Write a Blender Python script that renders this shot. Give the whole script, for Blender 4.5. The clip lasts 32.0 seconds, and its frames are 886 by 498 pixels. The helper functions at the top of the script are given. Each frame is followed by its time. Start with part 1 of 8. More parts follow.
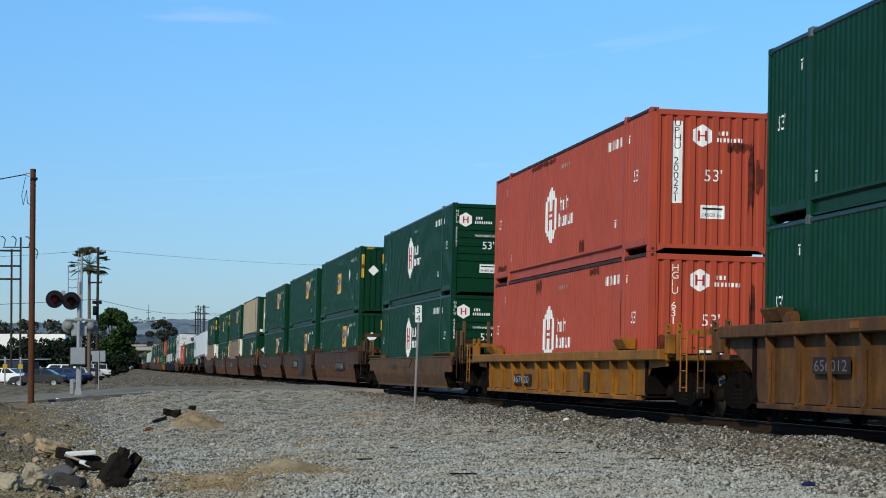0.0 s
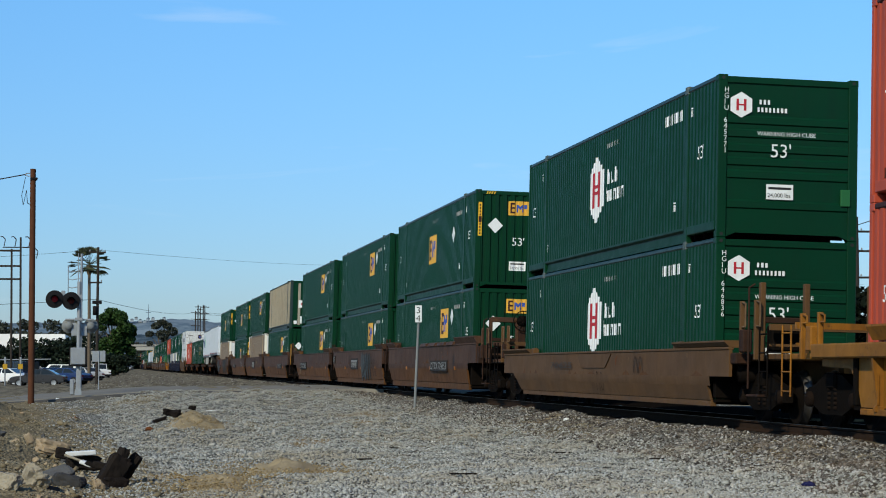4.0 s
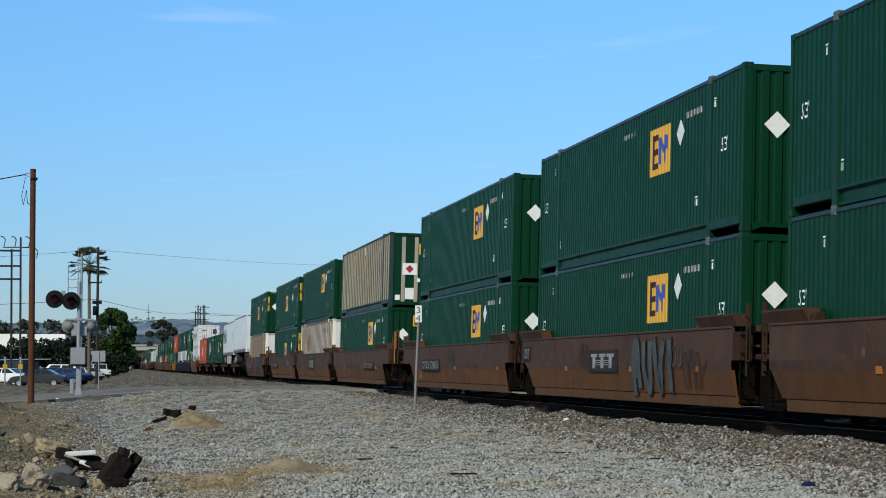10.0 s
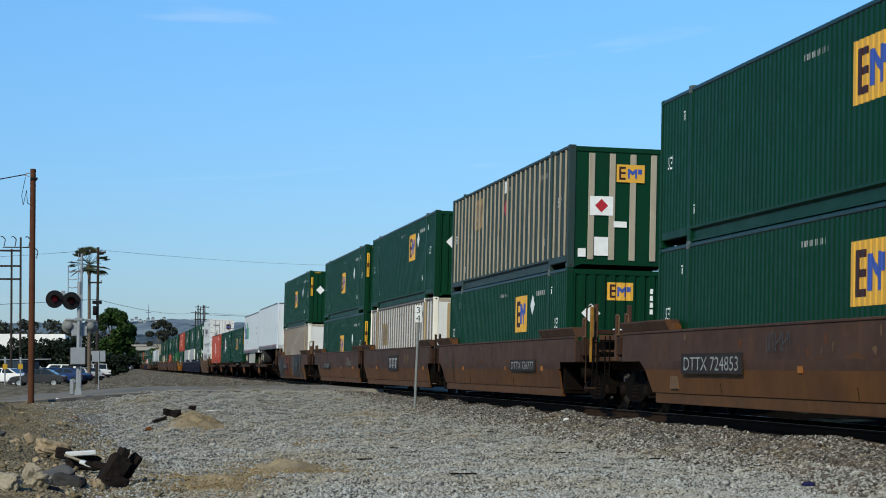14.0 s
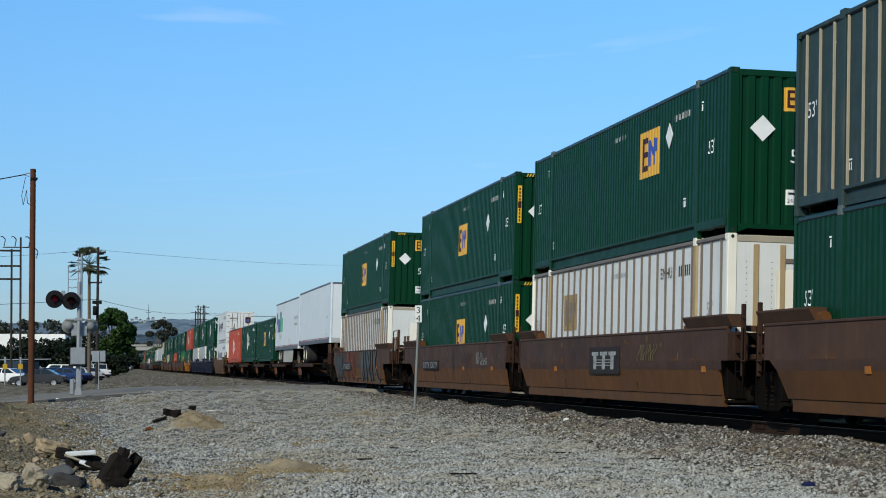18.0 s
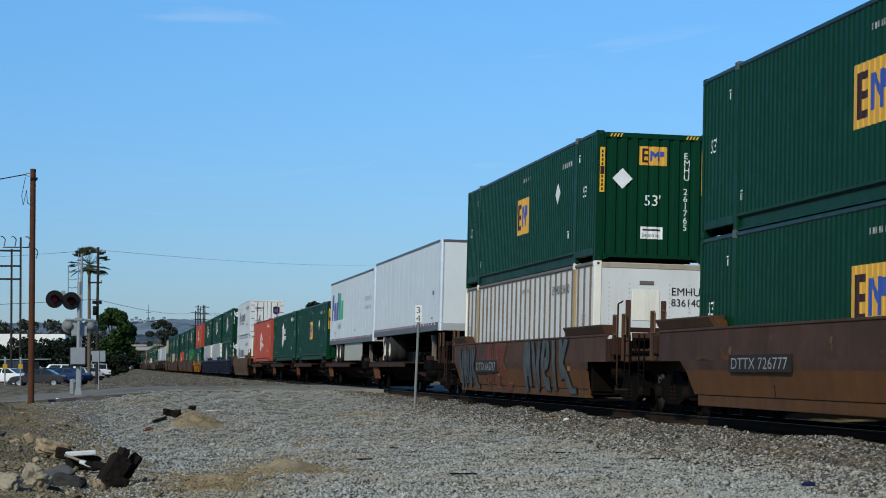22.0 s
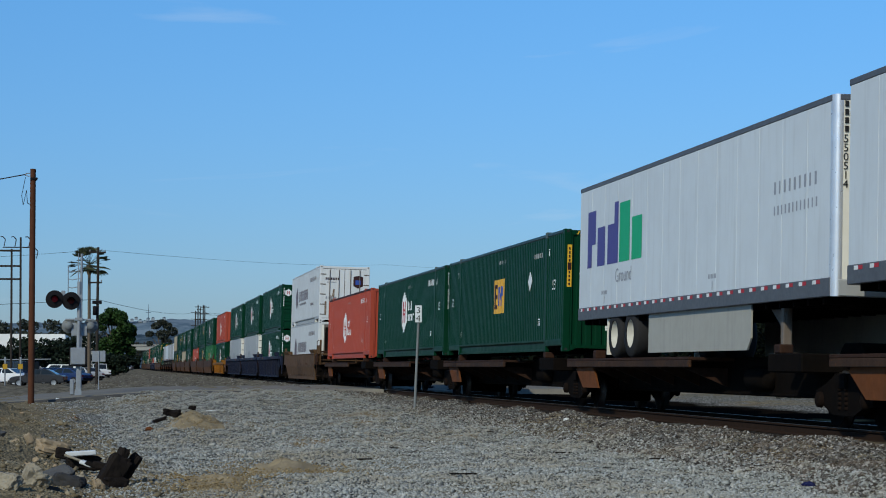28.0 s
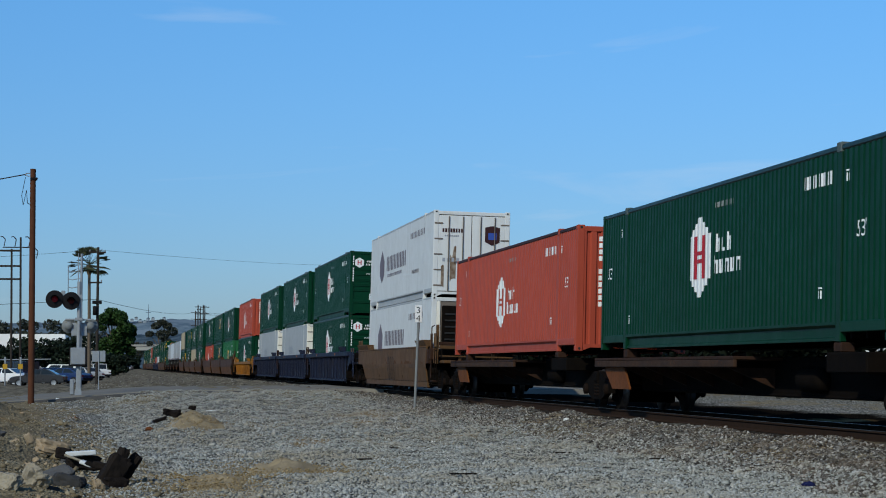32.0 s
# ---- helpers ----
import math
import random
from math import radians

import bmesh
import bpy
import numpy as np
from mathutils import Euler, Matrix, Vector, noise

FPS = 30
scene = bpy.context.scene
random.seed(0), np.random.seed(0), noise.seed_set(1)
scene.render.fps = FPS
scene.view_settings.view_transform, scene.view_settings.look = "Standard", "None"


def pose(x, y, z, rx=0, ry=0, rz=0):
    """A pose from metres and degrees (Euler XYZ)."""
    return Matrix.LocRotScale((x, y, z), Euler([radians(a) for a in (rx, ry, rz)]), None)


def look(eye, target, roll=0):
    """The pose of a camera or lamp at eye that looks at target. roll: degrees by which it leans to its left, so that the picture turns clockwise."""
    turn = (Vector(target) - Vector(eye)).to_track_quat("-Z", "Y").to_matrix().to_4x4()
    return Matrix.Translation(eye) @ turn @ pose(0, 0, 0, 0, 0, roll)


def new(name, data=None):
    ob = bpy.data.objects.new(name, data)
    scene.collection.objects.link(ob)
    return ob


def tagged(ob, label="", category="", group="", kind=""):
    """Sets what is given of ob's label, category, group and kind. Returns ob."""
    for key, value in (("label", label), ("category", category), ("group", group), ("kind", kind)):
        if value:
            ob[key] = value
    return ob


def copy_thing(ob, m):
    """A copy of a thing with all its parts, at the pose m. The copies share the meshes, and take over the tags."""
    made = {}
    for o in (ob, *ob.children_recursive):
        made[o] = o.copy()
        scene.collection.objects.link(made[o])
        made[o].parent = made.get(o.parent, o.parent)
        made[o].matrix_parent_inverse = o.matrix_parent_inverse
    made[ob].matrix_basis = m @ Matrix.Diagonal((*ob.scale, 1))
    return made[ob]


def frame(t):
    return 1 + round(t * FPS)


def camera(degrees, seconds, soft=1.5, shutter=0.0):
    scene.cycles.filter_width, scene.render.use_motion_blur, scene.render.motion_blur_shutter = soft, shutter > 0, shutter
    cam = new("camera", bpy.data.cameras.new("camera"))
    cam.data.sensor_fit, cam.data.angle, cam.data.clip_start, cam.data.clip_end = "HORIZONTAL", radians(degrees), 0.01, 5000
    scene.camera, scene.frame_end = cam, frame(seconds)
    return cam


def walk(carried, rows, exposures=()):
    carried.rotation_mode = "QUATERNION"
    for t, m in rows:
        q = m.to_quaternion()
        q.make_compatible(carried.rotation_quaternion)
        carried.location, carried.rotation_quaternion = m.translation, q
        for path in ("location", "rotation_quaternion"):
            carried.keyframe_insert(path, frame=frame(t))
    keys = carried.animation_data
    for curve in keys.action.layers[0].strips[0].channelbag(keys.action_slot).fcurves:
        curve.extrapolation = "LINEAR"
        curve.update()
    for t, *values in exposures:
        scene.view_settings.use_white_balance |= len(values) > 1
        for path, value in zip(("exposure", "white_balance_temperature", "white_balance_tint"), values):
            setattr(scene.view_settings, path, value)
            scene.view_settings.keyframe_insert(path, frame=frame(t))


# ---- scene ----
# The camera stands still on a tripod beside a double-track railway lot.
cam = camera(25.2986, 32.0, soft=1.0)
EYE = (0.0, 0.0, 0.969)
_v = math.radians(9.4648), math.radians(3.3792)
_aim = (math.sin(_v[0]) * math.cos(_v[1]), math.cos(_v[0]) * math.cos(_v[1]), EYE[2] + math.sin(_v[1]))
_still = look(EYE, _aim, roll=-0.1691)
walk(cam, [(0.0, _still), (32.0, _still)],
     exposures=[(0.0, 0.0, 6560, 10), (14.0, -0.01, 6540, 10), (19.0, -0.02, 6420, 10), (21.0, -0.03, 6380, 10), (22.0, -0.20, 6280, 10), (23.0, -0.24, 6200, 10), (28.0, -0.39, 6050, 10), (32.0, -0.38, 6050, 10)])

# ---- light ----
SUN_AZ, SUN_EL = math.radians(218), math.radians(34)
SUN_DIR = Vector((math.sin(SUN_AZ) * math.cos(SUN_EL), math.cos(SUN_AZ) * math.cos(SUN_EL), math.sin(SUN_EL)))
world = bpy.data.worlds.new("sky_world")
scene.world = world
world.use_nodes = True
_n, _l = world.node_tree.nodes, world.node_tree.links
_n.clear()
_out = _n.new("ShaderNodeOutputWorld")
_bg = _n.new("ShaderNodeBackground")
_sky = _n.new("ShaderNodeTexSky")
_sky.sky_type = "NISHITA"
_sky.sun_disc = False
_sky.sun_elevation, _sky.sun_rotation = SUN_EL, SUN_AZ
_sky.air_density, _sky.dust_density, _sky.ozone_density = 1.0, 0.3, 3.0
_tc = _n.new("ShaderNodeTexCoord")
_map = _n.new("ShaderNodeMapping")
_map.inputs["Rotation"].default_value = (0.0, radians(-22), 0.0)
_map.inputs["Scale"].default_value = (3.0, 3.0, 26.0)
_cl = _n.new("ShaderNodeTexNoise")
_cl.inputs["Scale"].default_value, _cl.inputs["Detail"].default_value = 1.7, 6.0
_cl.inputs["Distortion"].default_value = 0.6
_rmp = _n.new("ShaderNodeMapRange")
_rmp.inputs["From Min"].default_value, _rmp.inputs["From Max"].default_value = 0.60, 0.86
_rmp.inputs["To Max"].default_value = 0.45
_tint = _n.new("ShaderNodeMix")
_tint.data_type, _tint.blend_type = "RGBA", "MULTIPLY"
_tint.inputs["Factor"].default_value = 1.0
_tint.inputs["B"].default_value = (0.93, 1.0, 1.10, 1)
_mx = _n.new("ShaderNodeMix")
_mx.data_type = "RGBA"
_mx.inputs["B"].default_value = (6.6, 7.4, 8.2, 1)
_sep = _n.new("ShaderNodeSeparateXYZ")
_l.new(_tc.outputs["Generated"], _sep.inputs[0])
_ramp = _n.new("ShaderNodeValToRGB")
_ramp.color_ramp.elements[0].position, _ramp.color_ramp.elements[0].color = 0.0, (0.45, 0.575, 0.84, 1)
_ramp.color_ramp.elements[1].position, _ramp.color_ramp.elements[1].color = 0.22, (0.62, 1.06, 1.34, 1)
_l.new(_sep.outputs[2], _ramp.inputs["Fac"])
_l.new(_ramp.outputs["Color"], _tint.inputs["B"])
_l.new(_tc.outputs["Generated"], _map.inputs["Vector"])
_l.new(_map.outputs["Vector"], _cl.inputs["Vector"])
_l.new(_cl.outputs["Fac"], _rmp.inputs["Value"])
_l.new(_sky.outputs["Color"], _tint.inputs["A"])
_l.new(_tint.outputs["Result"], _mx.inputs["A"])
_l.new(_rmp.outputs["Result"], _mx.inputs["Factor"])
_l.new(_mx.outputs["Result"], _bg.inputs["Color"])
_bg.inputs["Strength"].default_value = 0.119
_l.new(_bg.outputs["Background"], _out.inputs["Surface"])

_sl = bpy.data.lights.new("sun", "SUN")
_sl.energy, _sl.angle, _sl.color = 3.9, radians(0.6), (1.0, 0.91, 0.68)
sun = new("sun", _sl)
sun.matrix_world = look(SUN_DIR * 50, (0, 0, 0))


# ---- building helpers ----
class Geo:
    """Vertices and faces of one mesh."""

    def __init__(self):
        self.v, self.f, self.s = [], [], []

    def add(self, verts, faces, smooth=False):
        o = len(self.v)
        self.v += [tuple(p) for p in verts]
        self.f += [tuple(i + o for i in q) for q in faces]
        self.s += [smooth] * len(faces)
        return self

    def box(self, x0, x1, y0, y1, z0, z1, c=0.0):
        if c <= 0:
            v = [(x, y, z) for z in (z0, z1) for y in (y0, y1) for x in (x0, x1)]
            return self.add(v, [(0, 2, 3, 1), (4, 5, 7, 6), (0, 1, 5, 4), (2, 6, 7, 3), (0, 4, 6, 2), (1, 3, 7, 5)])
        c = min(c, (x1 - x0) / 3, (y1 - y0) / 3, (z1 - z0) / 3)
        bm = bmesh.new()
        bmesh.ops.create_cube(bm, size=1)
        for p in bm.verts:
            p.co = Vector(((x0 + x1) / 2 + p.co.x * (x1 - x0), (y0 + y1) / 2 + p.co.y * (y1 - y0), (z0 + z1) / 2 + p.co.z * (z1 - z0)))
        bmesh.ops.bevel(bm, geom=list(bm.edges), offset=c, segments=1, affect="EDGES")
        bm.verts.index_update()
        self.add([p.co[:] for p in bm.verts], [[p.index for p in q.verts] for q in bm.faces])
        bm.free()
        return self

    def prism(self, poly, axis, a, b):
        """A polygon pushed along an axis from a to b. poly holds the two other coordinates in x, y, z order."""
        def put(p, w):
            return {"x": (w, p[0], p[1]), "y": (p[0], w, p[1]), "z": (p[0], p[1], w)}[axis]
        n = len(poly)
        v = [put(p, a) for p in poly] + [put(p, b) for p in poly]
        f = [tuple(range(n)), tuple(range(2 * n - 1, n - 1, -1))]
        f += [(i, i + n, (i + 1) % n + n, (i + 1) % n) for i in range(n)]
        return self.add(v, f)

    def tube(self, p0, p1, r, n=8, r1=None, caps=True, smooth=True):
        p0, p1 = Vector(p0), Vector(p1)
        d = (p1 - p0).normalized()
        a = d.orthogonal().normalized()
        b = d.cross(a)
        r1 = r if r1 is None else r1
        v = []
        for p, q in ((p0, r), (p1, r1)):
            for i in range(n):
                t = 2 * math.pi * i / n
                v.append(p + (a * math.cos(t) + b * math.sin(t)) * q)
        self.add(v, [(i, (i + 1) % n, (i + 1) % n + n, i + n) for i in range(n)], smooth)
        if caps:
            self.add(v, [tuple(range(n - 1, -1, -1)), tuple(range(n, 2 * n))])
        return self

    def path(self, pts, r, n=6):
        for p, q in zip(pts[:-1], pts[1:]):
            self.tube(p, q, r, n)
        return self

    def lathe(self, prof, axis, centre, n=24, smooth=True):
        """Rings (distance along the axis, radius) round an axis."""
        v = []
        for w, r in prof:
            for i in range(n):
                t = 2 * math.pi * i / n
                c, s = r * math.cos(t), r * math.sin(t)
                p = {"x": (w, c, s), "y": (c, w, s), "z": (c, s, w)}[axis]
                v.append((p[0] + centre[0], p[1] + centre[1], p[2] + centre[2]))
        f = [(k * n + i, k * n + (i + 1) % n, (k + 1) * n + (i + 1) % n, (k + 1) * n + i) for k in range(len(prof) - 1) for i in range(n)]
        return self.add(v, f, smooth)

    def quad(self, *p):
        return self.add(p, [tuple(range(len(p)))])

    def mesh(self, name, fix=True):
        me = bpy.data.meshes.new(name)
        me.from_pydata(self.v, [], self.f)
        me.polygons.foreach_set("use_smooth", self.s)
        if fix:
            bm = bmesh.new()
            bm.from_mesh(me)
            bmesh.ops.recalc_face_normals(bm, faces=bm.faces)
            bm.to_mesh(me)
            bm.free()
        me.update()
        return me


def part(name, geo, material, parent=None, label="", fix=True):
    """One mesh object, under a thing or a part."""
    me = geo if isinstance(geo, bpy.types.Mesh) else geo.mesh(name, fix)
    if material is not None and not me.materials:
        me.materials.append(material)
    ob = new(name, me)
    if parent is not None:
        ob.parent = parent
    return tagged(ob, label) if label else ob


def thing(name, label, category, group="", kind=""):
    return tagged(new(name), label, category, group, kind)


# ---- materials ----
def _nodes(name):
    m = bpy.data.materials.new(name)
    m.use_nodes = True
    return m, m.node_tree.nodes, m.node_tree.links, m.node_tree.nodes["Principled BSDF"]


def surface(name, base, rough=0.5, metal=0.0, second=None, scale=2.0, amount=0.5, streak=None, streak_amount=0.0,
            spots=None, spot_amount=0.0, bump=0.0, bump_scale=60.0, vary=0.0, coat=0.0, island=False, low=0.35, high=0.68, spec=0.16):
    """A procedural surface: broad patches, vertical streaks, spots, fine relief, and a change from object to object."""
    m, n, l, b = _nodes(name)
    tc = n.new("ShaderNodeTexCoord")
    oi = n.new("ShaderNodeObjectInfo")
    off = n.new("ShaderNodeVectorMath")
    off.operation = "MULTIPLY_ADD"
    rnd = n.new("ShaderNodeCombineXYZ")
    for i in range(3):
        l.new(oi.outputs["Random"], rnd.inputs[i])
    l.new(rnd.outputs[0], off.inputs[0])
    off.inputs[1].default_value = (37.0, 61.0, 23.0)
    l.new(tc.outputs["Object"], off.inputs[2])
    last = None

    def mix(fac, colour, blend="MIX"):
        nonlocal last
        x = n.new("ShaderNodeMix")
        x.data_type, x.blend_type = "RGBA", blend
        if last is None:
            x.inputs["A"].default_value = (*base, 1)
        else:
            l.new(last, x.inputs["A"])
        x.inputs["B"].default_value = (*colour, 1)
        l.new(fac, x.inputs["Factor"])
        last = x.outputs["Result"]

    def noise_fac(sc, detail, lo, hi, to, stretch=None):
        src = off.outputs[0]
        if stretch:
            mp = n.new("ShaderNodeMapping")
            mp.inputs["Scale"].default_value = stretch
            l.new(src, mp.inputs["Vector"])
            src = mp.outputs["Vector"]
        t = n.new("ShaderNodeTexNoise")
        t.inputs["Scale"].default_value, t.inputs["Detail"].default_value = sc, detail
        t.inputs["Roughness"].default_value = 0.62
        l.new(src, t.inputs["Vector"])
        r = n.new("ShaderNodeMapRange")
        r.inputs["From Min"].default_value, r.inputs["From Max"].default_value, r.inputs["To Max"].default_value = lo, hi, to
        l.new(t.outputs["Fac"], r.inputs["Value"])
        return r.outputs["Result"]

    second = second or tuple(c * 0.7 for c in base)
    mix(noise_fac(scale, 5, low, high, amount), second)
    if streak:
        mix(noise_fac(1.0, 4, 0.52, 0.75, streak_amount, (5.0, 5.0, 0.35)), streak)
    if spots:
        mix(noise_fac(9.0, 4, 0.60, 0.70, spot_amount), spots)
    if vary or island:
        hv = n.new("ShaderNodeHueSaturation")
        r = n.new("ShaderNodeMapRange")
        r.inputs["To Min"].default_value, r.inputs["To Max"].default_value = 1 - vary, 1 + vary
        if island:
            g = n.new("ShaderNodeNewGeometry")
            l.new(g.outputs["Random Per Island"], r.inputs["Value"])
        else:
            l.new(oi.outputs["Random"], r.inputs["Value"])
        l.new(r.outputs["Result"], hv.inputs["Value"])
        l.new(last, hv.inputs["Color"])
        last = hv.outputs["Color"]
    l.new(last, b.inputs["Base Color"])
    rr = n.new("ShaderNodeMapRange")
    rr.inputs["To Min"].default_value, rr.inputs["To Max"].default_value = max(0.03, rough - 0.10), min(1.0, rough + 0.14)
    t2 = n.new("ShaderNodeTexNoise")
    t2.inputs["Scale"].default_value, t2.inputs["Detail"].default_value = scale * 4, 3
    l.new(off.outputs[0], t2.inputs["Vector"])
    l.new(t2.outputs["Fac"], rr.inputs["Value"])
    l.new(rr.outputs["Result"], b.inputs["Roughness"])
    b.inputs["Metallic"].default_value = metal
    b.inputs["Specular IOR Level"].default_value = spec
    b.inputs["Coat Weight"].default_value = coat
    if bump:
        t3 = n.new("ShaderNodeTexNoise")
        t3.inputs["Scale"].default_value, t3.inputs["Detail"].default_value = bump_scale, 4
        l.new(off.outputs[0], t3.inputs["Vector"])
        bp = n.new("ShaderNodeBump")
        bp.inputs["Strength"].default_value, bp.inputs["Distance"].default_value = bump, 0.02
        l.new(t3.outputs["Fac"], bp.inputs["Height"])
        l.new(bp.outputs["Normal"], b.inputs["Normal"])
    return m


def plain(name, base, rough=0.5, metal=0.0, emit=0.0):
    m, n, l, b = _nodes(name)
    b.inputs["Base Color"].default_value = (*base, 1)
    b.inputs["Roughness"].default_value, b.inputs["Metallic"].default_value = rough, metal
    b.inputs["Specular IOR Level"].default_value = 0.2
    if emit:
        b.inputs["Emission Color"].default_value = (*base, 1)
        b.inputs["Emission Strength"].default_value = emit
    return m


GRIME = (0.05, 0.042, 0.035)
M = {}
M["green"] = surface("green_paint", (0.0005, 0.031, 0.0122), 0.45, second=(0.001, 0.023, 0.0095), scale=0.8, streak=(0.004, 0.018, 0.011), streak_amount=0.4, vary=0.07, bump=0.06, bump_scale=30, spec=0.14)
M["casting_steel"] = surface("worn_casting_steel", (0.11, 0.13, 0.13), 0.5, second=(0.03, 0.055, 0.045), scale=6, amount=0.9)
# Darker, bluer than the boxes: the sky's reflection is in the base colour.
M["green_rail"] = surface("glossy_dark_green_tube", (0.003, 0.022, 0.019), 0.38, second=(0.003, 0.017, 0.016), scale=2.0, spec=0.32)
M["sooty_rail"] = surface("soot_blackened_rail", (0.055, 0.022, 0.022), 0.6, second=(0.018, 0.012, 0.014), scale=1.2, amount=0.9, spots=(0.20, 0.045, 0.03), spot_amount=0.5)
M["green_light"] = surface("light_green_paint", (0.018, 0.11, 0.038), 0.5, scale=0.8, streak=GRIME, streak_amount=0.2)
M["red"] = surface("red_orange_paint", (0.355, 0.060, 0.031), 0.5, second=(0.27, 0.048, 0.028), scale=0.7, streak=(0.13, 0.035, 0.03), streak_amount=0.34, vary=0.06, bump=0.05, bump_scale=30)
M["white"] = surface("white_paint", (0.60, 0.62, 0.62), 0.42, second=(0.50, 0.51, 0.50), scale=0.9, streak=(0.33, 0.32, 0.30), streak_amount=0.28, bump=0.03, bump_scale=25)
M["trailer_white"] = surface("bluish_white_trailer_sheet", (0.58, 0.63, 0.66), 0.4, second=(0.50, 0.54, 0.57), scale=0.7, streak=(0.34, 0.35, 0.35), streak_amount=0.3, bump=0.03, bump_scale=8)
M["trailer_rail"] = surface("dull_grey_trailer_rail", (0.105, 0.112, 0.125), 0.45, metal=0.2, second=(0.07, 0.075, 0.085), scale=3)
M["tan_post"] = surface("dirty_tan_post", (0.36, 0.27, 0.15), 0.6, streak=(0.12, 0.08, 0.05), streak_amount=0.6)
M["cream"] = surface("cream_paint", (0.74, 0.72, 0.64), 0.42, second=(0.62, 0.59, 0.51), scale=1.2, streak=(0.30, 0.27, 0.22), streak_amount=0.35)
M["silver"] = surface("silver_sheet", (0.40, 0.415, 0.42), 0.45, metal=0.2, second=(0.32, 0.325, 0.32), scale=1.0, streak=(0.30, 0.30, 0.32), streak_amount=0.25)
M["tan"] = surface("slate_panel_paint", (0.022, 0.043, 0.042), 0.5, second=(0.018, 0.032, 0.033), scale=0.9, streak=(0.14, 0.12, 0.09), streak_amount=0.35)
M["tan_rib"] = surface("weathered_tan_rib", (0.33, 0.30, 0.235), 0.55, streak=(0.16, 0.10, 0.06), streak_amount=0.4)
M["grey_rib"] = surface("grey_rib_paint", (0.15, 0.125, 0.105), 0.45, streak=(0.10, 0.09, 0.08), streak_amount=0.4)
M["brown_car"] = surface("oxide_brown_car_paint", (0.066, 0.033, 0.0185), 0.62, second=(0.040, 0.021, 0.0145), scale=0.5, amount=0.95, streak=(0.115, 0.050, 0.017), streak_amount=0.35, spots=(0.13, 0.055, 0.018), spot_amount=0.45, bump=0.12, bump_scale=25, vary=0.12)
M["rust_bleed"] = surface("orange_brown_rust_bleed", (0.110, 0.045, 0.013), 0.8, second=(0.062, 0.034, 0.022), scale=4, amount=0.95)
M["brown_sill"] = surface("ochre_rust_sill", (0.090, 0.039, 0.011), 0.65, second=(0.056, 0.026, 0.010), scale=1.1, amount=0.8, bump=0.12, bump_scale=25)
# Rust plus warm light bounced off the ground, put into the colour.
M["brown_low"] = surface("rusty_lower_sheet", (0.098, 0.040, 0.010), 0.64, second=(0.060, 0.026, 0.010), scale=0.6, amount=0.9, streak=(0.135, 0.054, 0.012), streak_amount=0.35, bump=0.12, bump_scale=25, vary=0.12)
M["tan_car"] = surface("faded_tan_car_paint", (0.100, 0.051, 0.019), 0.62, second=(0.056, 0.032, 0.017), scale=0.6, amount=0.8, streak=(0.115, 0.058, 0.020), streak_amount=0.5, bump=0.1, bump_scale=25)
M["yellow_car"] = surface("dirty_yellow_car_paint", (0.29, 0.115, 0.010), 0.58, second=(0.10, 0.044, 0.010), scale=1.3, amount=0.85, streak=(0.045, 0.024, 0.012), streak_amount=0.75, spots=(0.05, 0.026, 0.013), spot_amount=0.7, bump=0.1, bump_scale=25)
M["yellow_panel"] = surface("dirty_ochre_panel_paint", (0.235, 0.102, 0.012), 0.58, second=(0.135, 0.058, 0.010), scale=1.1, amount=0.8, streak=(0.07, 0.034, 0.011), streak_amount=0.45, spots=(0.045, 0.024, 0.012), spot_amount=0.5, bump=0.1, bump_scale=25)
M["grimy_yellow_car"] = surface("grimy_brown_yellow_car_paint", (0.105, 0.046, 0.013), 0.6, second=(0.034, 0.019, 0.010), scale=1.1, amount=0.95, streak=(0.20, 0.085, 0.012), streak_amount=0.45, spots=(0.022, 0.015, 0.011), spot_amount=0.8, bump=0.15, bump_scale=25)
M["blue_car"] = surface("dull_blue_car_paint", (0.009, 0.014, 0.036), 0.6, second=(0.012, 0.014, 0.024), scale=0.8, streak=(0.03, 0.026, 0.025), streak_amount=0.45)
# Grimy steel; its near-black base also holds shade under and inside the cars.
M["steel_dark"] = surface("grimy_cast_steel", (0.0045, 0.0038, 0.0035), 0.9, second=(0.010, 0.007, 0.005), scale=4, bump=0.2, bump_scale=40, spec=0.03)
M["rust"] = surface("rusty_steel", (0.036, 0.016, 0.009), 0.85, second=(0.014, 0.009, 0.007), scale=3, amount=0.8, streak=(0.05, 0.022, 0.010), streak_amount=0.5, bump=0.2, bump_scale=40)
M["deck_rust"] = surface("patchy_rusty_deck_edge", (0.050, 0.026, 0.014), 0.8, second=(0.022, 0.014, 0.011), scale=1.4, amount=0.9, spots=(0.14, 0.050, 0.014), spot_amount=0.6, bump=0.2, bump_scale=40)
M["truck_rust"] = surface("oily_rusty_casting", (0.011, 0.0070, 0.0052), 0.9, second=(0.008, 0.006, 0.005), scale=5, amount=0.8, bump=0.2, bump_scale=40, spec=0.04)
M["orange_rust"] = surface("orange_primer", (0.13, 0.043, 0.011), 0.75, second=(0.06, 0.024, 0.010), scale=3)
M["yellow_bar"] = surface("chipped_yellow_bar_paint", (0.30, 0.16, 0.018), 0.55, second=(0.10, 0.045, 0.014), scale=4, amount=0.9)
M["wheel_steel"] = surface("worn_wheel_tread", (0.11, 0.107, 0.105), 0.48, metal=0.9, second=(0.05, 0.046, 0.044), scale=6)
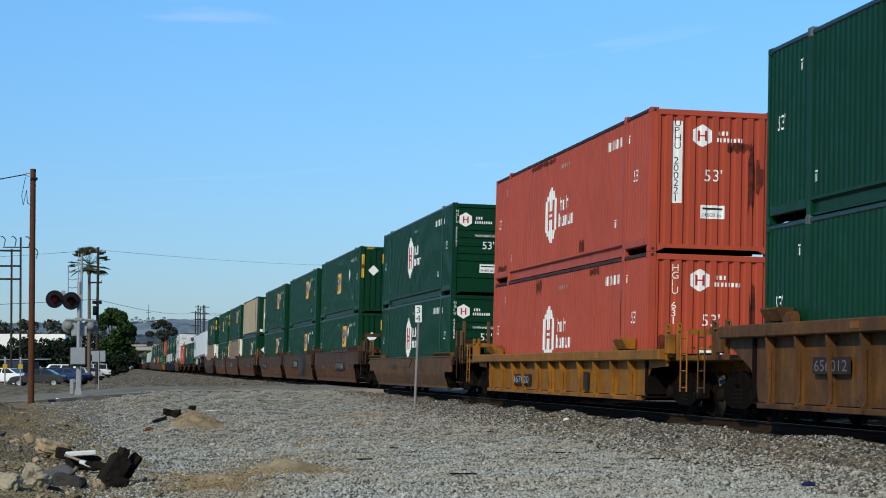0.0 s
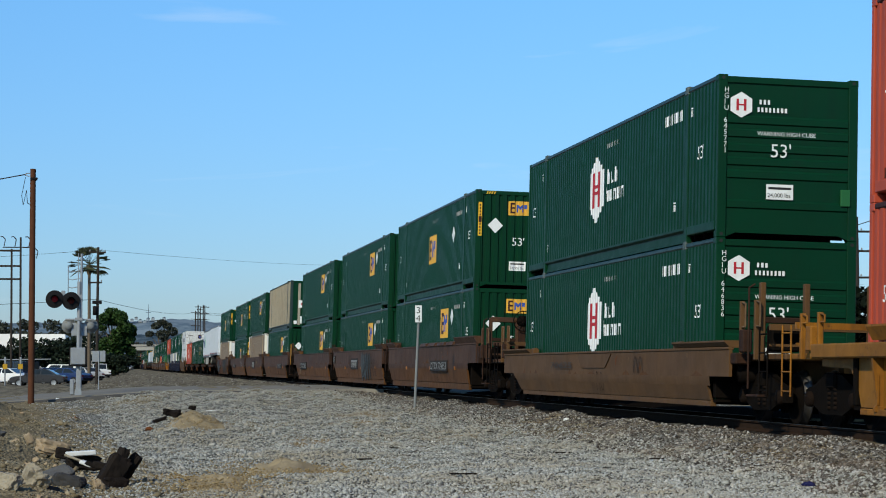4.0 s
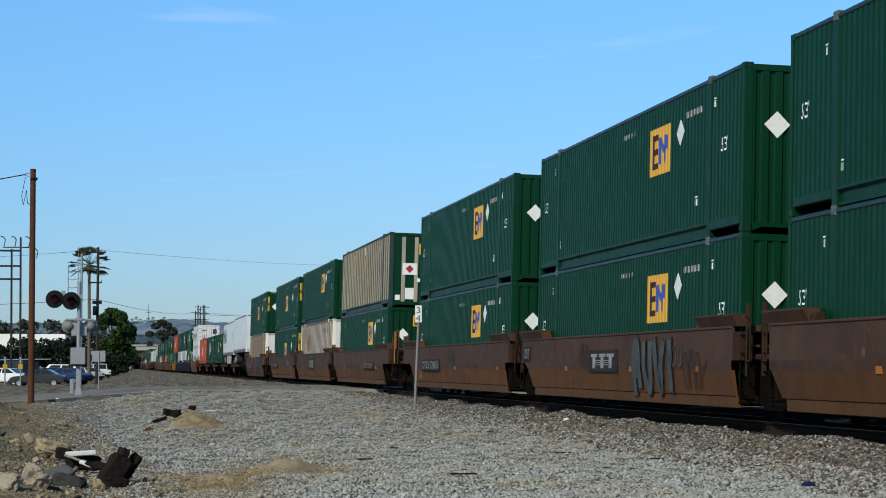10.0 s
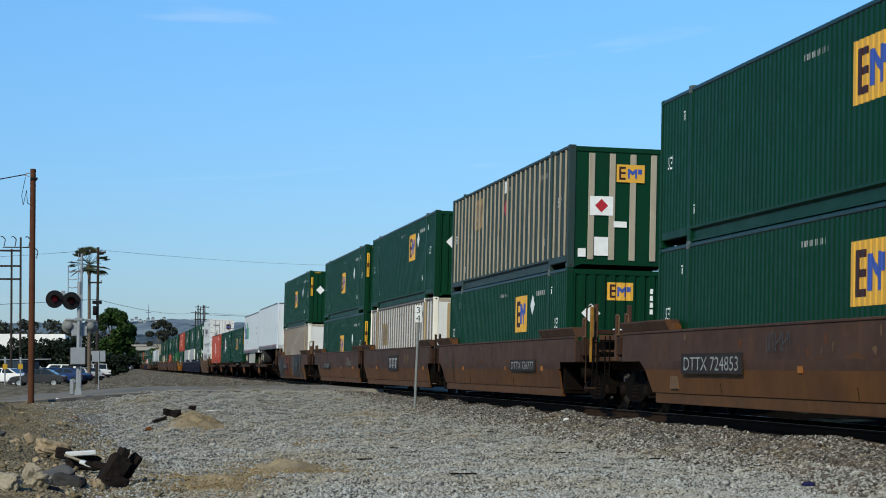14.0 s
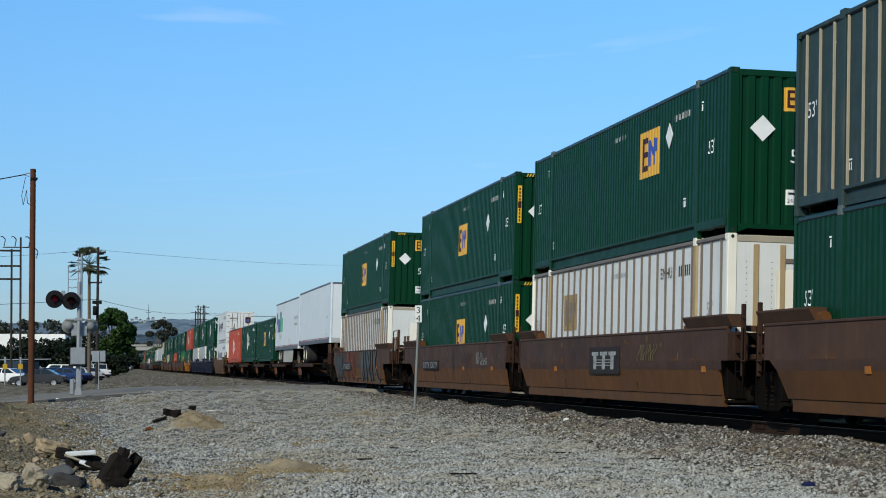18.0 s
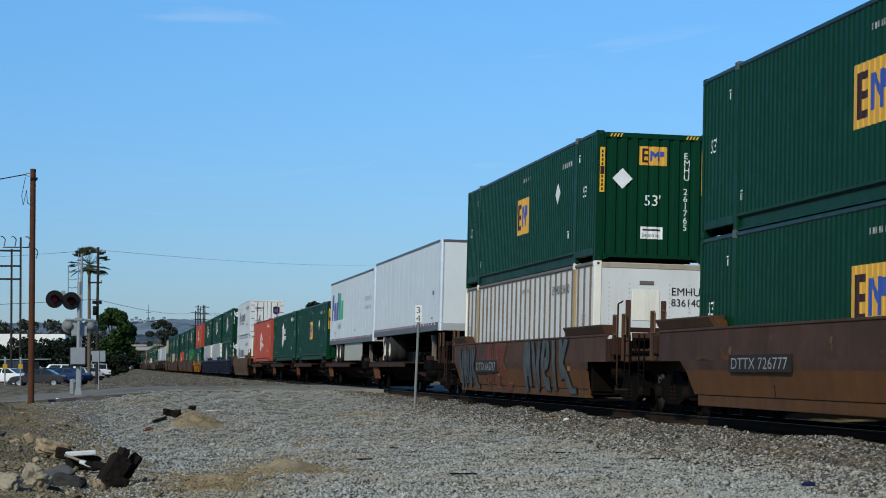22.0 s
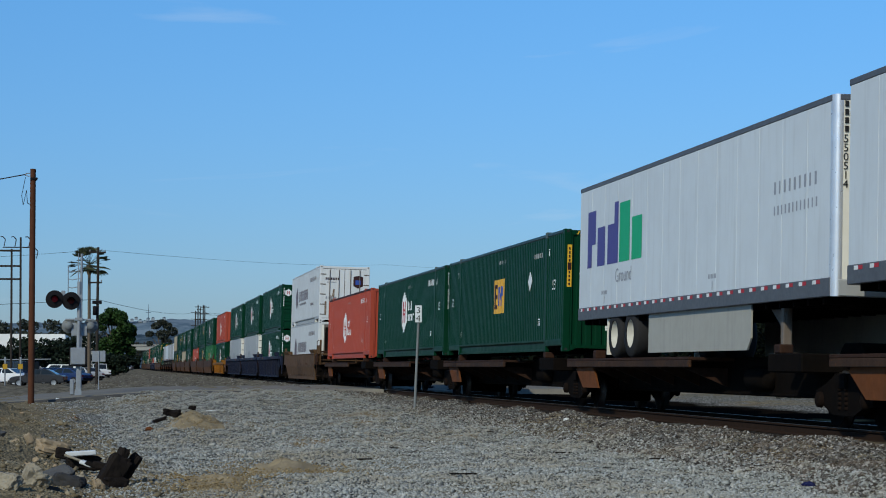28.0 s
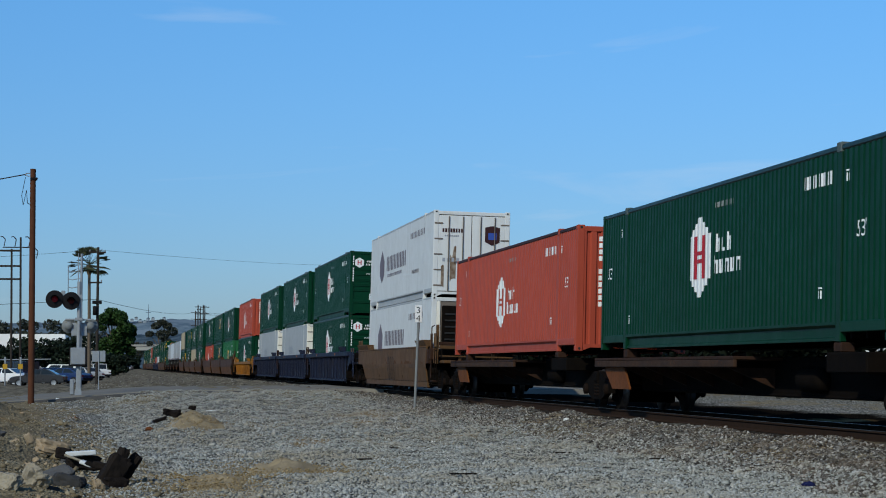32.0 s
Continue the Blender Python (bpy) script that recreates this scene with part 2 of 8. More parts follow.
M["rail_side"] = surface("rusty_rail_web", (0.030, 0.018, 0.012), 0.9, second=(0.018, 0.012, 0.009), scale=5, bump=0.1, spec=0.05)
M["rail_top"] = surface("polished_rail_head", (0.16, 0.15, 0.15), 0.38, metal=1.0, second=(0.10, 0.095, 0.09), scale=8)
M["tie"] = surface("oil_soaked_sleeper_wood", (0.014, 0.011, 0.009), 0.9, second=(0.026, 0.020, 0.016), scale=3, bump=0.3, bump_scale=30, vary=0.25)
M["mark"] = surface("white_lettering", (0.72, 0.74, 0.74), 0.5, second=(0.55, 0.57, 0.56), scale=6)
M["mark_dark"] = plain("black_lettering", (0.02, 0.02, 0.02), 0.55)
M["ochre"] = surface("ochre_panel", (0.62, 0.34, 0.045), 0.5, second=(0.5, 0.28, 0.05), scale=3)
M["ochre_faded"] = surface("faded_ochre_panel", (0.33, 0.225, 0.10), 0.6, second=(0.17, 0.12, 0.06), scale=3, amount=0.8)
M["faded_letter"] = surface("weathered_grey_brown_letter", (0.20, 0.18, 0.155), 0.6, second=(0.13, 0.085, 0.045), scale=4, amount=0.9)
M["maroon"] = plain("dark_maroon_block", (0.035, 0.012, 0.012), 0.5)
M["blue_mark"] = plain("blue_block", (0.035, 0.075, 0.32), 0.5)
M["red_mark"] = plain("red_block", (0.36, 0.02, 0.03), 0.5)
M["purple_mark"] = plain("purple_block", (0.06, 0.05, 0.22), 0.45)
M["green_mark"] = plain("bright_green_block", (0.01, 0.34, 0.14), 0.45)
M["grey_mark"] = plain("grey_lettering", (0.28, 0.30, 0.34), 0.5)
M["yellow_label"] = surface("yellow_caution_label", (0.70, 0.40, 0.03), 0.45, scale=5, second=(0.6, 0.34, 0.03))
M["reflector"] = surface("grimy_amber_reflector", (0.30, 0.105, 0.012), 0.5, second=(0.16, 0.06, 0.012), scale=3.0, amount=0.8, vary=0.35)
M["plate"] = surface("faded_black_plate", (0.017, 0.015, 0.016), 0.7, second=(0.028, 0.020, 0.016), scale=3, amount=0.9)
M["graffiti"] = surface("pale_blue_spray_paint", (0.072, 0.084, 0.090), 0.7, second=(0.033, 0.040, 0.043), amount=0.85, scale=3)
M["graffiti_y"] = plain("tan_spray_paint", (0.17, 0.135, 0.045), 0.6)
M["graffiti_r"] = plain("dull_red_spray_paint", (0.11, 0.022, 0.013), 0.6)
M["grime"] = surface("black_soot_grime", (0.022, 0.012, 0.010), 0.9, second=(0.16, 0.026, 0.014), scale=5, amount=0.9)
M["rust_run"] = surface("brown_rust_run", (0.10, 0.055, 0.03), 0.9, second=(0.30, 0.26, 0.21), scale=6, amount=0.9)
M["mark_dim"] = surface("weathered_white_lettering", (0.33, 0.35, 0.335), 0.6, second=(0.13, 0.13, 0.125), scale=9, amount=0.9)
M["ink_brown"] = surface("faded_dark_brown_spray", (0.030, 0.018, 0.012), 0.8, second=(0.055, 0.03, 0.016), scale=6, amount=0.9)
M["ink"] = plain("faded_dark_lettering", (0.13, 0.10, 0.12), 0.5)
M["scuff"] = surface("pale_scraped_paint", (0.14, 0.088, 0.045), 0.7, second=(0.085, 0.050, 0.028), scale=7, amount=0.9)
M["rubber"] = surface("tyre_rubber", (0.022, 0.022, 0.023), 0.85, scale=8)
M["alu"] = surface("polished_aluminium", (0.75, 0.76, 0.78), 0.3, metal=0.6, scale=3)
M["rim"] = surface("cream_painted_rim", (0.50, 0.49, 0.43), 0.5, second=(0.38, 0.36, 0.31), scale=6)
M["skirt"] = surface("pale_grey_skirt_paint", (0.36, 0.355, 0.315), 0.5, second=(0.29, 0.285, 0.25), scale=1.2, streak=(0.2, 0.19, 0.17), streak_amount=0.4)
M["glass"] = plain("dark_car_glass", (0.015, 0.02, 0.025), 0.08)


# ---- ground and track ----
XC, CANT, TRACK_Z = 11.647, 1.6657, -0.014


def sstep(a, b, x):
    t = np.clip((x - a) / (b - a), 0, 1)
    return t * t * (3 - 2 * t)


def ground_height(x, y):
    """Height of the lot, the ballast bank, the dirt heap and the road ramp, without fine relief."""
    z = -0.50 + 0.40 * sstep(50, 78, y) * sstep(-3.0, 3.0, x) + 0.05 * sstep(30, 60, y)
    z = z + 0.08 * sstep(78, 140, y) * sstep(0.0, 5.0, x)
    bank = sstep(8.45, 10.25, x) * (1 - sstep(13.1, 15.0, x))
    top = -0.214 - 0.029 * (x - XC)
    z = z * (1 - bank) + top * bank
    far = sstep(14.5, 16.0, x)
    z = z * (1 - far) + (-0.28) * far
    heap = 0.42 * np.exp(-(((x + 2.05) / 0.85) ** 2 + ((y - 30.0) / 5.0) ** 2)) + 0.20 * np.exp(-(((x + 1.35) / 0.7) ** 2 + ((y - 24.0) / 3.0) ** 2))
    heap = heap + 0.74 * np.exp(-(((x + 4.1) / 1.15) ** 2 + ((y - 57.0) / 5.5) ** 2)) + 0.25 * np.exp(-(((x + 2.6) / 0.8) ** 2 + ((y - 43.0) / 6.0) ** 2))
    mound = 0.30 * np.exp(-(((x - 1.72) / 0.70) ** 2 + ((y - 45.5) / 3.4) ** 2))
    low = np.where((np.abs(x) < 60) & (y < 300), 1.0, 0.0)
    wob = 0.045 * np.sin(0.8 * x - 0.35 * y) * np.sin(0.45 * y + 0.5 * x) + 0.030 * np.sin(1.7 * x + 0.6 * np.sin(0.9 * y)) * np.sin(1.1 * y + 0.8 * np.sin(1.3 * x)) + (1 + 0.9 * sstep(30, 45, y)) * 0.030 * np.sin(4.1 * x + 1.1 * y + np.sin(2.2 * x)) * np.sin(2.3 * y - 1.7 * x) + (1 + 0.9 * sstep(30, 45, y)) * 0.022 * np.sin(9.3 * x - 2.1 * y + 1.4 * np.sin(1.7 * y)) * np.sin(5.2 * y + 3.7 * x)
    return z + heap + mound + low * wob + 0.16 * np.exp(-(((x - 2.6) / 1.0) ** 2 + ((y - 23.5) / 2.2) ** 2))


def spaced(*stops):
    out = []
    for a, b, step in stops:
        out += list(np.arange(a, b, step))
    return np.array(out + [stops[-1][1]])


def ground_sheet():
    xs = spaced((-3500, -300, 400), (-300, -60, 40), (-60, -12, 6), (-12, -5, 0.7), (-5, 10.6, 0.12), (10.6, 16, 0.3), (16, 60, 5), (60, 300, 40), (300, 3600, 400))
    ys = spaced((-60, 14, 9), (14, 17, 1.0), (17, 40, 0.14), (40, 64, 0.3), (64, 110, 0.9), (110, 300, 6), (300, 900, 40), (900, 4500, 400))
    gx, gy = np.meshgrid(xs, ys)
    gz = ground_height(gx, gy)
    rs = np.random.RandomState(4)
    near = (gx > -5) & (gx < 10.6) & (gy > 17) & (gy < 64)
    gz = gz + np.where(near, rs.uniform(-0.008, 0.008, gx.shape), 0)
    v = np.stack([gx, gy, gz], -1).reshape(-1, 3)
    nx, ny = len(xs), len(ys)
    i = np.arange((ny - 1) * nx).reshape(ny - 1, nx)[:, :-1].ravel()
    f = np.stack([i, i + 1, i + nx + 1, i + nx], -1)
    me = bpy.data.meshes.new("ground")
    me.vertices.add(len(v))
    me.vertices.foreach_set("co", v.ravel())
    me.loops.add(f.size)
    me.loops.foreach_set("vertex_index", f.ravel().astype(np.int32))
    me.polygons.add(len(f))
    me.polygons.foreach_set("loop_start", np.arange(0, f.size, 4, dtype=np.int32))
    me.polygons.foreach_set("use_smooth", np.ones(len(f), bool))
    me.update(calc_edges=True)
    me.validate()
    return me


def ground_material():
    m, n, l, b = _nodes("gravel_and_dirt_lot")
    tc = n.new("ShaderNodeTexCoord")

    def mapped(scale):
        mp = n.new("ShaderNodeMapping")
        mp.inputs["Scale"].default_value = scale
        l.new(tc.outputs["Object"], mp.inputs["Vector"])
        return mp.outputs["Vector"]

    def noise_tex(vec, sc, det):
        t = n.new("ShaderNodeTexNoise")
        t.inputs["Scale"].default_value, t.inputs["Detail"].default_value = sc, det
        l.new(vec, t.inputs["Vector"])
        return t.outputs["Fac"]

    def ranged(v, lo, hi, to=1.0, frm=0.0):
        r = n.new("ShaderNodeMapRange")
        for k, w in (("From Min", lo), ("From Max", hi), ("To Max", to), ("To Min", frm)):
            r.inputs[k].default_value = w
        l.new(v, r.inputs["Value"])
        return r.outputs["Result"]

    def blend(fac, a, c):
        x = n.new("ShaderNodeMix")
        x.data_type = "RGBA"
        for key, w in (("A", a), ("B", c)):
            if isinstance(w, tuple):
                x.inputs[key].default_value = (*w, 1)
            else:
                l.new(w, x.inputs[key])
        if isinstance(fac, float):
            x.inputs["Factor"].default_value = fac
        else:
            l.new(fac, x.inputs["Factor"])
        return x.outputs["Result"]

    flat = mapped((1, 1, 1))
    vor = n.new("ShaderNodeTexVoronoi")
    vor.inputs["Scale"].default_value = 17.0
    l.new(flat, vor.inputs["Vector"])
    sep = n.new("ShaderNodeSeparateColor")
    l.new(vor.outputs["Color"], sep.inputs["Color"])
    stone = blend(ranged(sep.outputs[0], 0.0, 1.0), (0.115, 0.116, 0.106), (0.345, 0.345, 0.315))
    stone = blend(ranged(vor.outputs["Distance"], 0.35, 0.75, 0.85), stone, (0.055, 0.052, 0.046))
    dirt = blend(ranged(noise_tex(flat, 5.0, 7), 0.3, 0.7), (0.118, 0.097, 0.062), (0.260, 0.218, 0.142))
    # dirt shows on the heap, the mound and in trodden patches
    geo = n.new("ShaderNodeSeparateXYZ")
    l.new(tc.outputs["Object"], geo.inputs[0])
    slant = n.new("ShaderNodeMath")
    slant.operation = "MULTIPLY_ADD"
    l.new(geo.outputs[1], slant.inputs[0])
    slant.inputs[1].default_value = 0.055
    l.new(geo.outputs[0], slant.inputs[2])
    left = ranged(slant.outputs[0], 0.2, 2.4, 0.0, 0.75)
    patch = ranged(noise_tex(mapped((0.35, 0.11, 1)), 1.0, 5), 0.50, 0.66, 0.42)
    past = ranged(geo.outputs[1], 62.0, 98.0, 0.75)
    s1 = n.new("ShaderNodeMath")
    s1.operation = "ADD"
    l.new(left, s1.inputs[0])
    l.new(patch, s1.inputs[1])
    s2 = n.new("ShaderNodeMath")
    s2.operation = "ADD"
    l.new(s1.outputs[0], s2.inputs[0])
    l.new(past, s2.inputs[1])
    fine = n.new("ShaderNodeMath")
    fine.operation = "MULTIPLY_ADD"
    l.new(noise_tex(flat, 3.0, 5), fine.inputs[0])
    fine.inputs[1].default_value = 1.2
    s3 = n.new("ShaderNodeMath")
    s3.operation = "SUBTRACT"
    l.new(s2.outputs[0], s3.inputs[0])
    s3.inputs[1].default_value = 0.6
    l.new(s3.outputs[0], fine.inputs[2])
    col = blend(ranged(fine.outputs[0], 0.15, 0.55), stone, dirt)
    col = blend(ranged(geo.outputs[1], 88.0, 100.0, 0.85), col, blend(ranged(noise_tex(mapped((0.9, 0.25, 1)), 1.6, 7), 0.35, 0.68), (0.075, 0.069, 0.055), (0.205, 0.186, 0.148)))
    # oily ballast by the rails, blackened and widened to hold the train's shade
    oil_shade = n.new("ShaderNodeMath")
    oil_shade.operation = "MULTIPLY"
    l.new(ranged(geo.outputs[0], 10.35, 10.8), oil_shade.inputs[0])
    l.new(ranged(geo.outputs[0], 17.8, 18.8, 0.0, 1.0), oil_shade.inputs[1])
    col = blend(oil_shade.outputs[0], col, (0.008, 0.0065, 0.0055))
    # ochre dirt patches
    ochre = ranged(noise_tex(mapped((0.30, 0.22, 1)), 1.3, 4), 0.60, 0.70, 0.75)
    nearby = n.new("ShaderNodeMath")
    nearby.operation = "MULTIPLY"
    l.new(ochre, nearby.inputs[0])
    l.new(ranged(geo.outputs[1], 50.0, 62.0, 0.0, 1.0), nearby.inputs[1])
    col = blend(nearby.outputs[0], col, (0.27, 0.185, 0.085))
    l.new(col, b.inputs["Base Color"])
    b.inputs["Roughness"].default_value = 0.98
    b.inputs["Specular IOR Level"].default_value = 0.0
    bp = n.new("ShaderNodeBump")
    bp.inputs["Strength"].default_value, bp.inputs["Distance"].default_value = 0.8, 0.05
    hh = n.new("ShaderNodeMath")
    hh.operation = "SUBTRACT"
    hh.inputs[0].default_value = 1.0
    l.new(vor.outputs["Distance"], hh.inputs[1])
    l.new(hh.outputs[0], bp.inputs["Height"])
    l.new(bp.outputs["Normal"], b.inputs["Normal"])
    return m


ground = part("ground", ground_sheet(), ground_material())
tagged(ground, "grey gravel and brown dirt railway lot", "ground", kind="structure")


def stones(name, count, region, size, seed, label, material, lift=0.3):
    """Loose stones, many small rough polyhedra in one mesh. region: a function of random numbers to x, y."""
    rs = np.random.RandomState(seed)
    base = np.array([(1, 0, 0), (-1, 0, 0), (0, 1, 0), (0, -1, 0), (0.2, 0.1, 1), (0, 0, -0.6)], float)
    tri = np.array([(4, 0, 2), (4, 2, 1), (4, 1, 3), (4, 3, 0), (5, 2, 0), (5, 0, 3), (5, 3, 1), (5, 1, 2)])
    x, y = region(rs, count)
    z = ground_height(x, y)
    s = rs.lognormal(math.log(size), 0.35, count)
    a = rs.uniform(0, 2 * math.pi, count)
    v = np.repeat(base[None], count, 0) * rs.uniform(0.65, 1.25, (count, 6, 1))
    v = v * np.stack([s, s * rs.uniform(0.6, 1, count), s * rs.uniform(0.4, 0.8, count)], -1)[:, None, :]
    tx = rs.uniform(-0.5, 0.5, count)[:, None]
    v[..., 2] = v[..., 2] + v[..., 0] * tx
    ca, sa = np.cos(a)[:, None], np.sin(a)[:, None]
    vx = v[..., 0] * ca - v[..., 1] * sa + x[:, None]
    vy = v[..., 0] * sa + v[..., 1] * ca + y[:, None]
    vz = v[..., 2] + (z + s * lift)[:, None]
    v = np.stack([vx, vy, vz], -1).reshape(-1, 3)
    f = (tri[None] + (np.arange(count) * 6)[:, None, None]).reshape(-1, 3)
    me = bpy.data.meshes.new(name)
    me.vertices.add(len(v))
    me.vertices.foreach_set("co", v.ravel())
    me.loops.add(f.size)
    me.loops.foreach_set("vertex_index", f.ravel().astype(np.int32))
    me.polygons.add(len(f))
    me.polygons.foreach_set("loop_start", np.arange(0, f.size, 3, dtype=np.int32))
    me.update(calc_edges=True)
    ob = part(name, me, material)
    return tagged(ob, label, "gravel", kind="stuff")


def stone_mix(name, stops, tint, tint_scale, lo, hi, amount):
    """Broken stone: every piece its own shade, with broad patches of dust."""
    m, n, l, b = _nodes(name)
    tc, g = n.new("ShaderNodeTexCoord"), n.new("ShaderNodeNewGeometry")
    ramp = n.new("ShaderNodeValToRGB")
    el = ramp.color_ramp.elements
    while len(el) < len(stops):
        el.new(0.5)
    for e, (p, c) in zip(el, stops):
        e.position, e.color = p, (*c, 1)
    l.new(g.outputs["Random Per Island"], ramp.inputs["Fac"])
    t = n.new("ShaderNodeTexNoise")
    t.inputs["Scale"].default_value, t.inputs["Detail"].default_value = tint_scale, 5
    l.new(tc.outputs["Object"], t.inputs["Vector"])
    r = n.new("ShaderNodeMapRange")
    r.inputs["From Min"].default_value, r.inputs["From Max"].default_value, r.inputs["To Max"].default_value = lo, hi, amount
    l.new(t.outputs["Fac"], r.inputs["Value"])
    x = n.new("ShaderNodeMix")
    x.data_type = "RGBA"
    x.inputs["B"].default_value = (*tint, 1)
    l.new(ramp.outputs["Color"], x.inputs["A"])
    l.new(r.outputs["Result"], x.inputs["Factor"])
    l.new(x.outputs["Result"], b.inputs["Base Color"])
    b.inputs["Roughness"].default_value, b.inputs["Specular IOR Level"].default_value = 0.92, 0.08
    t2 = n.new("ShaderNodeTexNoise")
    t2.inputs["Scale"].default_value = 70.0
    l.new(tc.outputs["Object"], t2.inputs["Vector"])
    bp = n.new("ShaderNodeBump")
    bp.inputs["Strength"].default_value, bp.inputs["Distance"].default_value = 0.4, 0.01
    l.new(t2.outputs["Fac"], bp.inputs["Height"])
    l.new(bp.outputs["Normal"], b.inputs["Normal"])
    return m


M["stone"] = stone_mix("loose_grey_stone", [(0.0, (0.18, 0.184, 0.172)), (0.28, (0.26, 0.270, 0.254)), (0.72, (0.32, 0.334, 0.314)), (1.0, (0.42, 0.425, 0.40))], (0.29, 0.250, 0.175), 0.36, 0.46, 0.66, 0.6)
M["stone_dusty"] = stone_mix("dusty_grey_stone", [(0.0, (0.17, 0.170, 0.155)), (0.5, (0.27, 0.275, 0.255)), (1.0, (0.37, 0.37, 0.345))], (0.27, 0.235, 0.165), 0.5, 0.42, 0.62, 0.7)
M["ballast"] = stone_mix("dark_ballast_stone", [(0.0, (0.022, 0.019, 0.017)), (0.40, (0.088, 0.080, 0.071)), (0.75, (0.175, 0.166, 0.152)), (1.0, (0.41, 0.40, 0.37))], (0.15, 0.115, 0.085), 1.3, 0.48, 0.66, 0.55)
M["clod"] = stone_mix("dirt_clod", [(0.0, (0.12, 0.099, 0.063)), (0.8, (0.21, 0.178, 0.116)), (1.0, (0.34, 0.30, 0.215))], (0.145, 0.119, 0.075), 0.8, 0.4, 0.6, 0.6)


def lot_region(rs, n):
    y = 19 + 62 * rs.uniform(0, 1, n) ** 2.1
    x = (-0.075 + 0.50 * rs.uniform(0, 1, n)) * y
    x = np.where(x > 9.2, rs.uniform(-0.03, 1, n) * 9.2, x)
    edge = x + 0.055 * y
    thin = (2.3 - edge) / 1.6 > rs.uniform(0, 1, n)
    x = np.where(thin, 2.2 + 7 * rs.uniform(0, 1, n), x)
    return x, y


def mid_region(rs, n):
    y = 33 + 45 * rs.uniform(0, 1, n) ** 1.1
    x = -0.2 * rs.uniform(0, 1, n) + 9.0 * rs.uniform(0, 1, n)
    return np.where(x + 0.055 * y < 2.6, x + 2.2, x), y


def bank_region(rs, n):
    y = 18 + 100 * rs.uniform(0, 1, n) ** 1.7
    return rs.uniform(8.55, 10.60, n) - 0.25 * np.sin(y * 0.9) ** 2, y


def heap_region(rs, n):
    y = 19 + 45 * rs.uniform(0, 1, n) ** 1.5
    return 2.1 - 0.055 * y - np.abs(rs.normal(0, 1.4, n)), y


stones("loose_gravel", 190000, lot_region, 0.0215, 11, "loose grey crushed stone over the lot", M["stone"], 0.15)
stones("coarse_gravel", 20000, mid_region, 0.031, 18, "coarse grey crushed stone across the middle of the lot", M["stone_dusty"], 0.05)
stones("track_ballast", 88000, bank_region, 0.0215, 12, "dark grey ballast stones along the rails", M["ballast"], 0.25)
def beyond_region(rs, n):
    y = 98 + 150 * rs.uniform(0, 1, n) ** 1.6
    return -1.5 + 11.5 * rs.uniform(0, 1, n) ** 0.8 * np.ones(n), y


stones("far_gravel", 9000, beyond_region, 0.032, 17, "scattered grey stones and clods beyond the road", M["ballast"], 0.0)
stones("dirt_clods", 16000, heap_region, 0.021, 13, "brown dirt clods on the heap", M["clod"], 0.0)
stones("dirt_lumps", 520, heap_region, 0.055, 14, "broken brown earth lumps on the heap", M["clod"], 0.2)

M["dirt"] = surface("ochre_brown_dirt", (0.28, 0.222, 0.130), 0.95, second=(0.20, 0.16, 0.10), scale=2.2, amount=0.9, spots=(0.17, 0.13, 0.08), spot_amount=0.6, bump=0.8, bump_scale=9)


def dirt_patch(x, y, rx, ry, h, seed, label):
    """A low ragged pile of dirt that sinks into the gravel at its rim."""
    rs = random.Random(seed)
    g = Geo()
    n, rings = 44, 14
    v, f = [], []
    for k in range(rings + 1):
        q = k / rings
        for i in range(n):
            a = 2 * math.pi * i / n
            rag = 1 + 0.30 * noise.noise((math.cos(a) * 2.2, math.sin(a) * 2.2, seed)) + 0.12 * noise.noise((math.cos(a) * 6, math.sin(a) * 6, seed))
            px, py = x + rx * q * rag * math.cos(a), y + ry * q * rag * math.sin(a)
            top = h * (1 - q ** 1.6) + h * 0.75 * noise.noise((px * 3.1, py * 2.3, seed)) + 0.045 * noise.noise((px * 11, py * 9, seed))
            v.append((px, py, float(ground_height(np.array(px), np.array(py))) + top * (1 - 0.4 * q) + 0.035 - 0.10 * q ** 6))
        if k:
            o = k * n
            f += [(o - n + i, o - n + (i + 1) % n, o + (i + 1) % n, o + i) for i in range(n)]
    g.add(v, f, True)
    return tagged(part("dirt_mound", g, M["dirt"]), label, "dirt pile", "dirt piles")


dirt_patch(2.30, 27.4, 0.58, 2.3, 0.12, 3, "low ochre dirt pile among the gravel")
dirt_patch(1.20, 23.6, 0.45, 1.5, 0.03, 4, "low ochre dirt pile on the gravel lot")
dirt_patch(1.85, 45.0, 0.75, 3.0, 0.04, 5, "brown dirt mound with dark lumps on it")


M["ochre_clod"] = stone_mix("ochre_dirt_clod", [(0.0, (0.16, 0.115, 0.058)), (0.7, (0.30, 0.225, 0.115)), (1.0, (0.42, 0.34, 0.20))], (0.20, 0.15, 0.08), 1.5, 0.4, 0.6, 0.6)


def pile_region(rs, n):
    k = rs.randint(0, 3, n)
    cx, cy = np.array([2.30, 1.20, 1.85])[k], np.array([27.4, 23.6, 45.0])[k]
    rx, ry = np.array([0.8, 0.7, 0.5])[k], np.array([2.6, 1.9, 2.6])[k]
    return cx + rx * rs.normal(0, 0.55, n), cy + ry * rs.normal(0, 0.55, n)


stones("dirt_pile_clods", 9000, pile_region, 0.0115, 15, "ochre dirt clods on the low piles", M["ochre_clod"], 3.2)

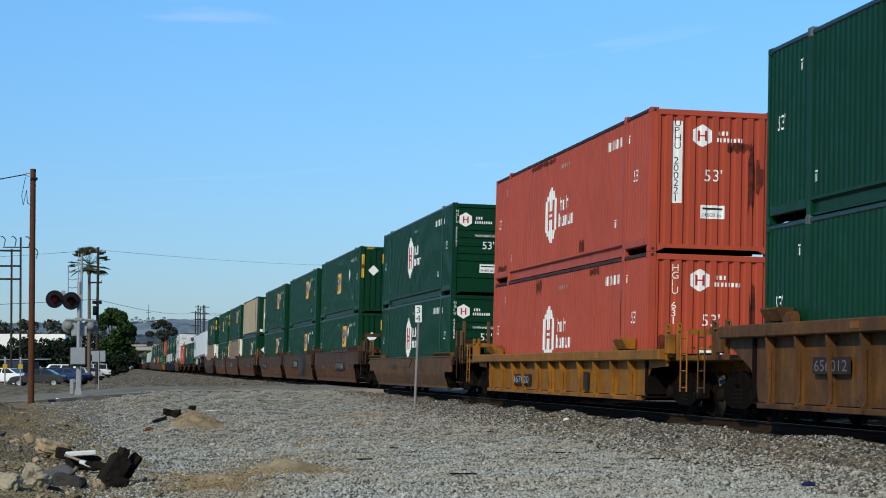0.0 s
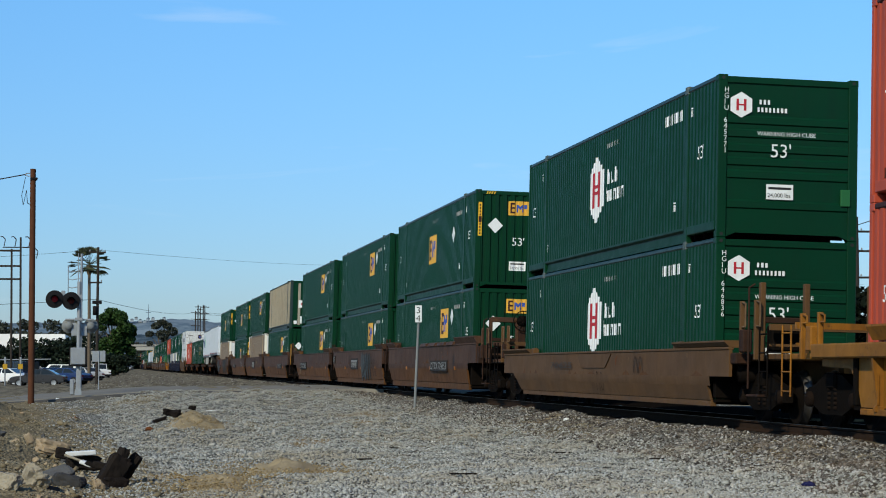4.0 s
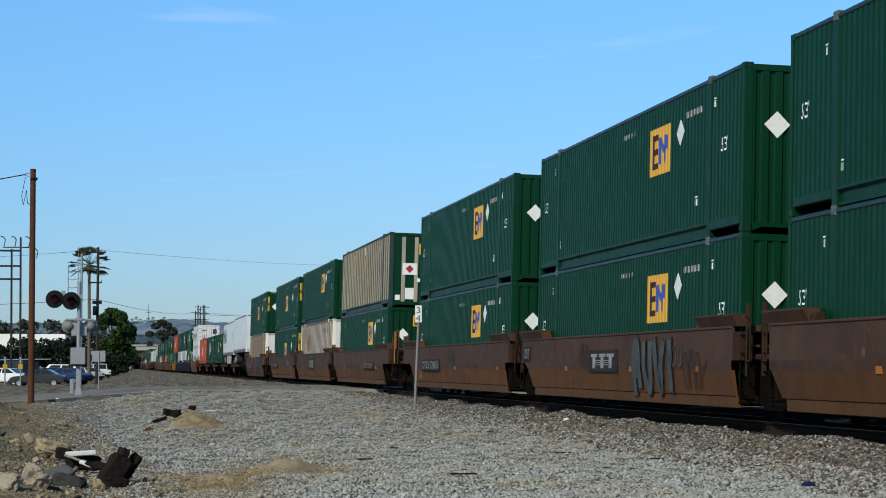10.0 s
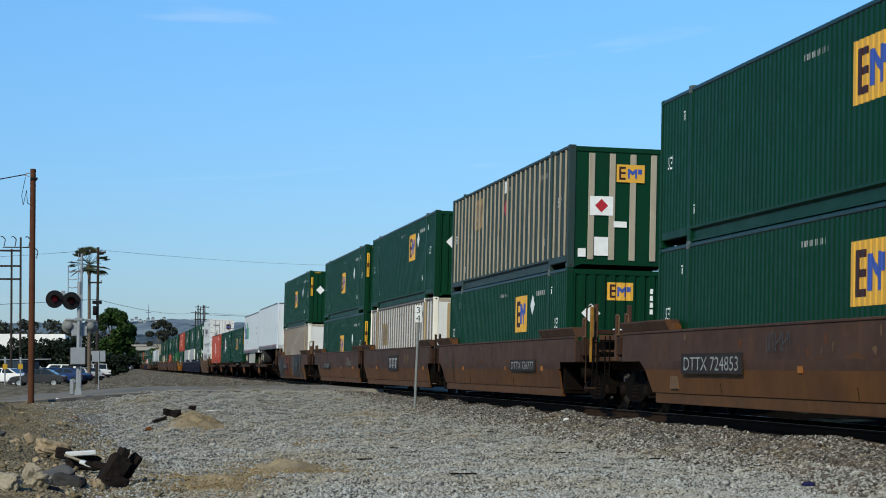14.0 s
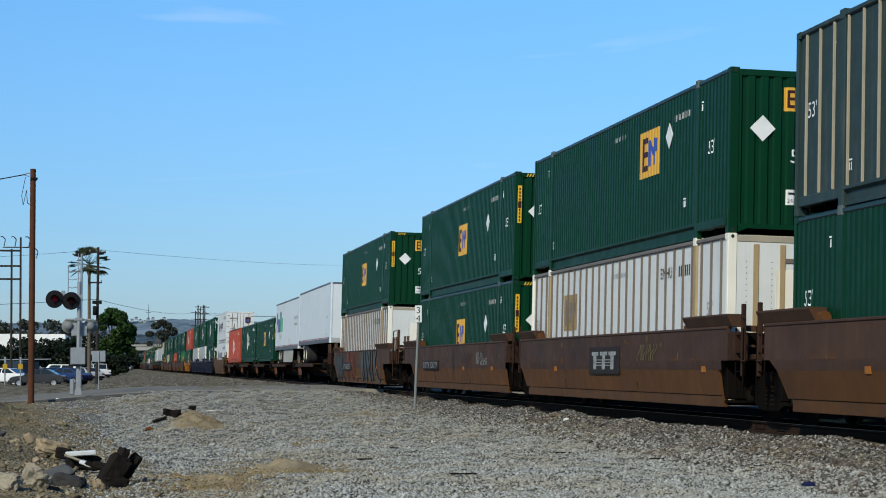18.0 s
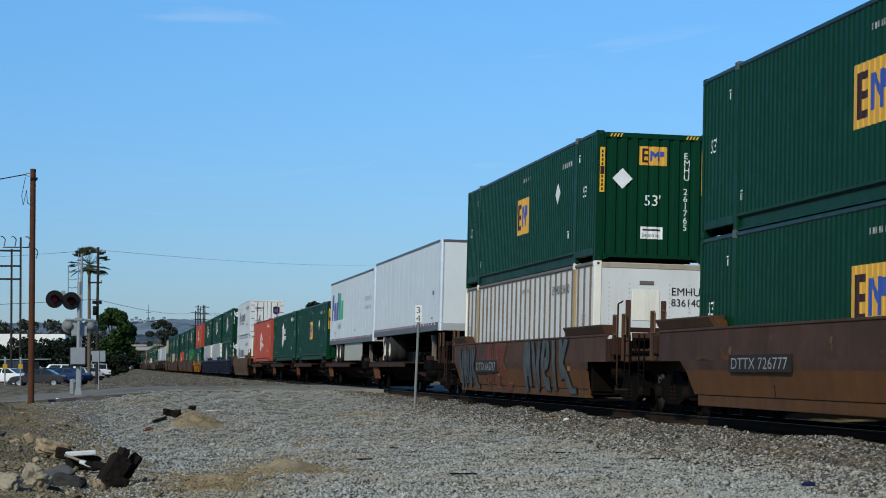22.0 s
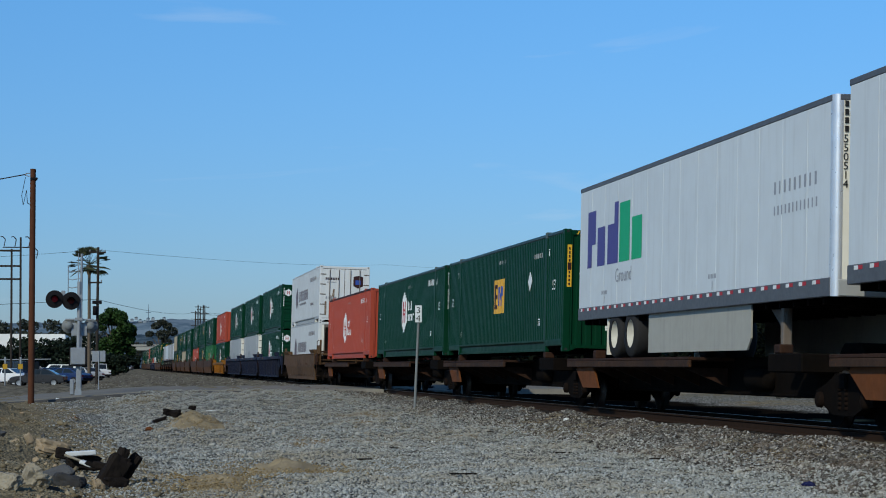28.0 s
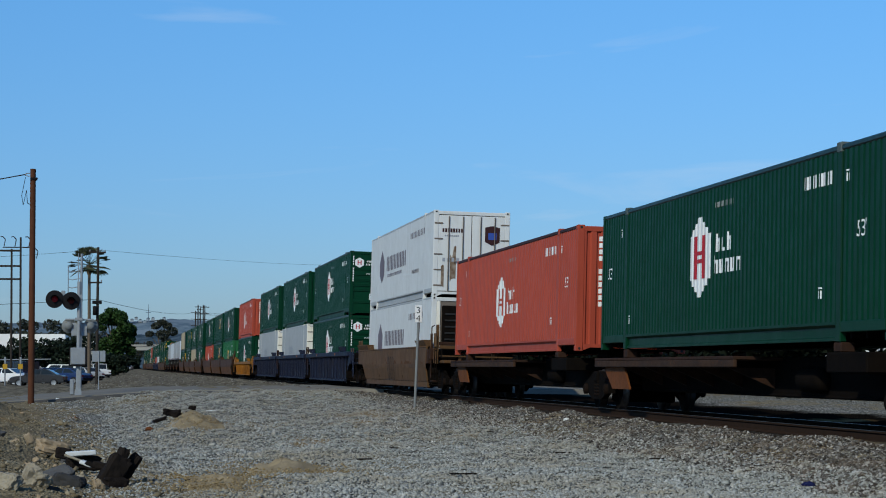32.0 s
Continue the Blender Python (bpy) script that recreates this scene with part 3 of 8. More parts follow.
# the track bed leans with the cars
track = thing("railway_track", "straight main track with rusty rails on wooden sleepers in ballast", "railway track", kind="structure")
track.matrix_world = pose(XC, 0, TRACK_Z, 0, CANT, 0)
for _side in (-1, 1):
    _g = Geo()
    _xc = _side * 0.7525
    _g.prism([(_xc - 0.07, -0.18), (_xc + 0.07, -0.18), (_xc + 0.07, -0.165), (_xc + 0.012, -0.14), (_xc + 0.012, -0.045), (_xc + 0.036, -0.032), (_xc + 0.036, -0.006),
              (_xc - 0.036, -0.006), (_xc - 0.036, -0.032), (_xc - 0.012, -0.045), (_xc - 0.012, -0.14), (_xc - 0.07, -0.165)], "y", -60, 1200)
    _r = part("rail", _g, M["rail_side"], track, "rusty steel rail")
    part("rail_head", Geo().box(_xc - 0.033, _xc + 0.033, -60, 1200, -0.0058, 0.0), M["rail_top"], _r, "polished running surface")
_tie = Geo().box(-1.3, 1.3, -0.115, 0.115, -0.36, -0.182, 0.015).mesh("sleeper")
_tie.materials.append(M["tie"])
for _i in range(200):
    _o = part("sleeper", _tie, None, track)
    _o.location = (random.uniform(-0.04, 0.04), 15 + _i * 0.53, 0)
    _o.rotation_euler = (0, 0, random.uniform(-0.02, 0.02))
_g = Geo()
for _i in range(1000):
    _g.box(-1.3, 1.3, 121 + _i * 0.6 - 0.115, 121 + _i * 0.6 + 0.115, -0.36, -0.185)
tagged(part("far_sleepers", _g, M["tie"], track, fix=False), kind="stuff")


# ---- the train: containers ----
CL, CW, CH = 16.15, 2.591, 2.896
HL, HW = CL / 2, CW / 2


def rib_wave(y, pitch=0.278, depth=0.036):
    """Depth of the folded sheet below its outer face."""
    p = (y / pitch) % 1.0
    if p < 0.48:
        return 0.0
    if p < 0.62:
        return depth * (p - 0.48) / 0.14
    if p < 0.86:
        return depth
    return depth * (1.0 - p) / 0.14


def breaks(a, b, pitch):
    out = [a]
    for k in range(math.floor(a / pitch) - 1, math.ceil(b / pitch) + 1):
        for q in (0.0, 0.48, 0.62, 0.86):
            w = (k + q) * pitch
            if a + 1e-4 < w < b - 1e-4:
                out.append(w)
    return out + [b]


class Face:
    """One outer face of a container. along runs over the face, put() turns (along, up, depth) into a place."""

    def __init__(self, kind, pitch, depth, lying=False):
        self.kind, self.pitch, self.depth, self.lying = kind, pitch, depth, lying

    def put(self, s, z, d):
        if self.kind == "near":
            return (-HW + d, -s, z)
        if self.kind == "off":
            return (HW - d, s, z)
        if self.kind == "front":
            return (s, -HL + d, z)
        return (-s, HL - d, z)

    def wave(self, s, z):
        if not self.depth:
            return 0.0
        return rib_wave(z if self.lying else s, self.pitch, self.depth)

    def sheet(self, a, b, z0, z1, inset):
        g = Geo()
        if self.lying:
            zz = breaks(z0, z1, self.pitch) if self.depth else [z0, z1]
            v = [self.put(s, z, inset + self.wave(s, z)) for z in zz for s in (a, b)]
            return g.add(v, [(2 * i, 2 * i + 1, 2 * i + 3, 2 * i + 2) for i in range(len(zz) - 1)])
        ss = breaks(a, b, self.pitch) if self.depth else [a, b]
        v = [self.put(s, z, inset + self.wave(s, z)) for s in ss for z in (z0, z1)]
        return g.add(v, [(2 * i, 2 * i + 2, 2 * i + 3, 2 * i + 1) for i in range(len(ss) - 1)])

    def decal(self, g, a, b, low, high, inset):
        """A painted patch that follows the folds; low and high are heights or functions of the place along."""
        lo = low if callable(low) else (lambda s: low)
        hi = high if callable(high) else (lambda s: high)
        cuts = breaks(a, b, self.pitch) if self.depth and not self.lying else [a, b]
        if callable(low) or callable(high):
            n = max(2, int((b - a) / 0.05))
            cuts = sorted(set(cuts) | {a + (b - a) * i / n for i in range(n + 1)})
        if self.lying and self.depth:
            zz = breaks(lo(a), hi(a), self.pitch)
            v = [self.put(s, z, inset + self.wave(s, z) - 0.004) for z in zz for s in (a, b)]
            return g.add(v, [(2 * i, 2 * i + 1, 2 * i + 3, 2 * i + 2) for i in range(len(zz) - 1)])
        v = []
        for s in cuts:
            for z in (lo(s), hi(s)):
                v.append(self.put(s, z, inset + self.wave(s, z) - 0.004))
        return g.add(v, [(2 * i, 2 * i + 2, 2 * i + 3, 2 * i + 1) for i in range(len(cuts) - 1)])


_glyphs = {}


def glyph_mesh(text, size):
    """Outlines of a word in the built-in font, in a flat mesh whose origin is its lower left corner."""
    if (text, size) not in _glyphs:
        cu = bpy.data.curves.new("lettering", "FONT")
        cu.body, cu.size, cu.resolution_u = text, size, 3
        ob = bpy.data.objects.new("lettering", cu)
        me = bpy.data.meshes.new_from_object(ob)
        bpy.data.objects.remove(ob)
        _glyphs[text, size] = ([tuple(p.co) for p in me.vertices], [tuple(q.vertices) for q in me.polygons])
    return _glyphs[text, size]


def lettering(g, face, text, size, s, z, inset, lift=0.006):
    """A word painted on a face; on folded sheet it is cut at the folds and follows them."""
    v, f = glyph_mesh(text, size)
    if not face.depth or face.lying:
        return g.add([face.put(s + p[0], z + p[1], inset - lift) for p in v], f)
    bm = bmesh.new()
    pts = [bm.verts.new(p) for p in v]
    for q in f:
        bm.faces.new([pts[k] for k in q])
    for w in breaks(s + min(p[0] for p in v), s + max(p[0] for p in v), face.pitch)[1:-1]:
        bmesh.ops.bisect_plane(bm, geom=bm.verts[:] + bm.edges[:] + bm.faces[:], plane_co=(w - s, 0, 0), plane_no=(1, 0, 0))
    bm.verts.index_update()
    g.add([face.put(s + p.co.x, z + p.co.y, inset + face.wave(s + p.co.x, 0) - 0.005) for p in bm.verts], [[p.index for p in q.verts] for q in bm.faces])
    bm.free()
    return g


def bars(g, face, s, z, w, h, n, inset, seed=1, gap=0.3):
    """A row of plain bars where a line of small characters stands."""
    rs = random.Random(seed)
    step = w / n
    for i in range(n):
        k = rs.uniform(0.75, 1.0)
        face.decal(g, s + i * step, s + i * step + step * (1 - gap) * k, z, z + h, inset)
    return g


def column(g, face, s, z, w, h, n, inset, skip=()):
    """A column of plain bars where characters stand one under another."""
    step = h / n
    for i in range(n):
        if i not in skip:
            face.decal(g, s, s + w, z - (i + 1) * step + step * 0.28, z - i * step, inset)
    return g


INS = 0.018
PANEL_INS = 0.045  # depth of the sheet behind the posts of the panelled boxes
NEAR, OFF = Face("near", 0.2086, 0.016), Face("off", 0.2086, 0.016)
FRONT, BACK = Face("front", 0.240, 0.040), Face("back", 0.240, 0.040)
FLAT = {k: Face(k, 1.0, 0.0) for k in ("near", "off", "front", "back")}
POST = 6.096  # the stacking posts stand at the forty-foot places


def frame_parts(c, mat, rail_mat):
    """Corner posts, stacking posts, rails, castings, roof and underframe of a container."""
    for sx in (-1, 1):
        for sy in (-1, 1):
            x0, x1 = sorted((sx * HW, sx * (HW - 0.17)))
            y0, y1 = sorted((sy * HL, sy * (HL - 0.10)))
            part("corner_post", Geo().box(x0, x1, y0, y1, 0.10, CH - 0.10, 0.012), mat, c)
            x0, x1 = sorted((sx * (HW + 0.002), sx * (HW - 0.17)))
            y0, y1 = sorted((sy * (HL + 0.002), sy * (HL - 0.178)))
            for z0 in (0.0, CH - 0.118):
                k = Geo().box(x0, x1, y0, y1, z0, z0 + 0.118, 0.012)
                cc = part("corner_casting", k, mat, c)
                hy = sy * (HL + 0.004)
                part("casting_hole", Geo().tube((sx * (HW - 0.085), hy - sy * 0.01, z0 + 0.06), (sx * (HW - 0.085), hy, z0 + 0.06), 0.032, 10), M["mark_dark"], cc)
            yy = sy * POST
            x0, x1 = sorted((sx * (HW - 0.004), sx * (HW - 0.11)))
            part("stacking_post", Geo().box(x0, x1, yy - 0.10, yy + 0.10, 0.0, CH - 0.10, 0.015), M["tan_post"] if rail_mat is M["grey_rib"] else mat, c)
            x0, x1 = sorted((sx * (HW + 0.008), sx * (HW - 0.16)))
            part("stacking_casting", Geo().box(x0, x1, yy - 0.095, yy + 0.095, CH - 0.12, CH + 0.035, 0.012), M["casting_steel"] if mat is M["green"] else mat, c)
        x0, x1 = sorted((sx * (HW - 0.002), sx * (HW - 0.07)))
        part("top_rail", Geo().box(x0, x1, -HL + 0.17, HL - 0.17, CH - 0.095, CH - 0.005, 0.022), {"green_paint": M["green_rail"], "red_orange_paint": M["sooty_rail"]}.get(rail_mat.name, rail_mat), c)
        # the bottom rail: a deep channel between the stacking posts, a shallow one outside them
        g = Geo()
        xo, xi = sx * (HW - 0.004), sx * (HW - 0.10)
        xf = sx * (HW - 0.065)
        xi = sx * (HW - 0.16)
        g.prism([(xo, 0.30), (xi, 0.30), (xi, 0.02), (xo - sx * 0.03, 0.02), (xo - sx * 0.03, 0.065), (xf, 0.075), (xf, 0.215), (xo, 0.255)], "y", -POST + 0.1, POST - 0.1)
        part("bottom_rail", g, rail_mat, c)
        for sy in (-1, 1):
            y0, y1 = sorted((sy * (POST + 0.1), sy * (HL - 0.178)))
            x0, x1 = sorted((xo, xi))
            part("end_bottom_rail", Geo().box(x0, x1, y0, y1, 0.14, 0.30, 0.012), rail_mat, c)
    part("roof", Geo().box(-HW + 0.07, HW - 0.07, -HL + 0.1, HL - 0.1, CH - 0.06, CH - 0.02), mat, c)
    low = [(-HL + 0.1, 0.16)]
    for i in range(26):
        y = -7.6 + i * 0.608
        low += [(y - 0.03, 0.16), (y - 0.03, 0.05), (y + 0.03, 0.05), (y + 0.03, 0.16)]
    g = Geo().prism(low + [(HL - 0.1, 0.16), (HL - 0.1, 0.24), (-HL + 0.1, 0.24)], "x", -HW + 0.1, HW - 0.1)
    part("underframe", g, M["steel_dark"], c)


def end_beams(c, mat, sy=-1):
    y0, y1 = sorted((sy * (HL - 0.004), sy * (HL - 0.10)))
    part("end_header", Geo().box(-HW + 0.17, HW - 0.17, y0, y1, CH - 0.15, CH - 0.03, 0.012), mat, c)
    g = Geo()
    pts = [(-HW + 0.178, 0.17), (HW - 0.178, 0.17), (HW - 0.178, 0.02), (HW - 0.34, 0.09), (-HW + 0.34, 0.09), (-HW + 0.178, 0.02)]
    g.prism(pts, "y", y0, y1)
    part("end_sill", g, mat, c)


def side_sheets(c, mat, faces, inset=INS):
    for f, nm in zip(faces, ("side_panel", "side_panel")):
        for a, b in ((-HL + 0.1, -POST - 0.1), (-POST + 0.1, POST - 0.1), (POST + 0.1, HL - 0.1)):
            part(nm, f.sheet(a, b, 0.29, CH - 0.08, inset), mat, c, fix=False)


def emblem_square(c, face, s, z, k, inset, ground_mat=None):
    """Ochre square with a dark block and a blue wedge."""
    h = k * 0.64
    part("emblem_ground", face.decal(Geo(), s, s + k, z, z + h, inset), ground_mat or M["ochre"], c, "faded ochre square emblem panel" if ground_mat else "ochre square emblem panel", fix=False)
    g = Geo()
    dk = inset - 0.004
    face.decal(g, s + 0.12 * k, s + 0.24 * k, z + 0.14 * h, z + 0.86 * h, dk)
    for q in (0.14, 0.44, 0.74):
        face.decal(g, s + 0.24 * k, s + 0.40 * k, z + q * h, z + (q + 0.12) * h, dk)
    part("emblem_block", g, M["faded_letter"] if ground_mat else M["maroon"], c, fix=False)
    g = Geo()
    face.decal(g, s + 0.46 * k, s + 0.56 * k, z + 0.22 * h, z + 0.78 * h, dk)
    face.decal(g, s + 0.56 * k, s + 0.70 * k, lambda w: z + h * (0.62 - 1.6 * (w - s - 0.56 * k) / k), lambda w: z + h * (0.80 - 1.6 * (w - s - 0.56 * k) / k), dk)
    face.decal(g, s + 0.70 * k, s + 0.80 * k, z + 0.22 * h, z + 0.80 * h, dk)
    face.decal(g, s + 0.80 * k, s + 0.90 * k, z + 0.50 * h, z + 0.78 * h, dk)
    part("emblem_wedge", g, M["faded_letter"] if ground_mat else M["blue_mark"], c, fix=False)


def emblem_wide(c, face, s, z, w, h, inset):
    part("emblem_ground", face.decal(Geo(), s, s + w, z, z + h, inset), M["ochre"], c, "ochre emblem panel on the end wall", fix=False)
    g, dk = Geo(), inset - 0.004
    face.decal(g, s + 0.09 * w, s + 0.16 * w, z + 0.14 * h, z + 0.88 * h, dk)
    for q in (0.14, 0.46, 0.76):
        face.decal(g, s + 0.16 * w, s + 0.32 * w, z + q * h, z + (q + 0.12) * h, dk)
    part("emblem_block", g, M["maroon"], c, fix=False)
    g = Geo()
    face.decal(g, s + 0.40 * w, s + 0.47 * w, z + 0.22 * h, z + 0.76 * h, dk)
    face.decal(g, s + 0.47 * w, s + 0.66 * w, lambda q: z + h * (0.40 + 1.4 * abs(q - s - 0.565 * w) / w), lambda q: z + h * (0.62 + 1.4 * abs(q - s - 0.565 * w) / w), dk)
    face.decal(g, s + 0.66 * w, s + 0.73 * w, z + 0.22 * h, z + 0.76 * h, dk)
    face.decal(g, s + 0.76 * w, s + 0.90 * w, z + 0.48 * h, z + 0.76 * h, dk)
    part("emblem_wedge", g, M["blue_mark"], c, fix=False)


def diamond(c, face, s, z, r, inset, mat=None):
    ring = ((s - r, z), (s, z - r), (s + r, z), (s, z + r))
    v = [face.put(a, b, inset - d) for d in (0.012, 0.002) for a, b in ring]
    part("placard", Geo().add(v, [(0, 1, 2, 3), (7, 6, 5, 4)] + [(i, i + 4, (i + 1) % 4 + 4, (i + 1) % 4) for i in range(4)]), mat or M["mark"], c, "white diamond placard")


def shield(c, face, s, z, w, h, inset, bar_mat):
    """Tall white shield with stepped ends and two dark uprights joined by a bar."""
    def edge(q):
        t = abs(q - s) / (w / 2)
        return h / 2 * (1.0 if t < 0.22 else 0.86 if t < 0.5 else 0.72 if t < 0.75 else 0.56)
    part("shield_ground", face.decal(Geo(), s - w / 2, s + w / 2, lambda q: z - edge(q), lambda q: z + edge(q), inset), M["mark"], c, "white stepped shield emblem", fix=False)
    g, dk = Geo(), inset - 0.004
    for q in (-1, 1):
        face.decal(g, s + q * 0.20 * w - 0.075 * w, s + q * 0.20 * w + 0.075 * w, z - 0.27 * h, z + 0.27 * h, dk)
    face.decal(g, s - 0.14 * w, s + 0.14 * w, z - 0.075 * h, z - 0.025 * h, dk)
    face.decal(g, s - 0.14 * w, s + 0.14 * w, z + 0.025 * h, z + 0.075 * h, dk)
    part("shield_device", g, bar_mat, c, fix=False)


def badge(c, face, s, z, r, inset, bar_mat):
    """White six-sided badge with dark bars and two rows of blocks for its lettering."""
    def e(q):
        return r * (1.0 - 0.5 * abs(q - s) / (0.87 * r))
    part("badge_ground", face.decal(Geo(), s - 0.87 * r, s + 0.87 * r, lambda q: z - e(q), lambda q: z + e(q), inset), M["mark"], c, "white six-sided badge", fix=False)
    g, dk = Geo(), inset - 0.004
    for q in (-1, 1):
        face.decal(g, s + q * 0.30 * r - 0.10 * r, s + q * 0.30 * r + 0.10 * r, z - 0.45 * r, z + 0.45 * r, dk)
    face.decal(g, s - 0.3 * r, s + 0.3 * r, z - 0.06 * r, z + 0.06 * r, dk)
    part("badge_device", g, bar_mat, c, fix=False)
    g = Geo()
    bars(g, face, s + 1.45 * r, z + 0.10 * r, 1.0 * r, 0.36 * r, 3, inset, 3, 0.35)
    bars(g, face, s + 1.30 * r, z - 0.50 * r, 2.5 * r, 0.36 * r, 8, inset, 4, 0.35)
    part("badge_lettering", g, M["mark"], c, fix=False)


def side_marks(c, face, inset, colour="mark", number=True):
    """Small lettering that all the long boxes carry on their sides."""
    g = Geo()
    bars(g, face, 0.0, CH - 0.45, 1.10, 0.095, 10, inset, 7, 0.38)
    part("owner_lettering", g, M["mark_dim" if colour == "mark" else colour], c, fix=False)
    if number:
        w, h = (1.25, 0.20) if number == "large" else (1.05, 0.12)
        part("number_lettering", bars(Geo(), face, 4.55, CH - 0.55, w, h, 10, inset, 9, 0.36), M["mark_dim" if colour == "mark" and number != "large" else colour], c, fix=False)
    for s, z in ((6.76, 1.50), (-7.62, 1.50)):
        part("length_lettering", lettering(Geo(), face, "53'", 0.34, s, z, inset), M[colour], c, fix=False)
    for s, z in ((6.35, CH - 0.56), (-6.55, CH - 0.56), (5.25, 0.66), (-5.85, 0.52)):
        g = Geo()
        face.decal(g, s, s + 0.03, z, z + 0.12, inset)
        face.decal(g, s + 0.07, s + 0.10, z, z + 0.12, inset)
        face.decal(g, s - 0.015, s + 0.115, z + 0.145, z + 0.17, inset)
        part("height_mark", g, M[colour], c, fix=False)


def end_marks(c, face, inset, badge_kind, bar_mat=None, bs=-0.22):
    g = Geo()
    s0 = -0.20 if badge_kind == "square" else -0.18 if bs > -0.5 else -0.34
    lettering(g, face, "53'", 0.34, s0, 1.26 if badge_kind == "square" else 1.45, inset, 0.008)
    part("length_lettering", g, M["mark"], c, fix=False)
    zn = 0.52 if badge_kind == "square" else 0.70
    part("notice", face.decal(Geo(), s0 - 0.06, s0 + 0.44, zn, zn + 0.27, inset), M["mark"], c, "white weight notice", fix=False)
    g = Geo()
    lettering(g, face, "24,000 lbs", 0.105, s0 - 0.04, zn + 0.04, inset, 0.012)
    face.decal(g, s0 - 0.02, s0 + 0.40, zn + 0.18, zn + 0.22, inset - 0.004)
    part("notice_lettering", g, M["mark_dark"], c, fix=False)
    if badge_kind == "square":
        emblem_wide(c, face, -0.31, 2.16, 0.62, 0.42, inset)
        diamond(c, face, -0.70, 1.84, 0.23, inset)
    else:
        badge(c, face, bs, 2.36, 0.23, inset, bar_mat)


def stacked(g, face, text, s, z, size, step, inset, lift=0.008):
    """Characters one under another."""
    for i, ch in enumerate(text):
        if ch != " ":
            lettering(g, face, ch, size, s, z - (i + 1) * step + 0.25 * step, inset, lift)
    return g


def number_column(c, style, text):
    """The upright number on a container's end; bars where it cannot be read."""
    s, z, size, step, face, ins = {"emp": (0.70, 2.45, 0.20, 0.160, FRONT, 0.012), "red": (-0.80, 2.64, 0.20, 0.150, FRONT, 0.012),
                                   "hub_door": (-1.20, 2.66, 0.13, 0.108, FLAT["front"], -0.002)}[style]
    g = Geo()
    if text:
        stacked(g, face, text, s, z, size, step, ins)
    else:
        column(g, face, s + 0.02, z, 0.075 if style != "hub_door" else 0.05, step * 11, 11, ins, (4,))
    if style == "red" and text and text[0] == "U":
        part("number_ground", face.decal(Geo(), s - 0.03, s + 0.17, z - step * 11, z, ins), M["mark"], c, "white number strip", fix=False)
        part("number_column", g, M["mark_dark"], c, fix=False)
    else:
        part("number_column", g, M["mark"], c, fix=False)


def caution_marks(c):
    for s in (-1.22, 1.11):
        part("caution_label", FLAT["front"].decal(Geo(), s, s + 0.11, 1.52, 2.52, 0.0), M["yellow_label"], c, "yellow caution strip", fix=False)
        gg = Geo()
        for i in range(10):
            if i not in (4, 5):
                FLAT["front"].decal(gg, s + 0.035, s + 0.075, 1.56 + i * 0.093, 1.62 + i * 0.093, -0.004)
        FLAT["front"].decal(gg, s + 0.01, s + 0.10, 1.92, 2.10, -0.004)
        part("caution_lettering", gg, M["maroon"], c, fix=False)
    gg = Geo()
    for s in (-1.0, 0.74):
        for i in range(4):
            o = s + i * 0.075
            gg.quad(*[FLAT["front"].put(p, z, 0.000) for p, z in ((o, CH - 0.13), (o + 0.035, CH - 0.13), (o + 0.075, CH - 0.05), (o + 0.04, CH - 0.05))])
    part("hazard_stripes", gg, M["yellow_label"], c, fix=False)


def name_blocks(g, face, s, z):
    """Two rows of plain letter-like strokes beside the shield."""
    for row, n, w in ((0.04, 3, 0.26), (-0.34, 5, 0.26)):
        for i in range(n):
            o = s + i * (w + 0.06) + (0.12 if n == 3 else 0.0)
            face.decal(g, o, o + 0.07, z + row, z + row + (0.32 if i == 0 or (n == 3 and i == 2) else 0.24), INS)
            if i % 2 == 0 or n == 5:
                face.decal(g, o + 0.15, o + 0.22, z + row, z + row + 0.24, INS)
            face.decal(g, o + 0.07, o + 0.15, z + row + (0.0 if i % 2 else 0.18), z + row + (0.06 if i % 2 else 0.24), INS)


TEMPLATES = {}


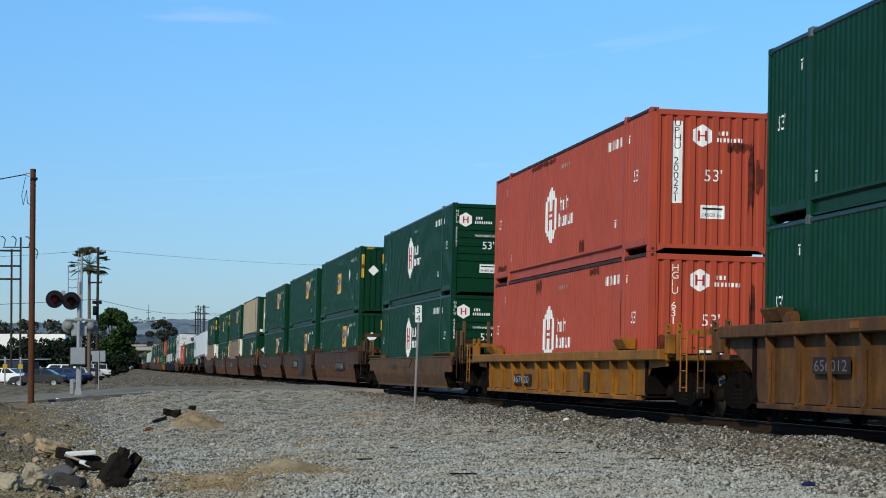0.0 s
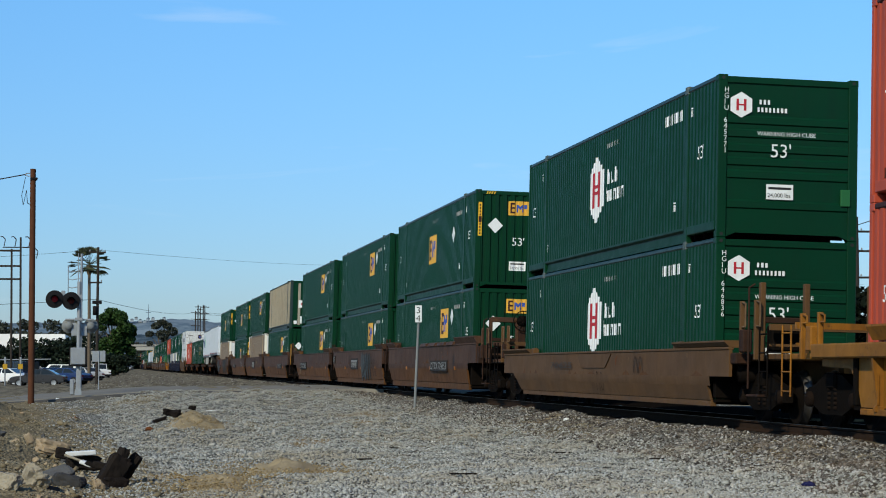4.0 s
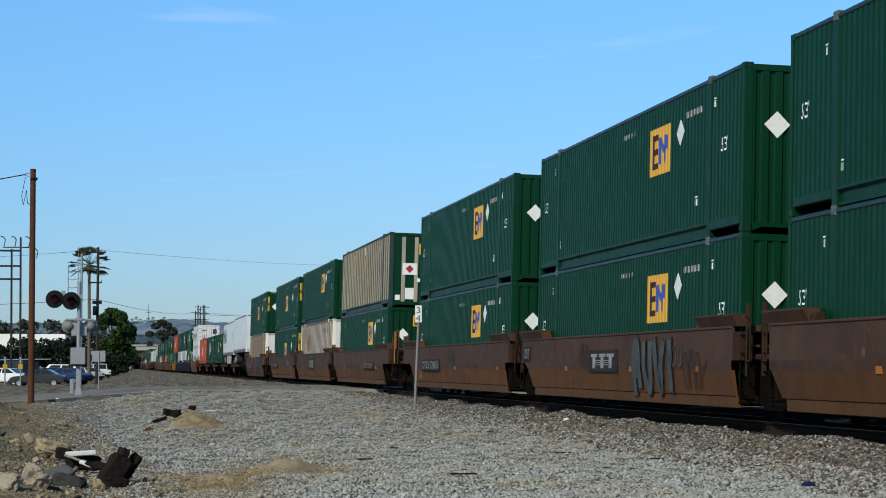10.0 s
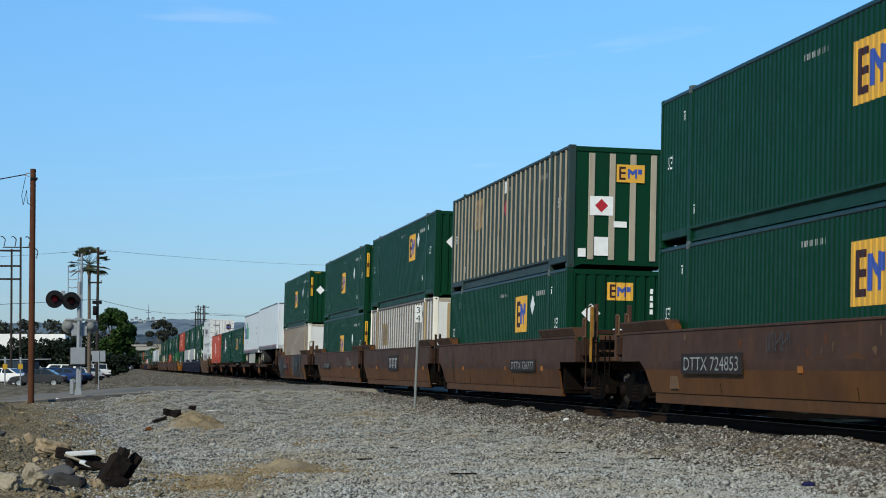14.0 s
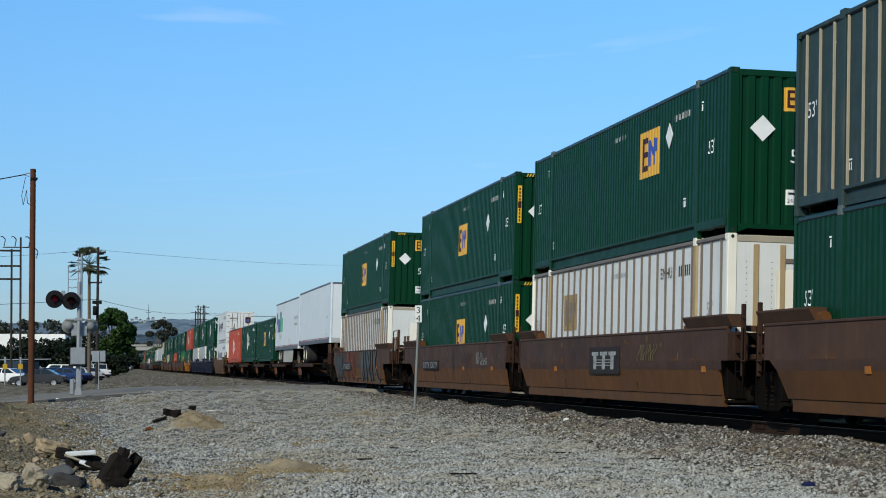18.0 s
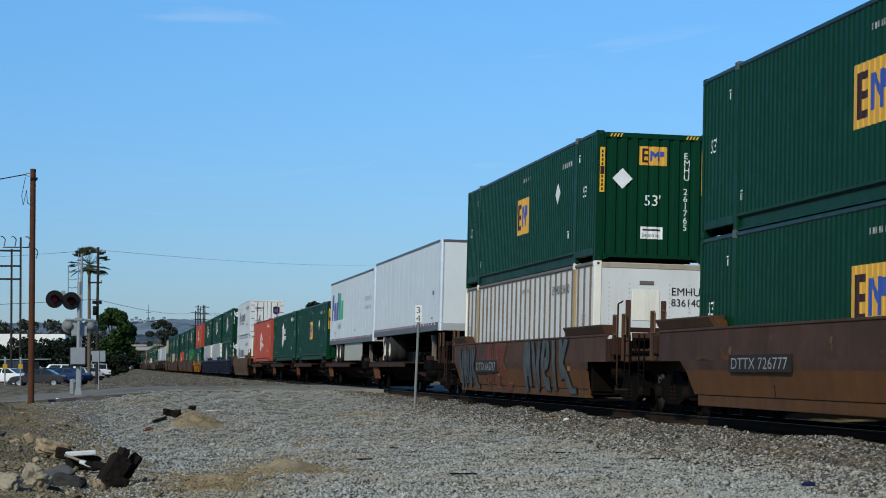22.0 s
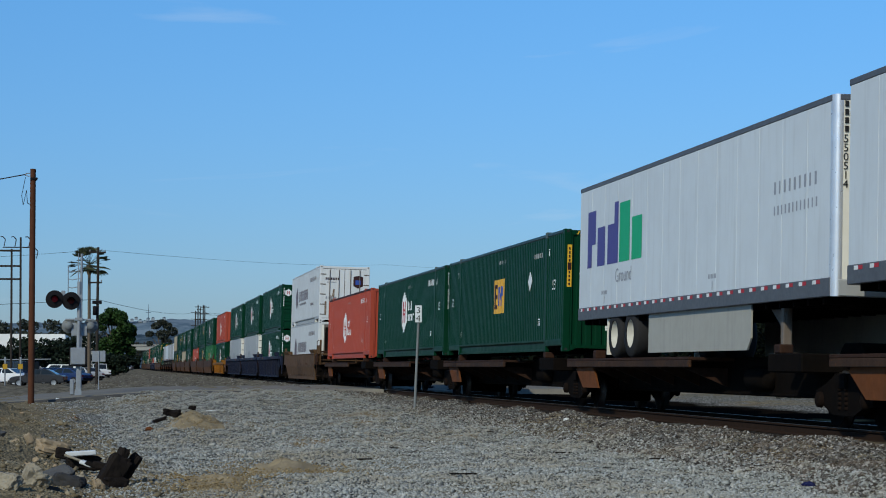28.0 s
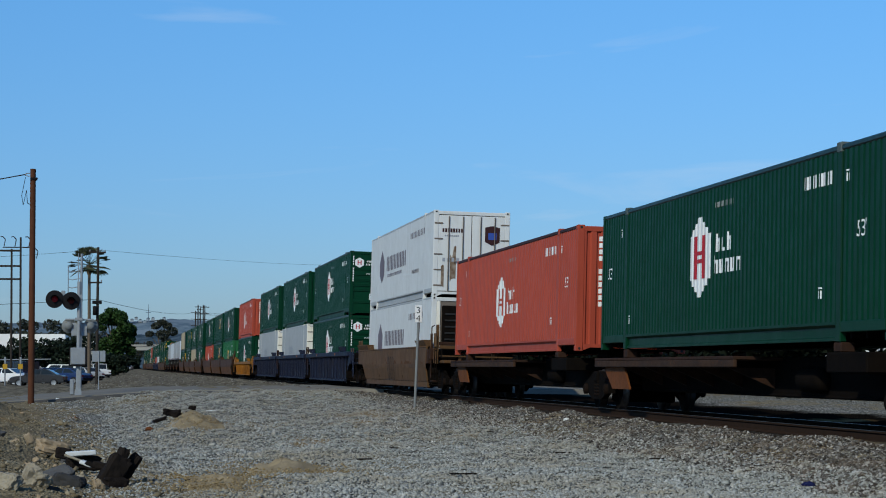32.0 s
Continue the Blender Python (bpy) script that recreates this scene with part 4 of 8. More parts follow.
def container(style):
    """A container of the given style, built once round its base centre."""
    L = {
        "emp": "dark green corrugated steel container with ochre square emblem",
        "emp_b": "dark green corrugated container with ochre emblem and white diamond placards",
        "hub": "dark green corrugated steel container with white shield emblem",
        "hub_door": "dark green steel container with white shield and ribbed door end",
        "red": "red-orange corrugated steel container with white shield, streaked with grime",
        "white": "white panelled container with grey upright posts, streaked with dirt",
        "tan": "weathered slate container with pale tan upright posts and green end wall",
        "reefer": "white smooth-sided refrigerated container with dark door fittings",
        "silver": "silver-grey smooth-sided container with cream door end",
        "lime": "light green corrugated steel container",
    }[style]
    c = thing("shipping_container", L, "container", "containers on the train")
    if style in ("emp", "emp_b", "hub", "hub_door", "red", "lime"):
        mat = M["red"] if style == "red" else M["green_light"] if style == "lime" else M["green"]
        frame_parts(c, mat, mat)
        side_sheets(c, mat, (NEAR, OFF))
        end_beams(c, mat)
        end_beams(c, mat, 1)
        part("end_panel", BACK.sheet(-HW + 0.16, HW - 0.16, 0.16, CH - 0.14, 0.03), mat, c, fix=False)
        if style == "hub_door":
            part("end_panel", FLAT["front"].sheet(-HW + 0.16, HW - 0.16, 0.16, CH - 0.14, 0.035), mat, c, fix=False)
            for z in (0.52, 1.05, 1.28, 1.52, 1.78, 2.02):
                part("door_rib", Geo().prism([(-HL + 0.034, z), (-HL + 0.006, z + 0.02), (-HL + 0.006, z + 0.13), (-HL + 0.034, z + 0.16)], "x", -HW + 0.18, HW - 0.18), mat, c)
            end_marks(c, FLAT["front"], 0.002, "badge", M["red_mark"], -0.88)
            g = Geo()
            lettering(g, FLAT["front"], "WARNING HIGH CUBE", 0.105, -0.58, 1.83, 0.002)
            part("warning_lettering", g, M["mark"], c, fix=False)
            part("switch_box", Geo().box(0.98, 1.16, -HL - 0.03, -HL + 0.03, 0.62, 0.92, 0.01), M["green_light"], c)
        else:
            part("end_panel", FRONT.sheet(-HW + 0.16, HW - 0.16, 0.16, CH - 0.14, 0.012), mat, c, fix=False)
            end_marks(c, FRONT, 0.012, "square" if style in ("emp", "emp_b", "lime") else "badge", M["green"] if style != "red" else M["red_mark"])
        side_marks(c, NEAR, INS, "mark", "large" if style in ("red", "hub", "hub_door") else True)
        if style in ("emp", "emp_b", "lime"):
            emblem_square(c, NEAR, 2.06 if style == "emp_b" else -0.70, 1.47 if style == "emp_b" else 1.10, 1.46, INS)
            diamond(c, NEAR, 4.25 if style == "emp_b" else 4.2, 2.12 if style == "emp_b" else 1.80, 0.25, INS)
            if style == "emp":
                caution_marks(c)
        else:
            bar = M["red_mark"] if style != "red" else M["red"]
            so, sz, sh = (-1.0, 1.40, 1.36) if style == "red" else (-0.9, 1.62, 1.45) if style == "hub_door" else (-0.35, 1.60, 1.45)
            shield(c, NEAR, so, sz, 1.25, sh, INS, bar)
            g = Geo()
            name_blocks(g, NEAR, so + 0.85, sz)
            part("name_lettering", g, M["mark"], c, fix=False)
    elif style in ("white", "tan"):
        mat = M["white"] if style == "white" else M["tan"]
        rib = M["grey_rib"] if style == "white" else M["tan_rib"]
        frame_parts(c, M["cream"] if style == "white" else M["tan"], M["grey_rib"] if style == "white" else M["tan"])
        side_sheets(c, mat, (FLAT["near"], FLAT["off"]), PANEL_INS)
        end_beams(c, M["tan_rib"] if style == "white" else M["green"])
        end_beams(c, M["tan_rib"], 1)
        for sx in (-1, 1):
            for i in range(27):
                y = -HL + 0.14 + (i + 0.5) * (CL - 0.28) / 27
                if abs(abs(y) - POST) > 0.2:
                    x0, x1 = sorted((sx * (HW - PANEL_INS - 0.002), sx * (HW - 0.002)))
                    part("side_post", Geo().box(x0, x1, y - 0.014, y + 0.014, 0.30, CH - 0.09, 0.005), rib, c)
        part("end_panel", FLAT["back"].sheet(-HW + 0.16, HW - 0.16, 0.16, CH - 0.14, 0.03), mat, c, fix=False)
        if style == "white":
            part("end_panel", FLAT["front"].sheet(-HW + 0.16, HW - 0.16, 0.16, CH - 0.14, 0.016), mat, c, fix=False)
            part("end_hatch", Geo().box(-0.42, 0.20, -HL + 0.002, -HL + 0.015, 1.60, 2.28, 0.004), M["cream"], c)
            part("vent", Geo().box(-0.26, 0.06, -HL - 0.006, -HL + 0.015, 2.40, 2.48, 0.004), M["grey_rib"], c)
            g = Geo()
            for i in range(5):
                x = -0.95 + i * 0.46
                for k in range(22):
                    g.box(x - 0.008, x + 0.008, -HL + 0.010, -HL + 0.016, 0.3 + k * 0.10, 0.316 + k * 0.10)
            part("rivets", g, M["grey_rib"], c, fix=False)
        else:
            part("end_panel", FLAT["front"].sheet(-HW + 0.16, HW - 0.16, 0.16, CH - 0.14, 0.03), M["green"], c, fix=False)
            for i in range(4):
                x = -0.74 + i * 0.50
                part("end_post", Geo().box(x - 0.075, x + 0.075, -HL - 0.004, -HL + 0.03, 0.20, CH - 0.18, 0.02), rib, c)
            emblem_wide(c, FLAT["front"], -0.15, 2.05, 0.68, 0.42, -0.006)
            part("placard", FLAT["front"].decal(Geo(), -0.78, -0.22, 1.25, 1.70, -0.006), M["mark"], c, "white notice with red emblem", fix=False)
            part("placard_mark", FLAT["front"].decal(Geo(), -0.66, -0.34, lambda q: 1.48 - (0.16 - abs(q + 0.5)), lambda q: 1.48 + (0.16 - abs(q + 0.5)), -0.010), M["red_mark"], c, fix=False)
            part("notice", FLAT["front"].decal(Geo(), -0.66, -0.32, 0.30, 0.74, -0.006), M["mark"], c, fix=False)
            part("notice", FLAT["front"].decal(Geo(), -0.20, 0.12, 0.98, 1.12, -0.006), M["mark"], c, fix=False)
            part("notice", FLAT["front"].decal(Geo(), -1.05, -0.86, 0.26, 0.46, -0.006), M["mark"], c, fix=False)
        if style == "tan":
            emblem_square(c, FLAT["near"], -4.4, 1.70, 1.36, PANEL_INS - 0.002, M["ochre_faded"])
            part("notice", FLAT["near"].decal(Geo(), 0.1, 0.55, 2.42, 2.74, PANEL_INS - 0.002), M["mark"], c, fix=False)
            diamond(c, FLAT["near"], 0.32, 2.0, 0.21, PANEL_INS - 0.002, M["red_mark"])
        side_marks(c, FLAT["near"], PANEL_INS - 0.001, "grey_mark" if style == "white" else "mark", style == "tan")
    else:
        mat = M["white"] if style == "reefer" else M["silver"]
        frame_parts(c, M["cream"] if style == "silver" else M["white"], M["silver"])
        side_sheets(c, mat, (FLAT["near"], FLAT["off"]), 0.004)
        end_beams(c, M["white"])
        end_beams(c, M["white"], 1)
        part("end_panel", FLAT["back"].sheet(-HW + 0.16, HW - 0.16, 0.16, CH - 0.14, 0.03), mat, c, fix=False)
        part("end_panel", FLAT["front"].sheet(-HW + 0.16, HW - 0.16, 0.16, CH - 0.14, 0.035), M["grey_rib"], c, fix=False)
        for s in (-1, 1):
            x0, x1 = sorted((s * 0.012, s * (HW - 0.17)))
            d = part("door", Geo().box(x0, x1, -HL + 0.006, -HL + 0.034, 0.19, CH - 0.17, 0.01), M["white"] if style == "reefer" else M["cream"], c)
            for q in (0.30, 0.78):
                rod = part("lock_rod", Geo().tube((s * q, -HL - 0.02, 0.2), (s * q, -HL - 0.02, CH - 0.2), 0.020, 8), M["grey_rib"], d)
            for i in range(5):
                z = 0.35 + i * 0.52
                x0, x1 = sorted((s * 0.98, s * (HW - 0.03)))
                part("hinge", Geo().box(x0, x1, -HL - 0.014, -HL + 0.006, z, z + 0.05, 0.008), M["grey_rib"], d)
            part("handle", Geo().box(*sorted((s * 0.28, s * 0.60)), -HL - 0.04, -HL - 0.02, 1.15, 1.19, 0.008), M["grey_rib"], d)
        if style == "reefer":
            g = Geo()
            bars(g, FLAT["front"], -1.0, 2.16, 0.72, 0.13, 8, -0.002, 3, 0.2)
            part("name_lettering", g, M["maroon"], c, fix=False)
            g = Geo()
            bars(g, FLAT["front"], -0.92, 2.02, 0.5, 0.05, 8, -0.002, 6, 0.2)
            bars(g, FLAT["front"], -0.98, 1.18, 0.62, 0.12, 4, -0.002, 8, 0.3)
            part("small_lettering", g, M["grey_mark"], c, fix=False)
            part("crest", FLAT["front"].decal(Geo(), 0.45, 0.95, lambda q: 1.75 + 0.5 * abs(q - 0.70), lambda q: 2.42 - 0.25 * abs(q - 0.70), -0.002), M["maroon"], c, "dark crest on the door", fix=False)
            part("crest_field", FLAT["front"].decal(Geo(), 0.56, 0.84, 1.95, 2.18, -0.006), M["blue_mark"], c, fix=False)
            f = FLAT["near"]
            g = Geo()
            f.decal(g, -5.3, -4.0, lambda q: 0.95 + 0.5 * abs(q + 4.65), lambda q: 2.25 - 0.7 * abs(q + 4.65), 0.002)
            bars(g, f, -3.3, 1.36, 5.2, 0.56, 13, 0.002, 31, 0.32)
            bars(g, f, -3.0, 1.12, 3.9, 0.12, 16, 0.002, 32, 0.4)
            bars(g, f, 2.9, 2.22, 3.4, 0.22, 10, 0.002, 33, 0.55)
            bars(g, f, 3.4, 0.95, 1.6, 0.14, 7, 0.002, 34, 0.4)
            part("name_lettering", g, M["ink"], c, fix=False)
        else:
            g = Geo()
            bars(g, FLAT["near"], -2.8, 1.3, 2.4, 0.45, 7, 0.002, 41, 0.3)
            part("name_lettering", g, M["grey_mark"], c, fix=False)
    return c


MOVING = []  # (thing, place along the train, x, z)


def joined(ob):
    """A thing that stays far off: its pieces become one part for each material."""
    by = {}
    for o in ob.children_recursive:
        mat = o.data.materials[0]
        v, f, sm = by.setdefault(mat.name, ([], [], []))
        k = len(v)
        m = o.matrix_basis if o.parent is ob else o.parent.matrix_basis @ o.matrix_basis
        v += [tuple(m @ p.co) for p in o.data.vertices]
        f += [tuple(i + k for i in q.vertices) for q in o.data.polygons]
        sm += [q.use_smooth for q in o.data.polygons]
    for o in list(ob.children_recursive):
        bpy.data.objects.remove(o)
    for name, (v, f, sm) in by.items():
        me = bpy.data.meshes.new(name)
        me.from_pydata(v, [], f)
        me.polygons.foreach_set("use_smooth", sm)
        me.update()
        part(name, me, bpy.data.materials[name], ob)
    return ob


def load(style, near, z, distant=False):
    """Place a container with its near end at this place along the train."""
    key = style + ("_distant" if distant else "")
    if key not in TEMPLATES:
        ob = TEMPLATES[key] = joined(container(style)) if distant else container(style)
    else:
        ob = copy_thing(TEMPLATES[key], Matrix())
    MOVING.append((ob, near + HL, z))
    return ob


NUMBERS = {(1, 1): "UPHU 200221", (1, 0): "HGIU 631", (2, 1): "HGIU 645771", (2, 0): "HGIU 646836", (3, 1): "EMHU 272237", (9, 1): "EMHU 261765", (13, 1): "HGIU 646652"}


def numbered(ob, style, unit, level):
    """Give a container that comes near its own number."""
    text = NUMBERS.get((unit, level), "")
    if unit == 1:
        # soot runs and scrapes on the red boxes
        for k, (face, a, b, lo, hi) in enumerate(((FRONT, 0.74, 0.90, 0.75, 2.30), (FRONT, 0.30, 0.80, 2.02, 2.26), (FRONT, 0.92, 1.06, 1.2, 1.95), (NEAR, -3.4, -0.6, 2.66, 2.80),
                                                  (NEAR, 5.95, 6.15, 0.5, 1.5), (NEAR, 2.0, 2.5, 0.30, 0.62), (NEAR, -7.6, -6.4, 0.30, 0.48)) if level else
                                                 ((FRONT, 0.80, 0.94, 1.0, 2.4), (FRONT, -1.05, -0.92, 0.4, 1.3), (NEAR, 3.1, 4.0, 2.62, 2.80), (NEAR, -2.5, -1.9, 2.4, 2.8), (NEAR, 5.9, 6.12, 1.2, 2.3))):
            wob = lambda q, w: 0.5 * (hi - lo) * min(0.95, 1.6 * abs(noise.noise((q * 26, k + level * 5, w))))
            part("soot_stain", face.decal(Geo(), a, b, lambda q: lo + wob(q, 1), lambda q: hi - wob(q, 4), 0.011 if face is FRONT else INS - 0.001), M["grime"], ob, "black soot run", fix=False)
    if style == "white":
        def word(fill):
            g = Geo()
            fill(g)
            part("number_lettering", g, M["mark_dark"], ob, fix=False)
        if unit == 9:
            word(lambda g: lettering(g, FLAT["near"], "EMHU 836140", 0.30, 3.7, CH - 0.62, PANEL_INS - 0.002))
            word(lambda g: lettering(g, FLAT["front"], "EMHU", 0.25, 0.46, 2.18, 0.008))
            word(lambda g: lettering(g, FLAT["front"], "836140", 0.23, 0.46, 1.94, 0.008))
        else:
            if unit == 7:
                emblem_square(ob, FLAT["near"], -4.6, 1.42, 1.3, PANEL_INS - 0.002, M["ochre_faded"])
                for x in (-0.78, -0.30, 0.18):
                    part("end_post", Geo().box(x - 0.05, x + 0.05, -HL - 0.004, -HL + 0.016, 0.20, CH - 0.18, 0.008), M["tan_post"], ob)
                emblem_wide(ob, FLAT["front"], 0.42, 2.0, 0.66, 0.42, -0.002)
            word(lambda g: bars(lettering(g, FLAT["near"], "EMHU", 0.30, 3.7, CH - 0.62, PANEL_INS - 0.002), FLAT["near"], 4.95, CH - 0.62, 0.8, 0.2, 6, PANEL_INS - 0.002, 8, 0.35))
            word(lambda g: bars(g, FLAT["front"], 0.50, 2.20, 0.58, 0.15, 4, 0.016, 2, 0.3))
            word(lambda g: bars(g, FLAT["front"], 0.50, 1.95, 0.58, 0.15, 6, 0.016, 3, 0.3))
    elif style == "reefer" and level == 0:
        for o in [o for o in ob.children if o.name.split(".")[0] in ("door", "name_lettering", "small_lettering", "crest", "crest_field") and o.data.vertices[0].co.y < -HL + 0.1]:
            for q in list(o.children):
                bpy.data.objects.remove(q)
            bpy.data.objects.remove(o)
        unit_box = part("cooling_unit", Geo().box(-0.95, 1.08, -HL - 0.05, -HL + 0.03, 0.35, 2.60, 0.03), M["steel_dark"], ob, "black cooling unit in the end wall")
        for k in range(9):
            part("grille_bar", Geo().box(-0.85, 1.0, -HL - 0.085, -HL - 0.045, 0.60 + k * 0.21, 0.66 + k * 0.21, 0.012), M["rubber"], unit_box)
        part("end_edge", Geo().box(-HW + 0.17, -1.0, -HL + 0.0, -HL + 0.034, 0.2, CH - 0.16, 0.01), M["cream"], ob, "stained cream door edge")
    elif style == "reefer":
        for k, (a, b, lo, hi) in enumerate(((-0.72, -0.52, 0.5, 1.75), (-0.30, -0.22, 0.6, 1.3), (0.30, 0.42, 0.25, 0.9), (-1.02, -0.92, 0.3, 1.1))):
            wob = lambda q, w: 0.45 * (hi - lo) * min(0.95, 1.6 * abs(noise.noise((q * 30, k, w))))
            part("soot_stain", FLAT["front"].decal(Geo(), a, b, lambda q: lo + wob(q, 1), lambda q: hi - wob(q, 4), 0.004), M["rust_run"], ob, "brown rust run", fix=False)
    elif style in ("emp", "emp_b"):
        number_column(ob, "emp", text)
    elif style in ("red", "hub"):
        number_column(ob, "red", text)
    elif style == "hub_door":
        number_column(ob, "hub_door", text)


# ---- the train: trucks and cars ----
WHEEL_R = 0.42
SPINNING = []  # wheelsets that turn


def wheelset(parent, y):
    """Axle with two flanged wheels; its origin is the axle's centre, so that it can turn."""
    g = Geo()
    g.tube((-1.0, 0, 0), (1.0, 0, 0), 0.075, 10)
    w = part("wheelset", g, M["steel_dark"], parent)
    w.location = (0, y, WHEEL_R)
    for sx in (-1, 1):
        o = sx * 0.7525
        t = Geo().lathe([(o - sx * 0.085, 0.10), (o - sx * 0.085, 0.445), (o - sx * 0.055, 0.452), (o - sx * 0.04, 0.422), (o + sx * 0.062, 0.415)], "x", (0, 0, 0), 28)
        part("wheel_tread", t, M["wheel_steel"], w, "worn bright wheel tread")
        d = Geo().lathe([(o + sx * 0.062, 0.415), (o + sx * 0.062, 0.365), (o + sx * 0.02, 0.34), (o + sx * 0.0, 0.20), (o + sx * 0.05, 0.14), (o + sx * 0.06, 0.0)], "x", (0, 0, 0), 28)
        part("wheel_disc", d, M["steel_dark"], w)
    return w


def truck(parent, y, spin):
    """Three-piece freight truck under a car end."""
    for sx in (-1, 1):
        x0, x1 = sorted((sx * 0.94, sx * 1.07))
        prof = [(y - 1.15, 0.34), (y - 1.15, 0.56), (y - 0.72, 0.66), (y - 0.36, 0.80), (y + 0.36, 0.80), (y + 0.72, 0.66), (y + 1.15, 0.56), (y + 1.15, 0.34),
                (y + 0.85, 0.34), (y + 0.42, 0.20), (y - 0.42, 0.20), (y - 0.85, 0.34)]
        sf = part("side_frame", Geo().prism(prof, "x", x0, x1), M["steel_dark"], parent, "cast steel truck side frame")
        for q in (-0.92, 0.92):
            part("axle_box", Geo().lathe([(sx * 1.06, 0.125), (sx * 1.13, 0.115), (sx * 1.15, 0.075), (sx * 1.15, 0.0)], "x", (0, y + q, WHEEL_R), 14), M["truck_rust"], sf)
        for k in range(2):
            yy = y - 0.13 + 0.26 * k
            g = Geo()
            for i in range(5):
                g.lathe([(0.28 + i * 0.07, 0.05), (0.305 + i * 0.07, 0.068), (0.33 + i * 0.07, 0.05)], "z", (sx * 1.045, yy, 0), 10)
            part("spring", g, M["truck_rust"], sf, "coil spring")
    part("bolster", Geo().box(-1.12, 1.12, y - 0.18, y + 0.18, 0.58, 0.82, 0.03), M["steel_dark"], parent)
    # Solid dark block added to close the view through the truck.
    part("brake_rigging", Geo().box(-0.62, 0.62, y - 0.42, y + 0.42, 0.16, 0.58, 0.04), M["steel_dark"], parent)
    for q in (-0.92, 0.92):
        w = wheelset(parent, y + q)
        if spin:
            SPINNING.append(w)


def stanchions(c, y, sx, mat, gap=0.7, high=2.0):
    """Upright guide posts and bent grab irons at a car's end."""
    x = sx * 1.36
    z0 = 1.02
    for dy, h, m in ((0.0, high, mat), (gap, high, mat)):
        part("guide_post", Geo().box(x - 0.04, x + 0.04, y + dy - 0.04, y + dy + 0.04, z0, h, 0.010), m, c)
        g = Geo().path([(x + sx * 0.02, y + dy - 0.06, z0 + 0.55), (x + sx * 0.02, y + dy - 0.24, z0 + 0.55), (x + sx * 0.02, y + dy - 0.24, h - 0.05), (x + sx * 0.02, y + dy - 0.06, h - 0.02)], 0.016)
        part("grab_iron", g, M["scuff"] if m is not M["yellow_car"] else m, c)


def ladder(c, x, y, z0, z1, mat):
    g = Geo()
    for q in (-0.2, 0.2):
        g.tube((x, y + q, z0), (x, y + q, z1), 0.016, 6)
    n = int((z1 - z0) / 0.3) + 1
    for i in range(n):
        z = z0 + 0.08 + i * 0.3
        g.tube((x, y - 0.2, z), (x, y + 0.2, z), 0.013, 6)
    part("ladder", g, mat, c)


def brake_gear(c, y, sx, mat, zw=2.2, xw=0.45, r=0.28):
    """Brake wheel on its stand at the end platform."""
    x = sx * xw
    part("end_beam", Geo().box(*sorted((sx * 1.30, sx * 0.55)), y + 0.18, y + 0.32, zw - 0.04, zw + 0.10, 0.015), mat, c)
    part("brake_stand", Geo().box(x - 0.09, x + 0.09, y - 0.06, y + 0.06, 1.05, zw + 0.10, 0.02), M["rust"], c)
    g = Geo()
    n = 18
    for i in range(n):
        a, b = 2 * math.pi * i / n, 2 * math.pi * (i + 1) / n
        g.tube((x + r * math.cos(a), y - 0.14, zw + r * math.sin(a)), (x + r * math.cos(b), y - 0.14, zw + r * math.sin(b)), 0.016, 6)
    for k in range(4):
        a = math.pi * k / 4
        g.tube((x - r * math.cos(a), y - 0.14, zw - r * math.sin(a)), (x + r * math.cos(a), y - 0.14, zw + r * math.sin(a)), 0.010, 5)
    part("brake_wheel", g, M["steel_dark"], c, "round spoked brake wheel")
    part("brake_housing", Geo().lathe([(y - 0.10, 0.05), (y - 0.06, 0.16), (y + 0.06, 0.16)], "y", (x, 0, zw), 14), M["steel_dark"], c)


def coupler(c, y0, y1):
    part("coupler", Geo().box(-0.12, 0.12, min(y0, y1), max(y0, y1), 0.72, 0.98, 0.04).box(-0.22, 0.22, y1 - 0.15, y1 + 0.15, 0.68, 1.02, 0.05), M["rust"], c)
    g = Geo()
    pts = [(0.3, y0, 0.85)] + [(0.3, y0 + (y1 - y0) * t, 0.85 - 0.45 * math.sin(math.pi * t)) for t in (0.25, 0.5, 0.75, 1.0)]
    part("air_hose", g.path(pts, 0.03), M["rubber"], c)


SIDE_X, BOT_Z = 1.50, 0.27


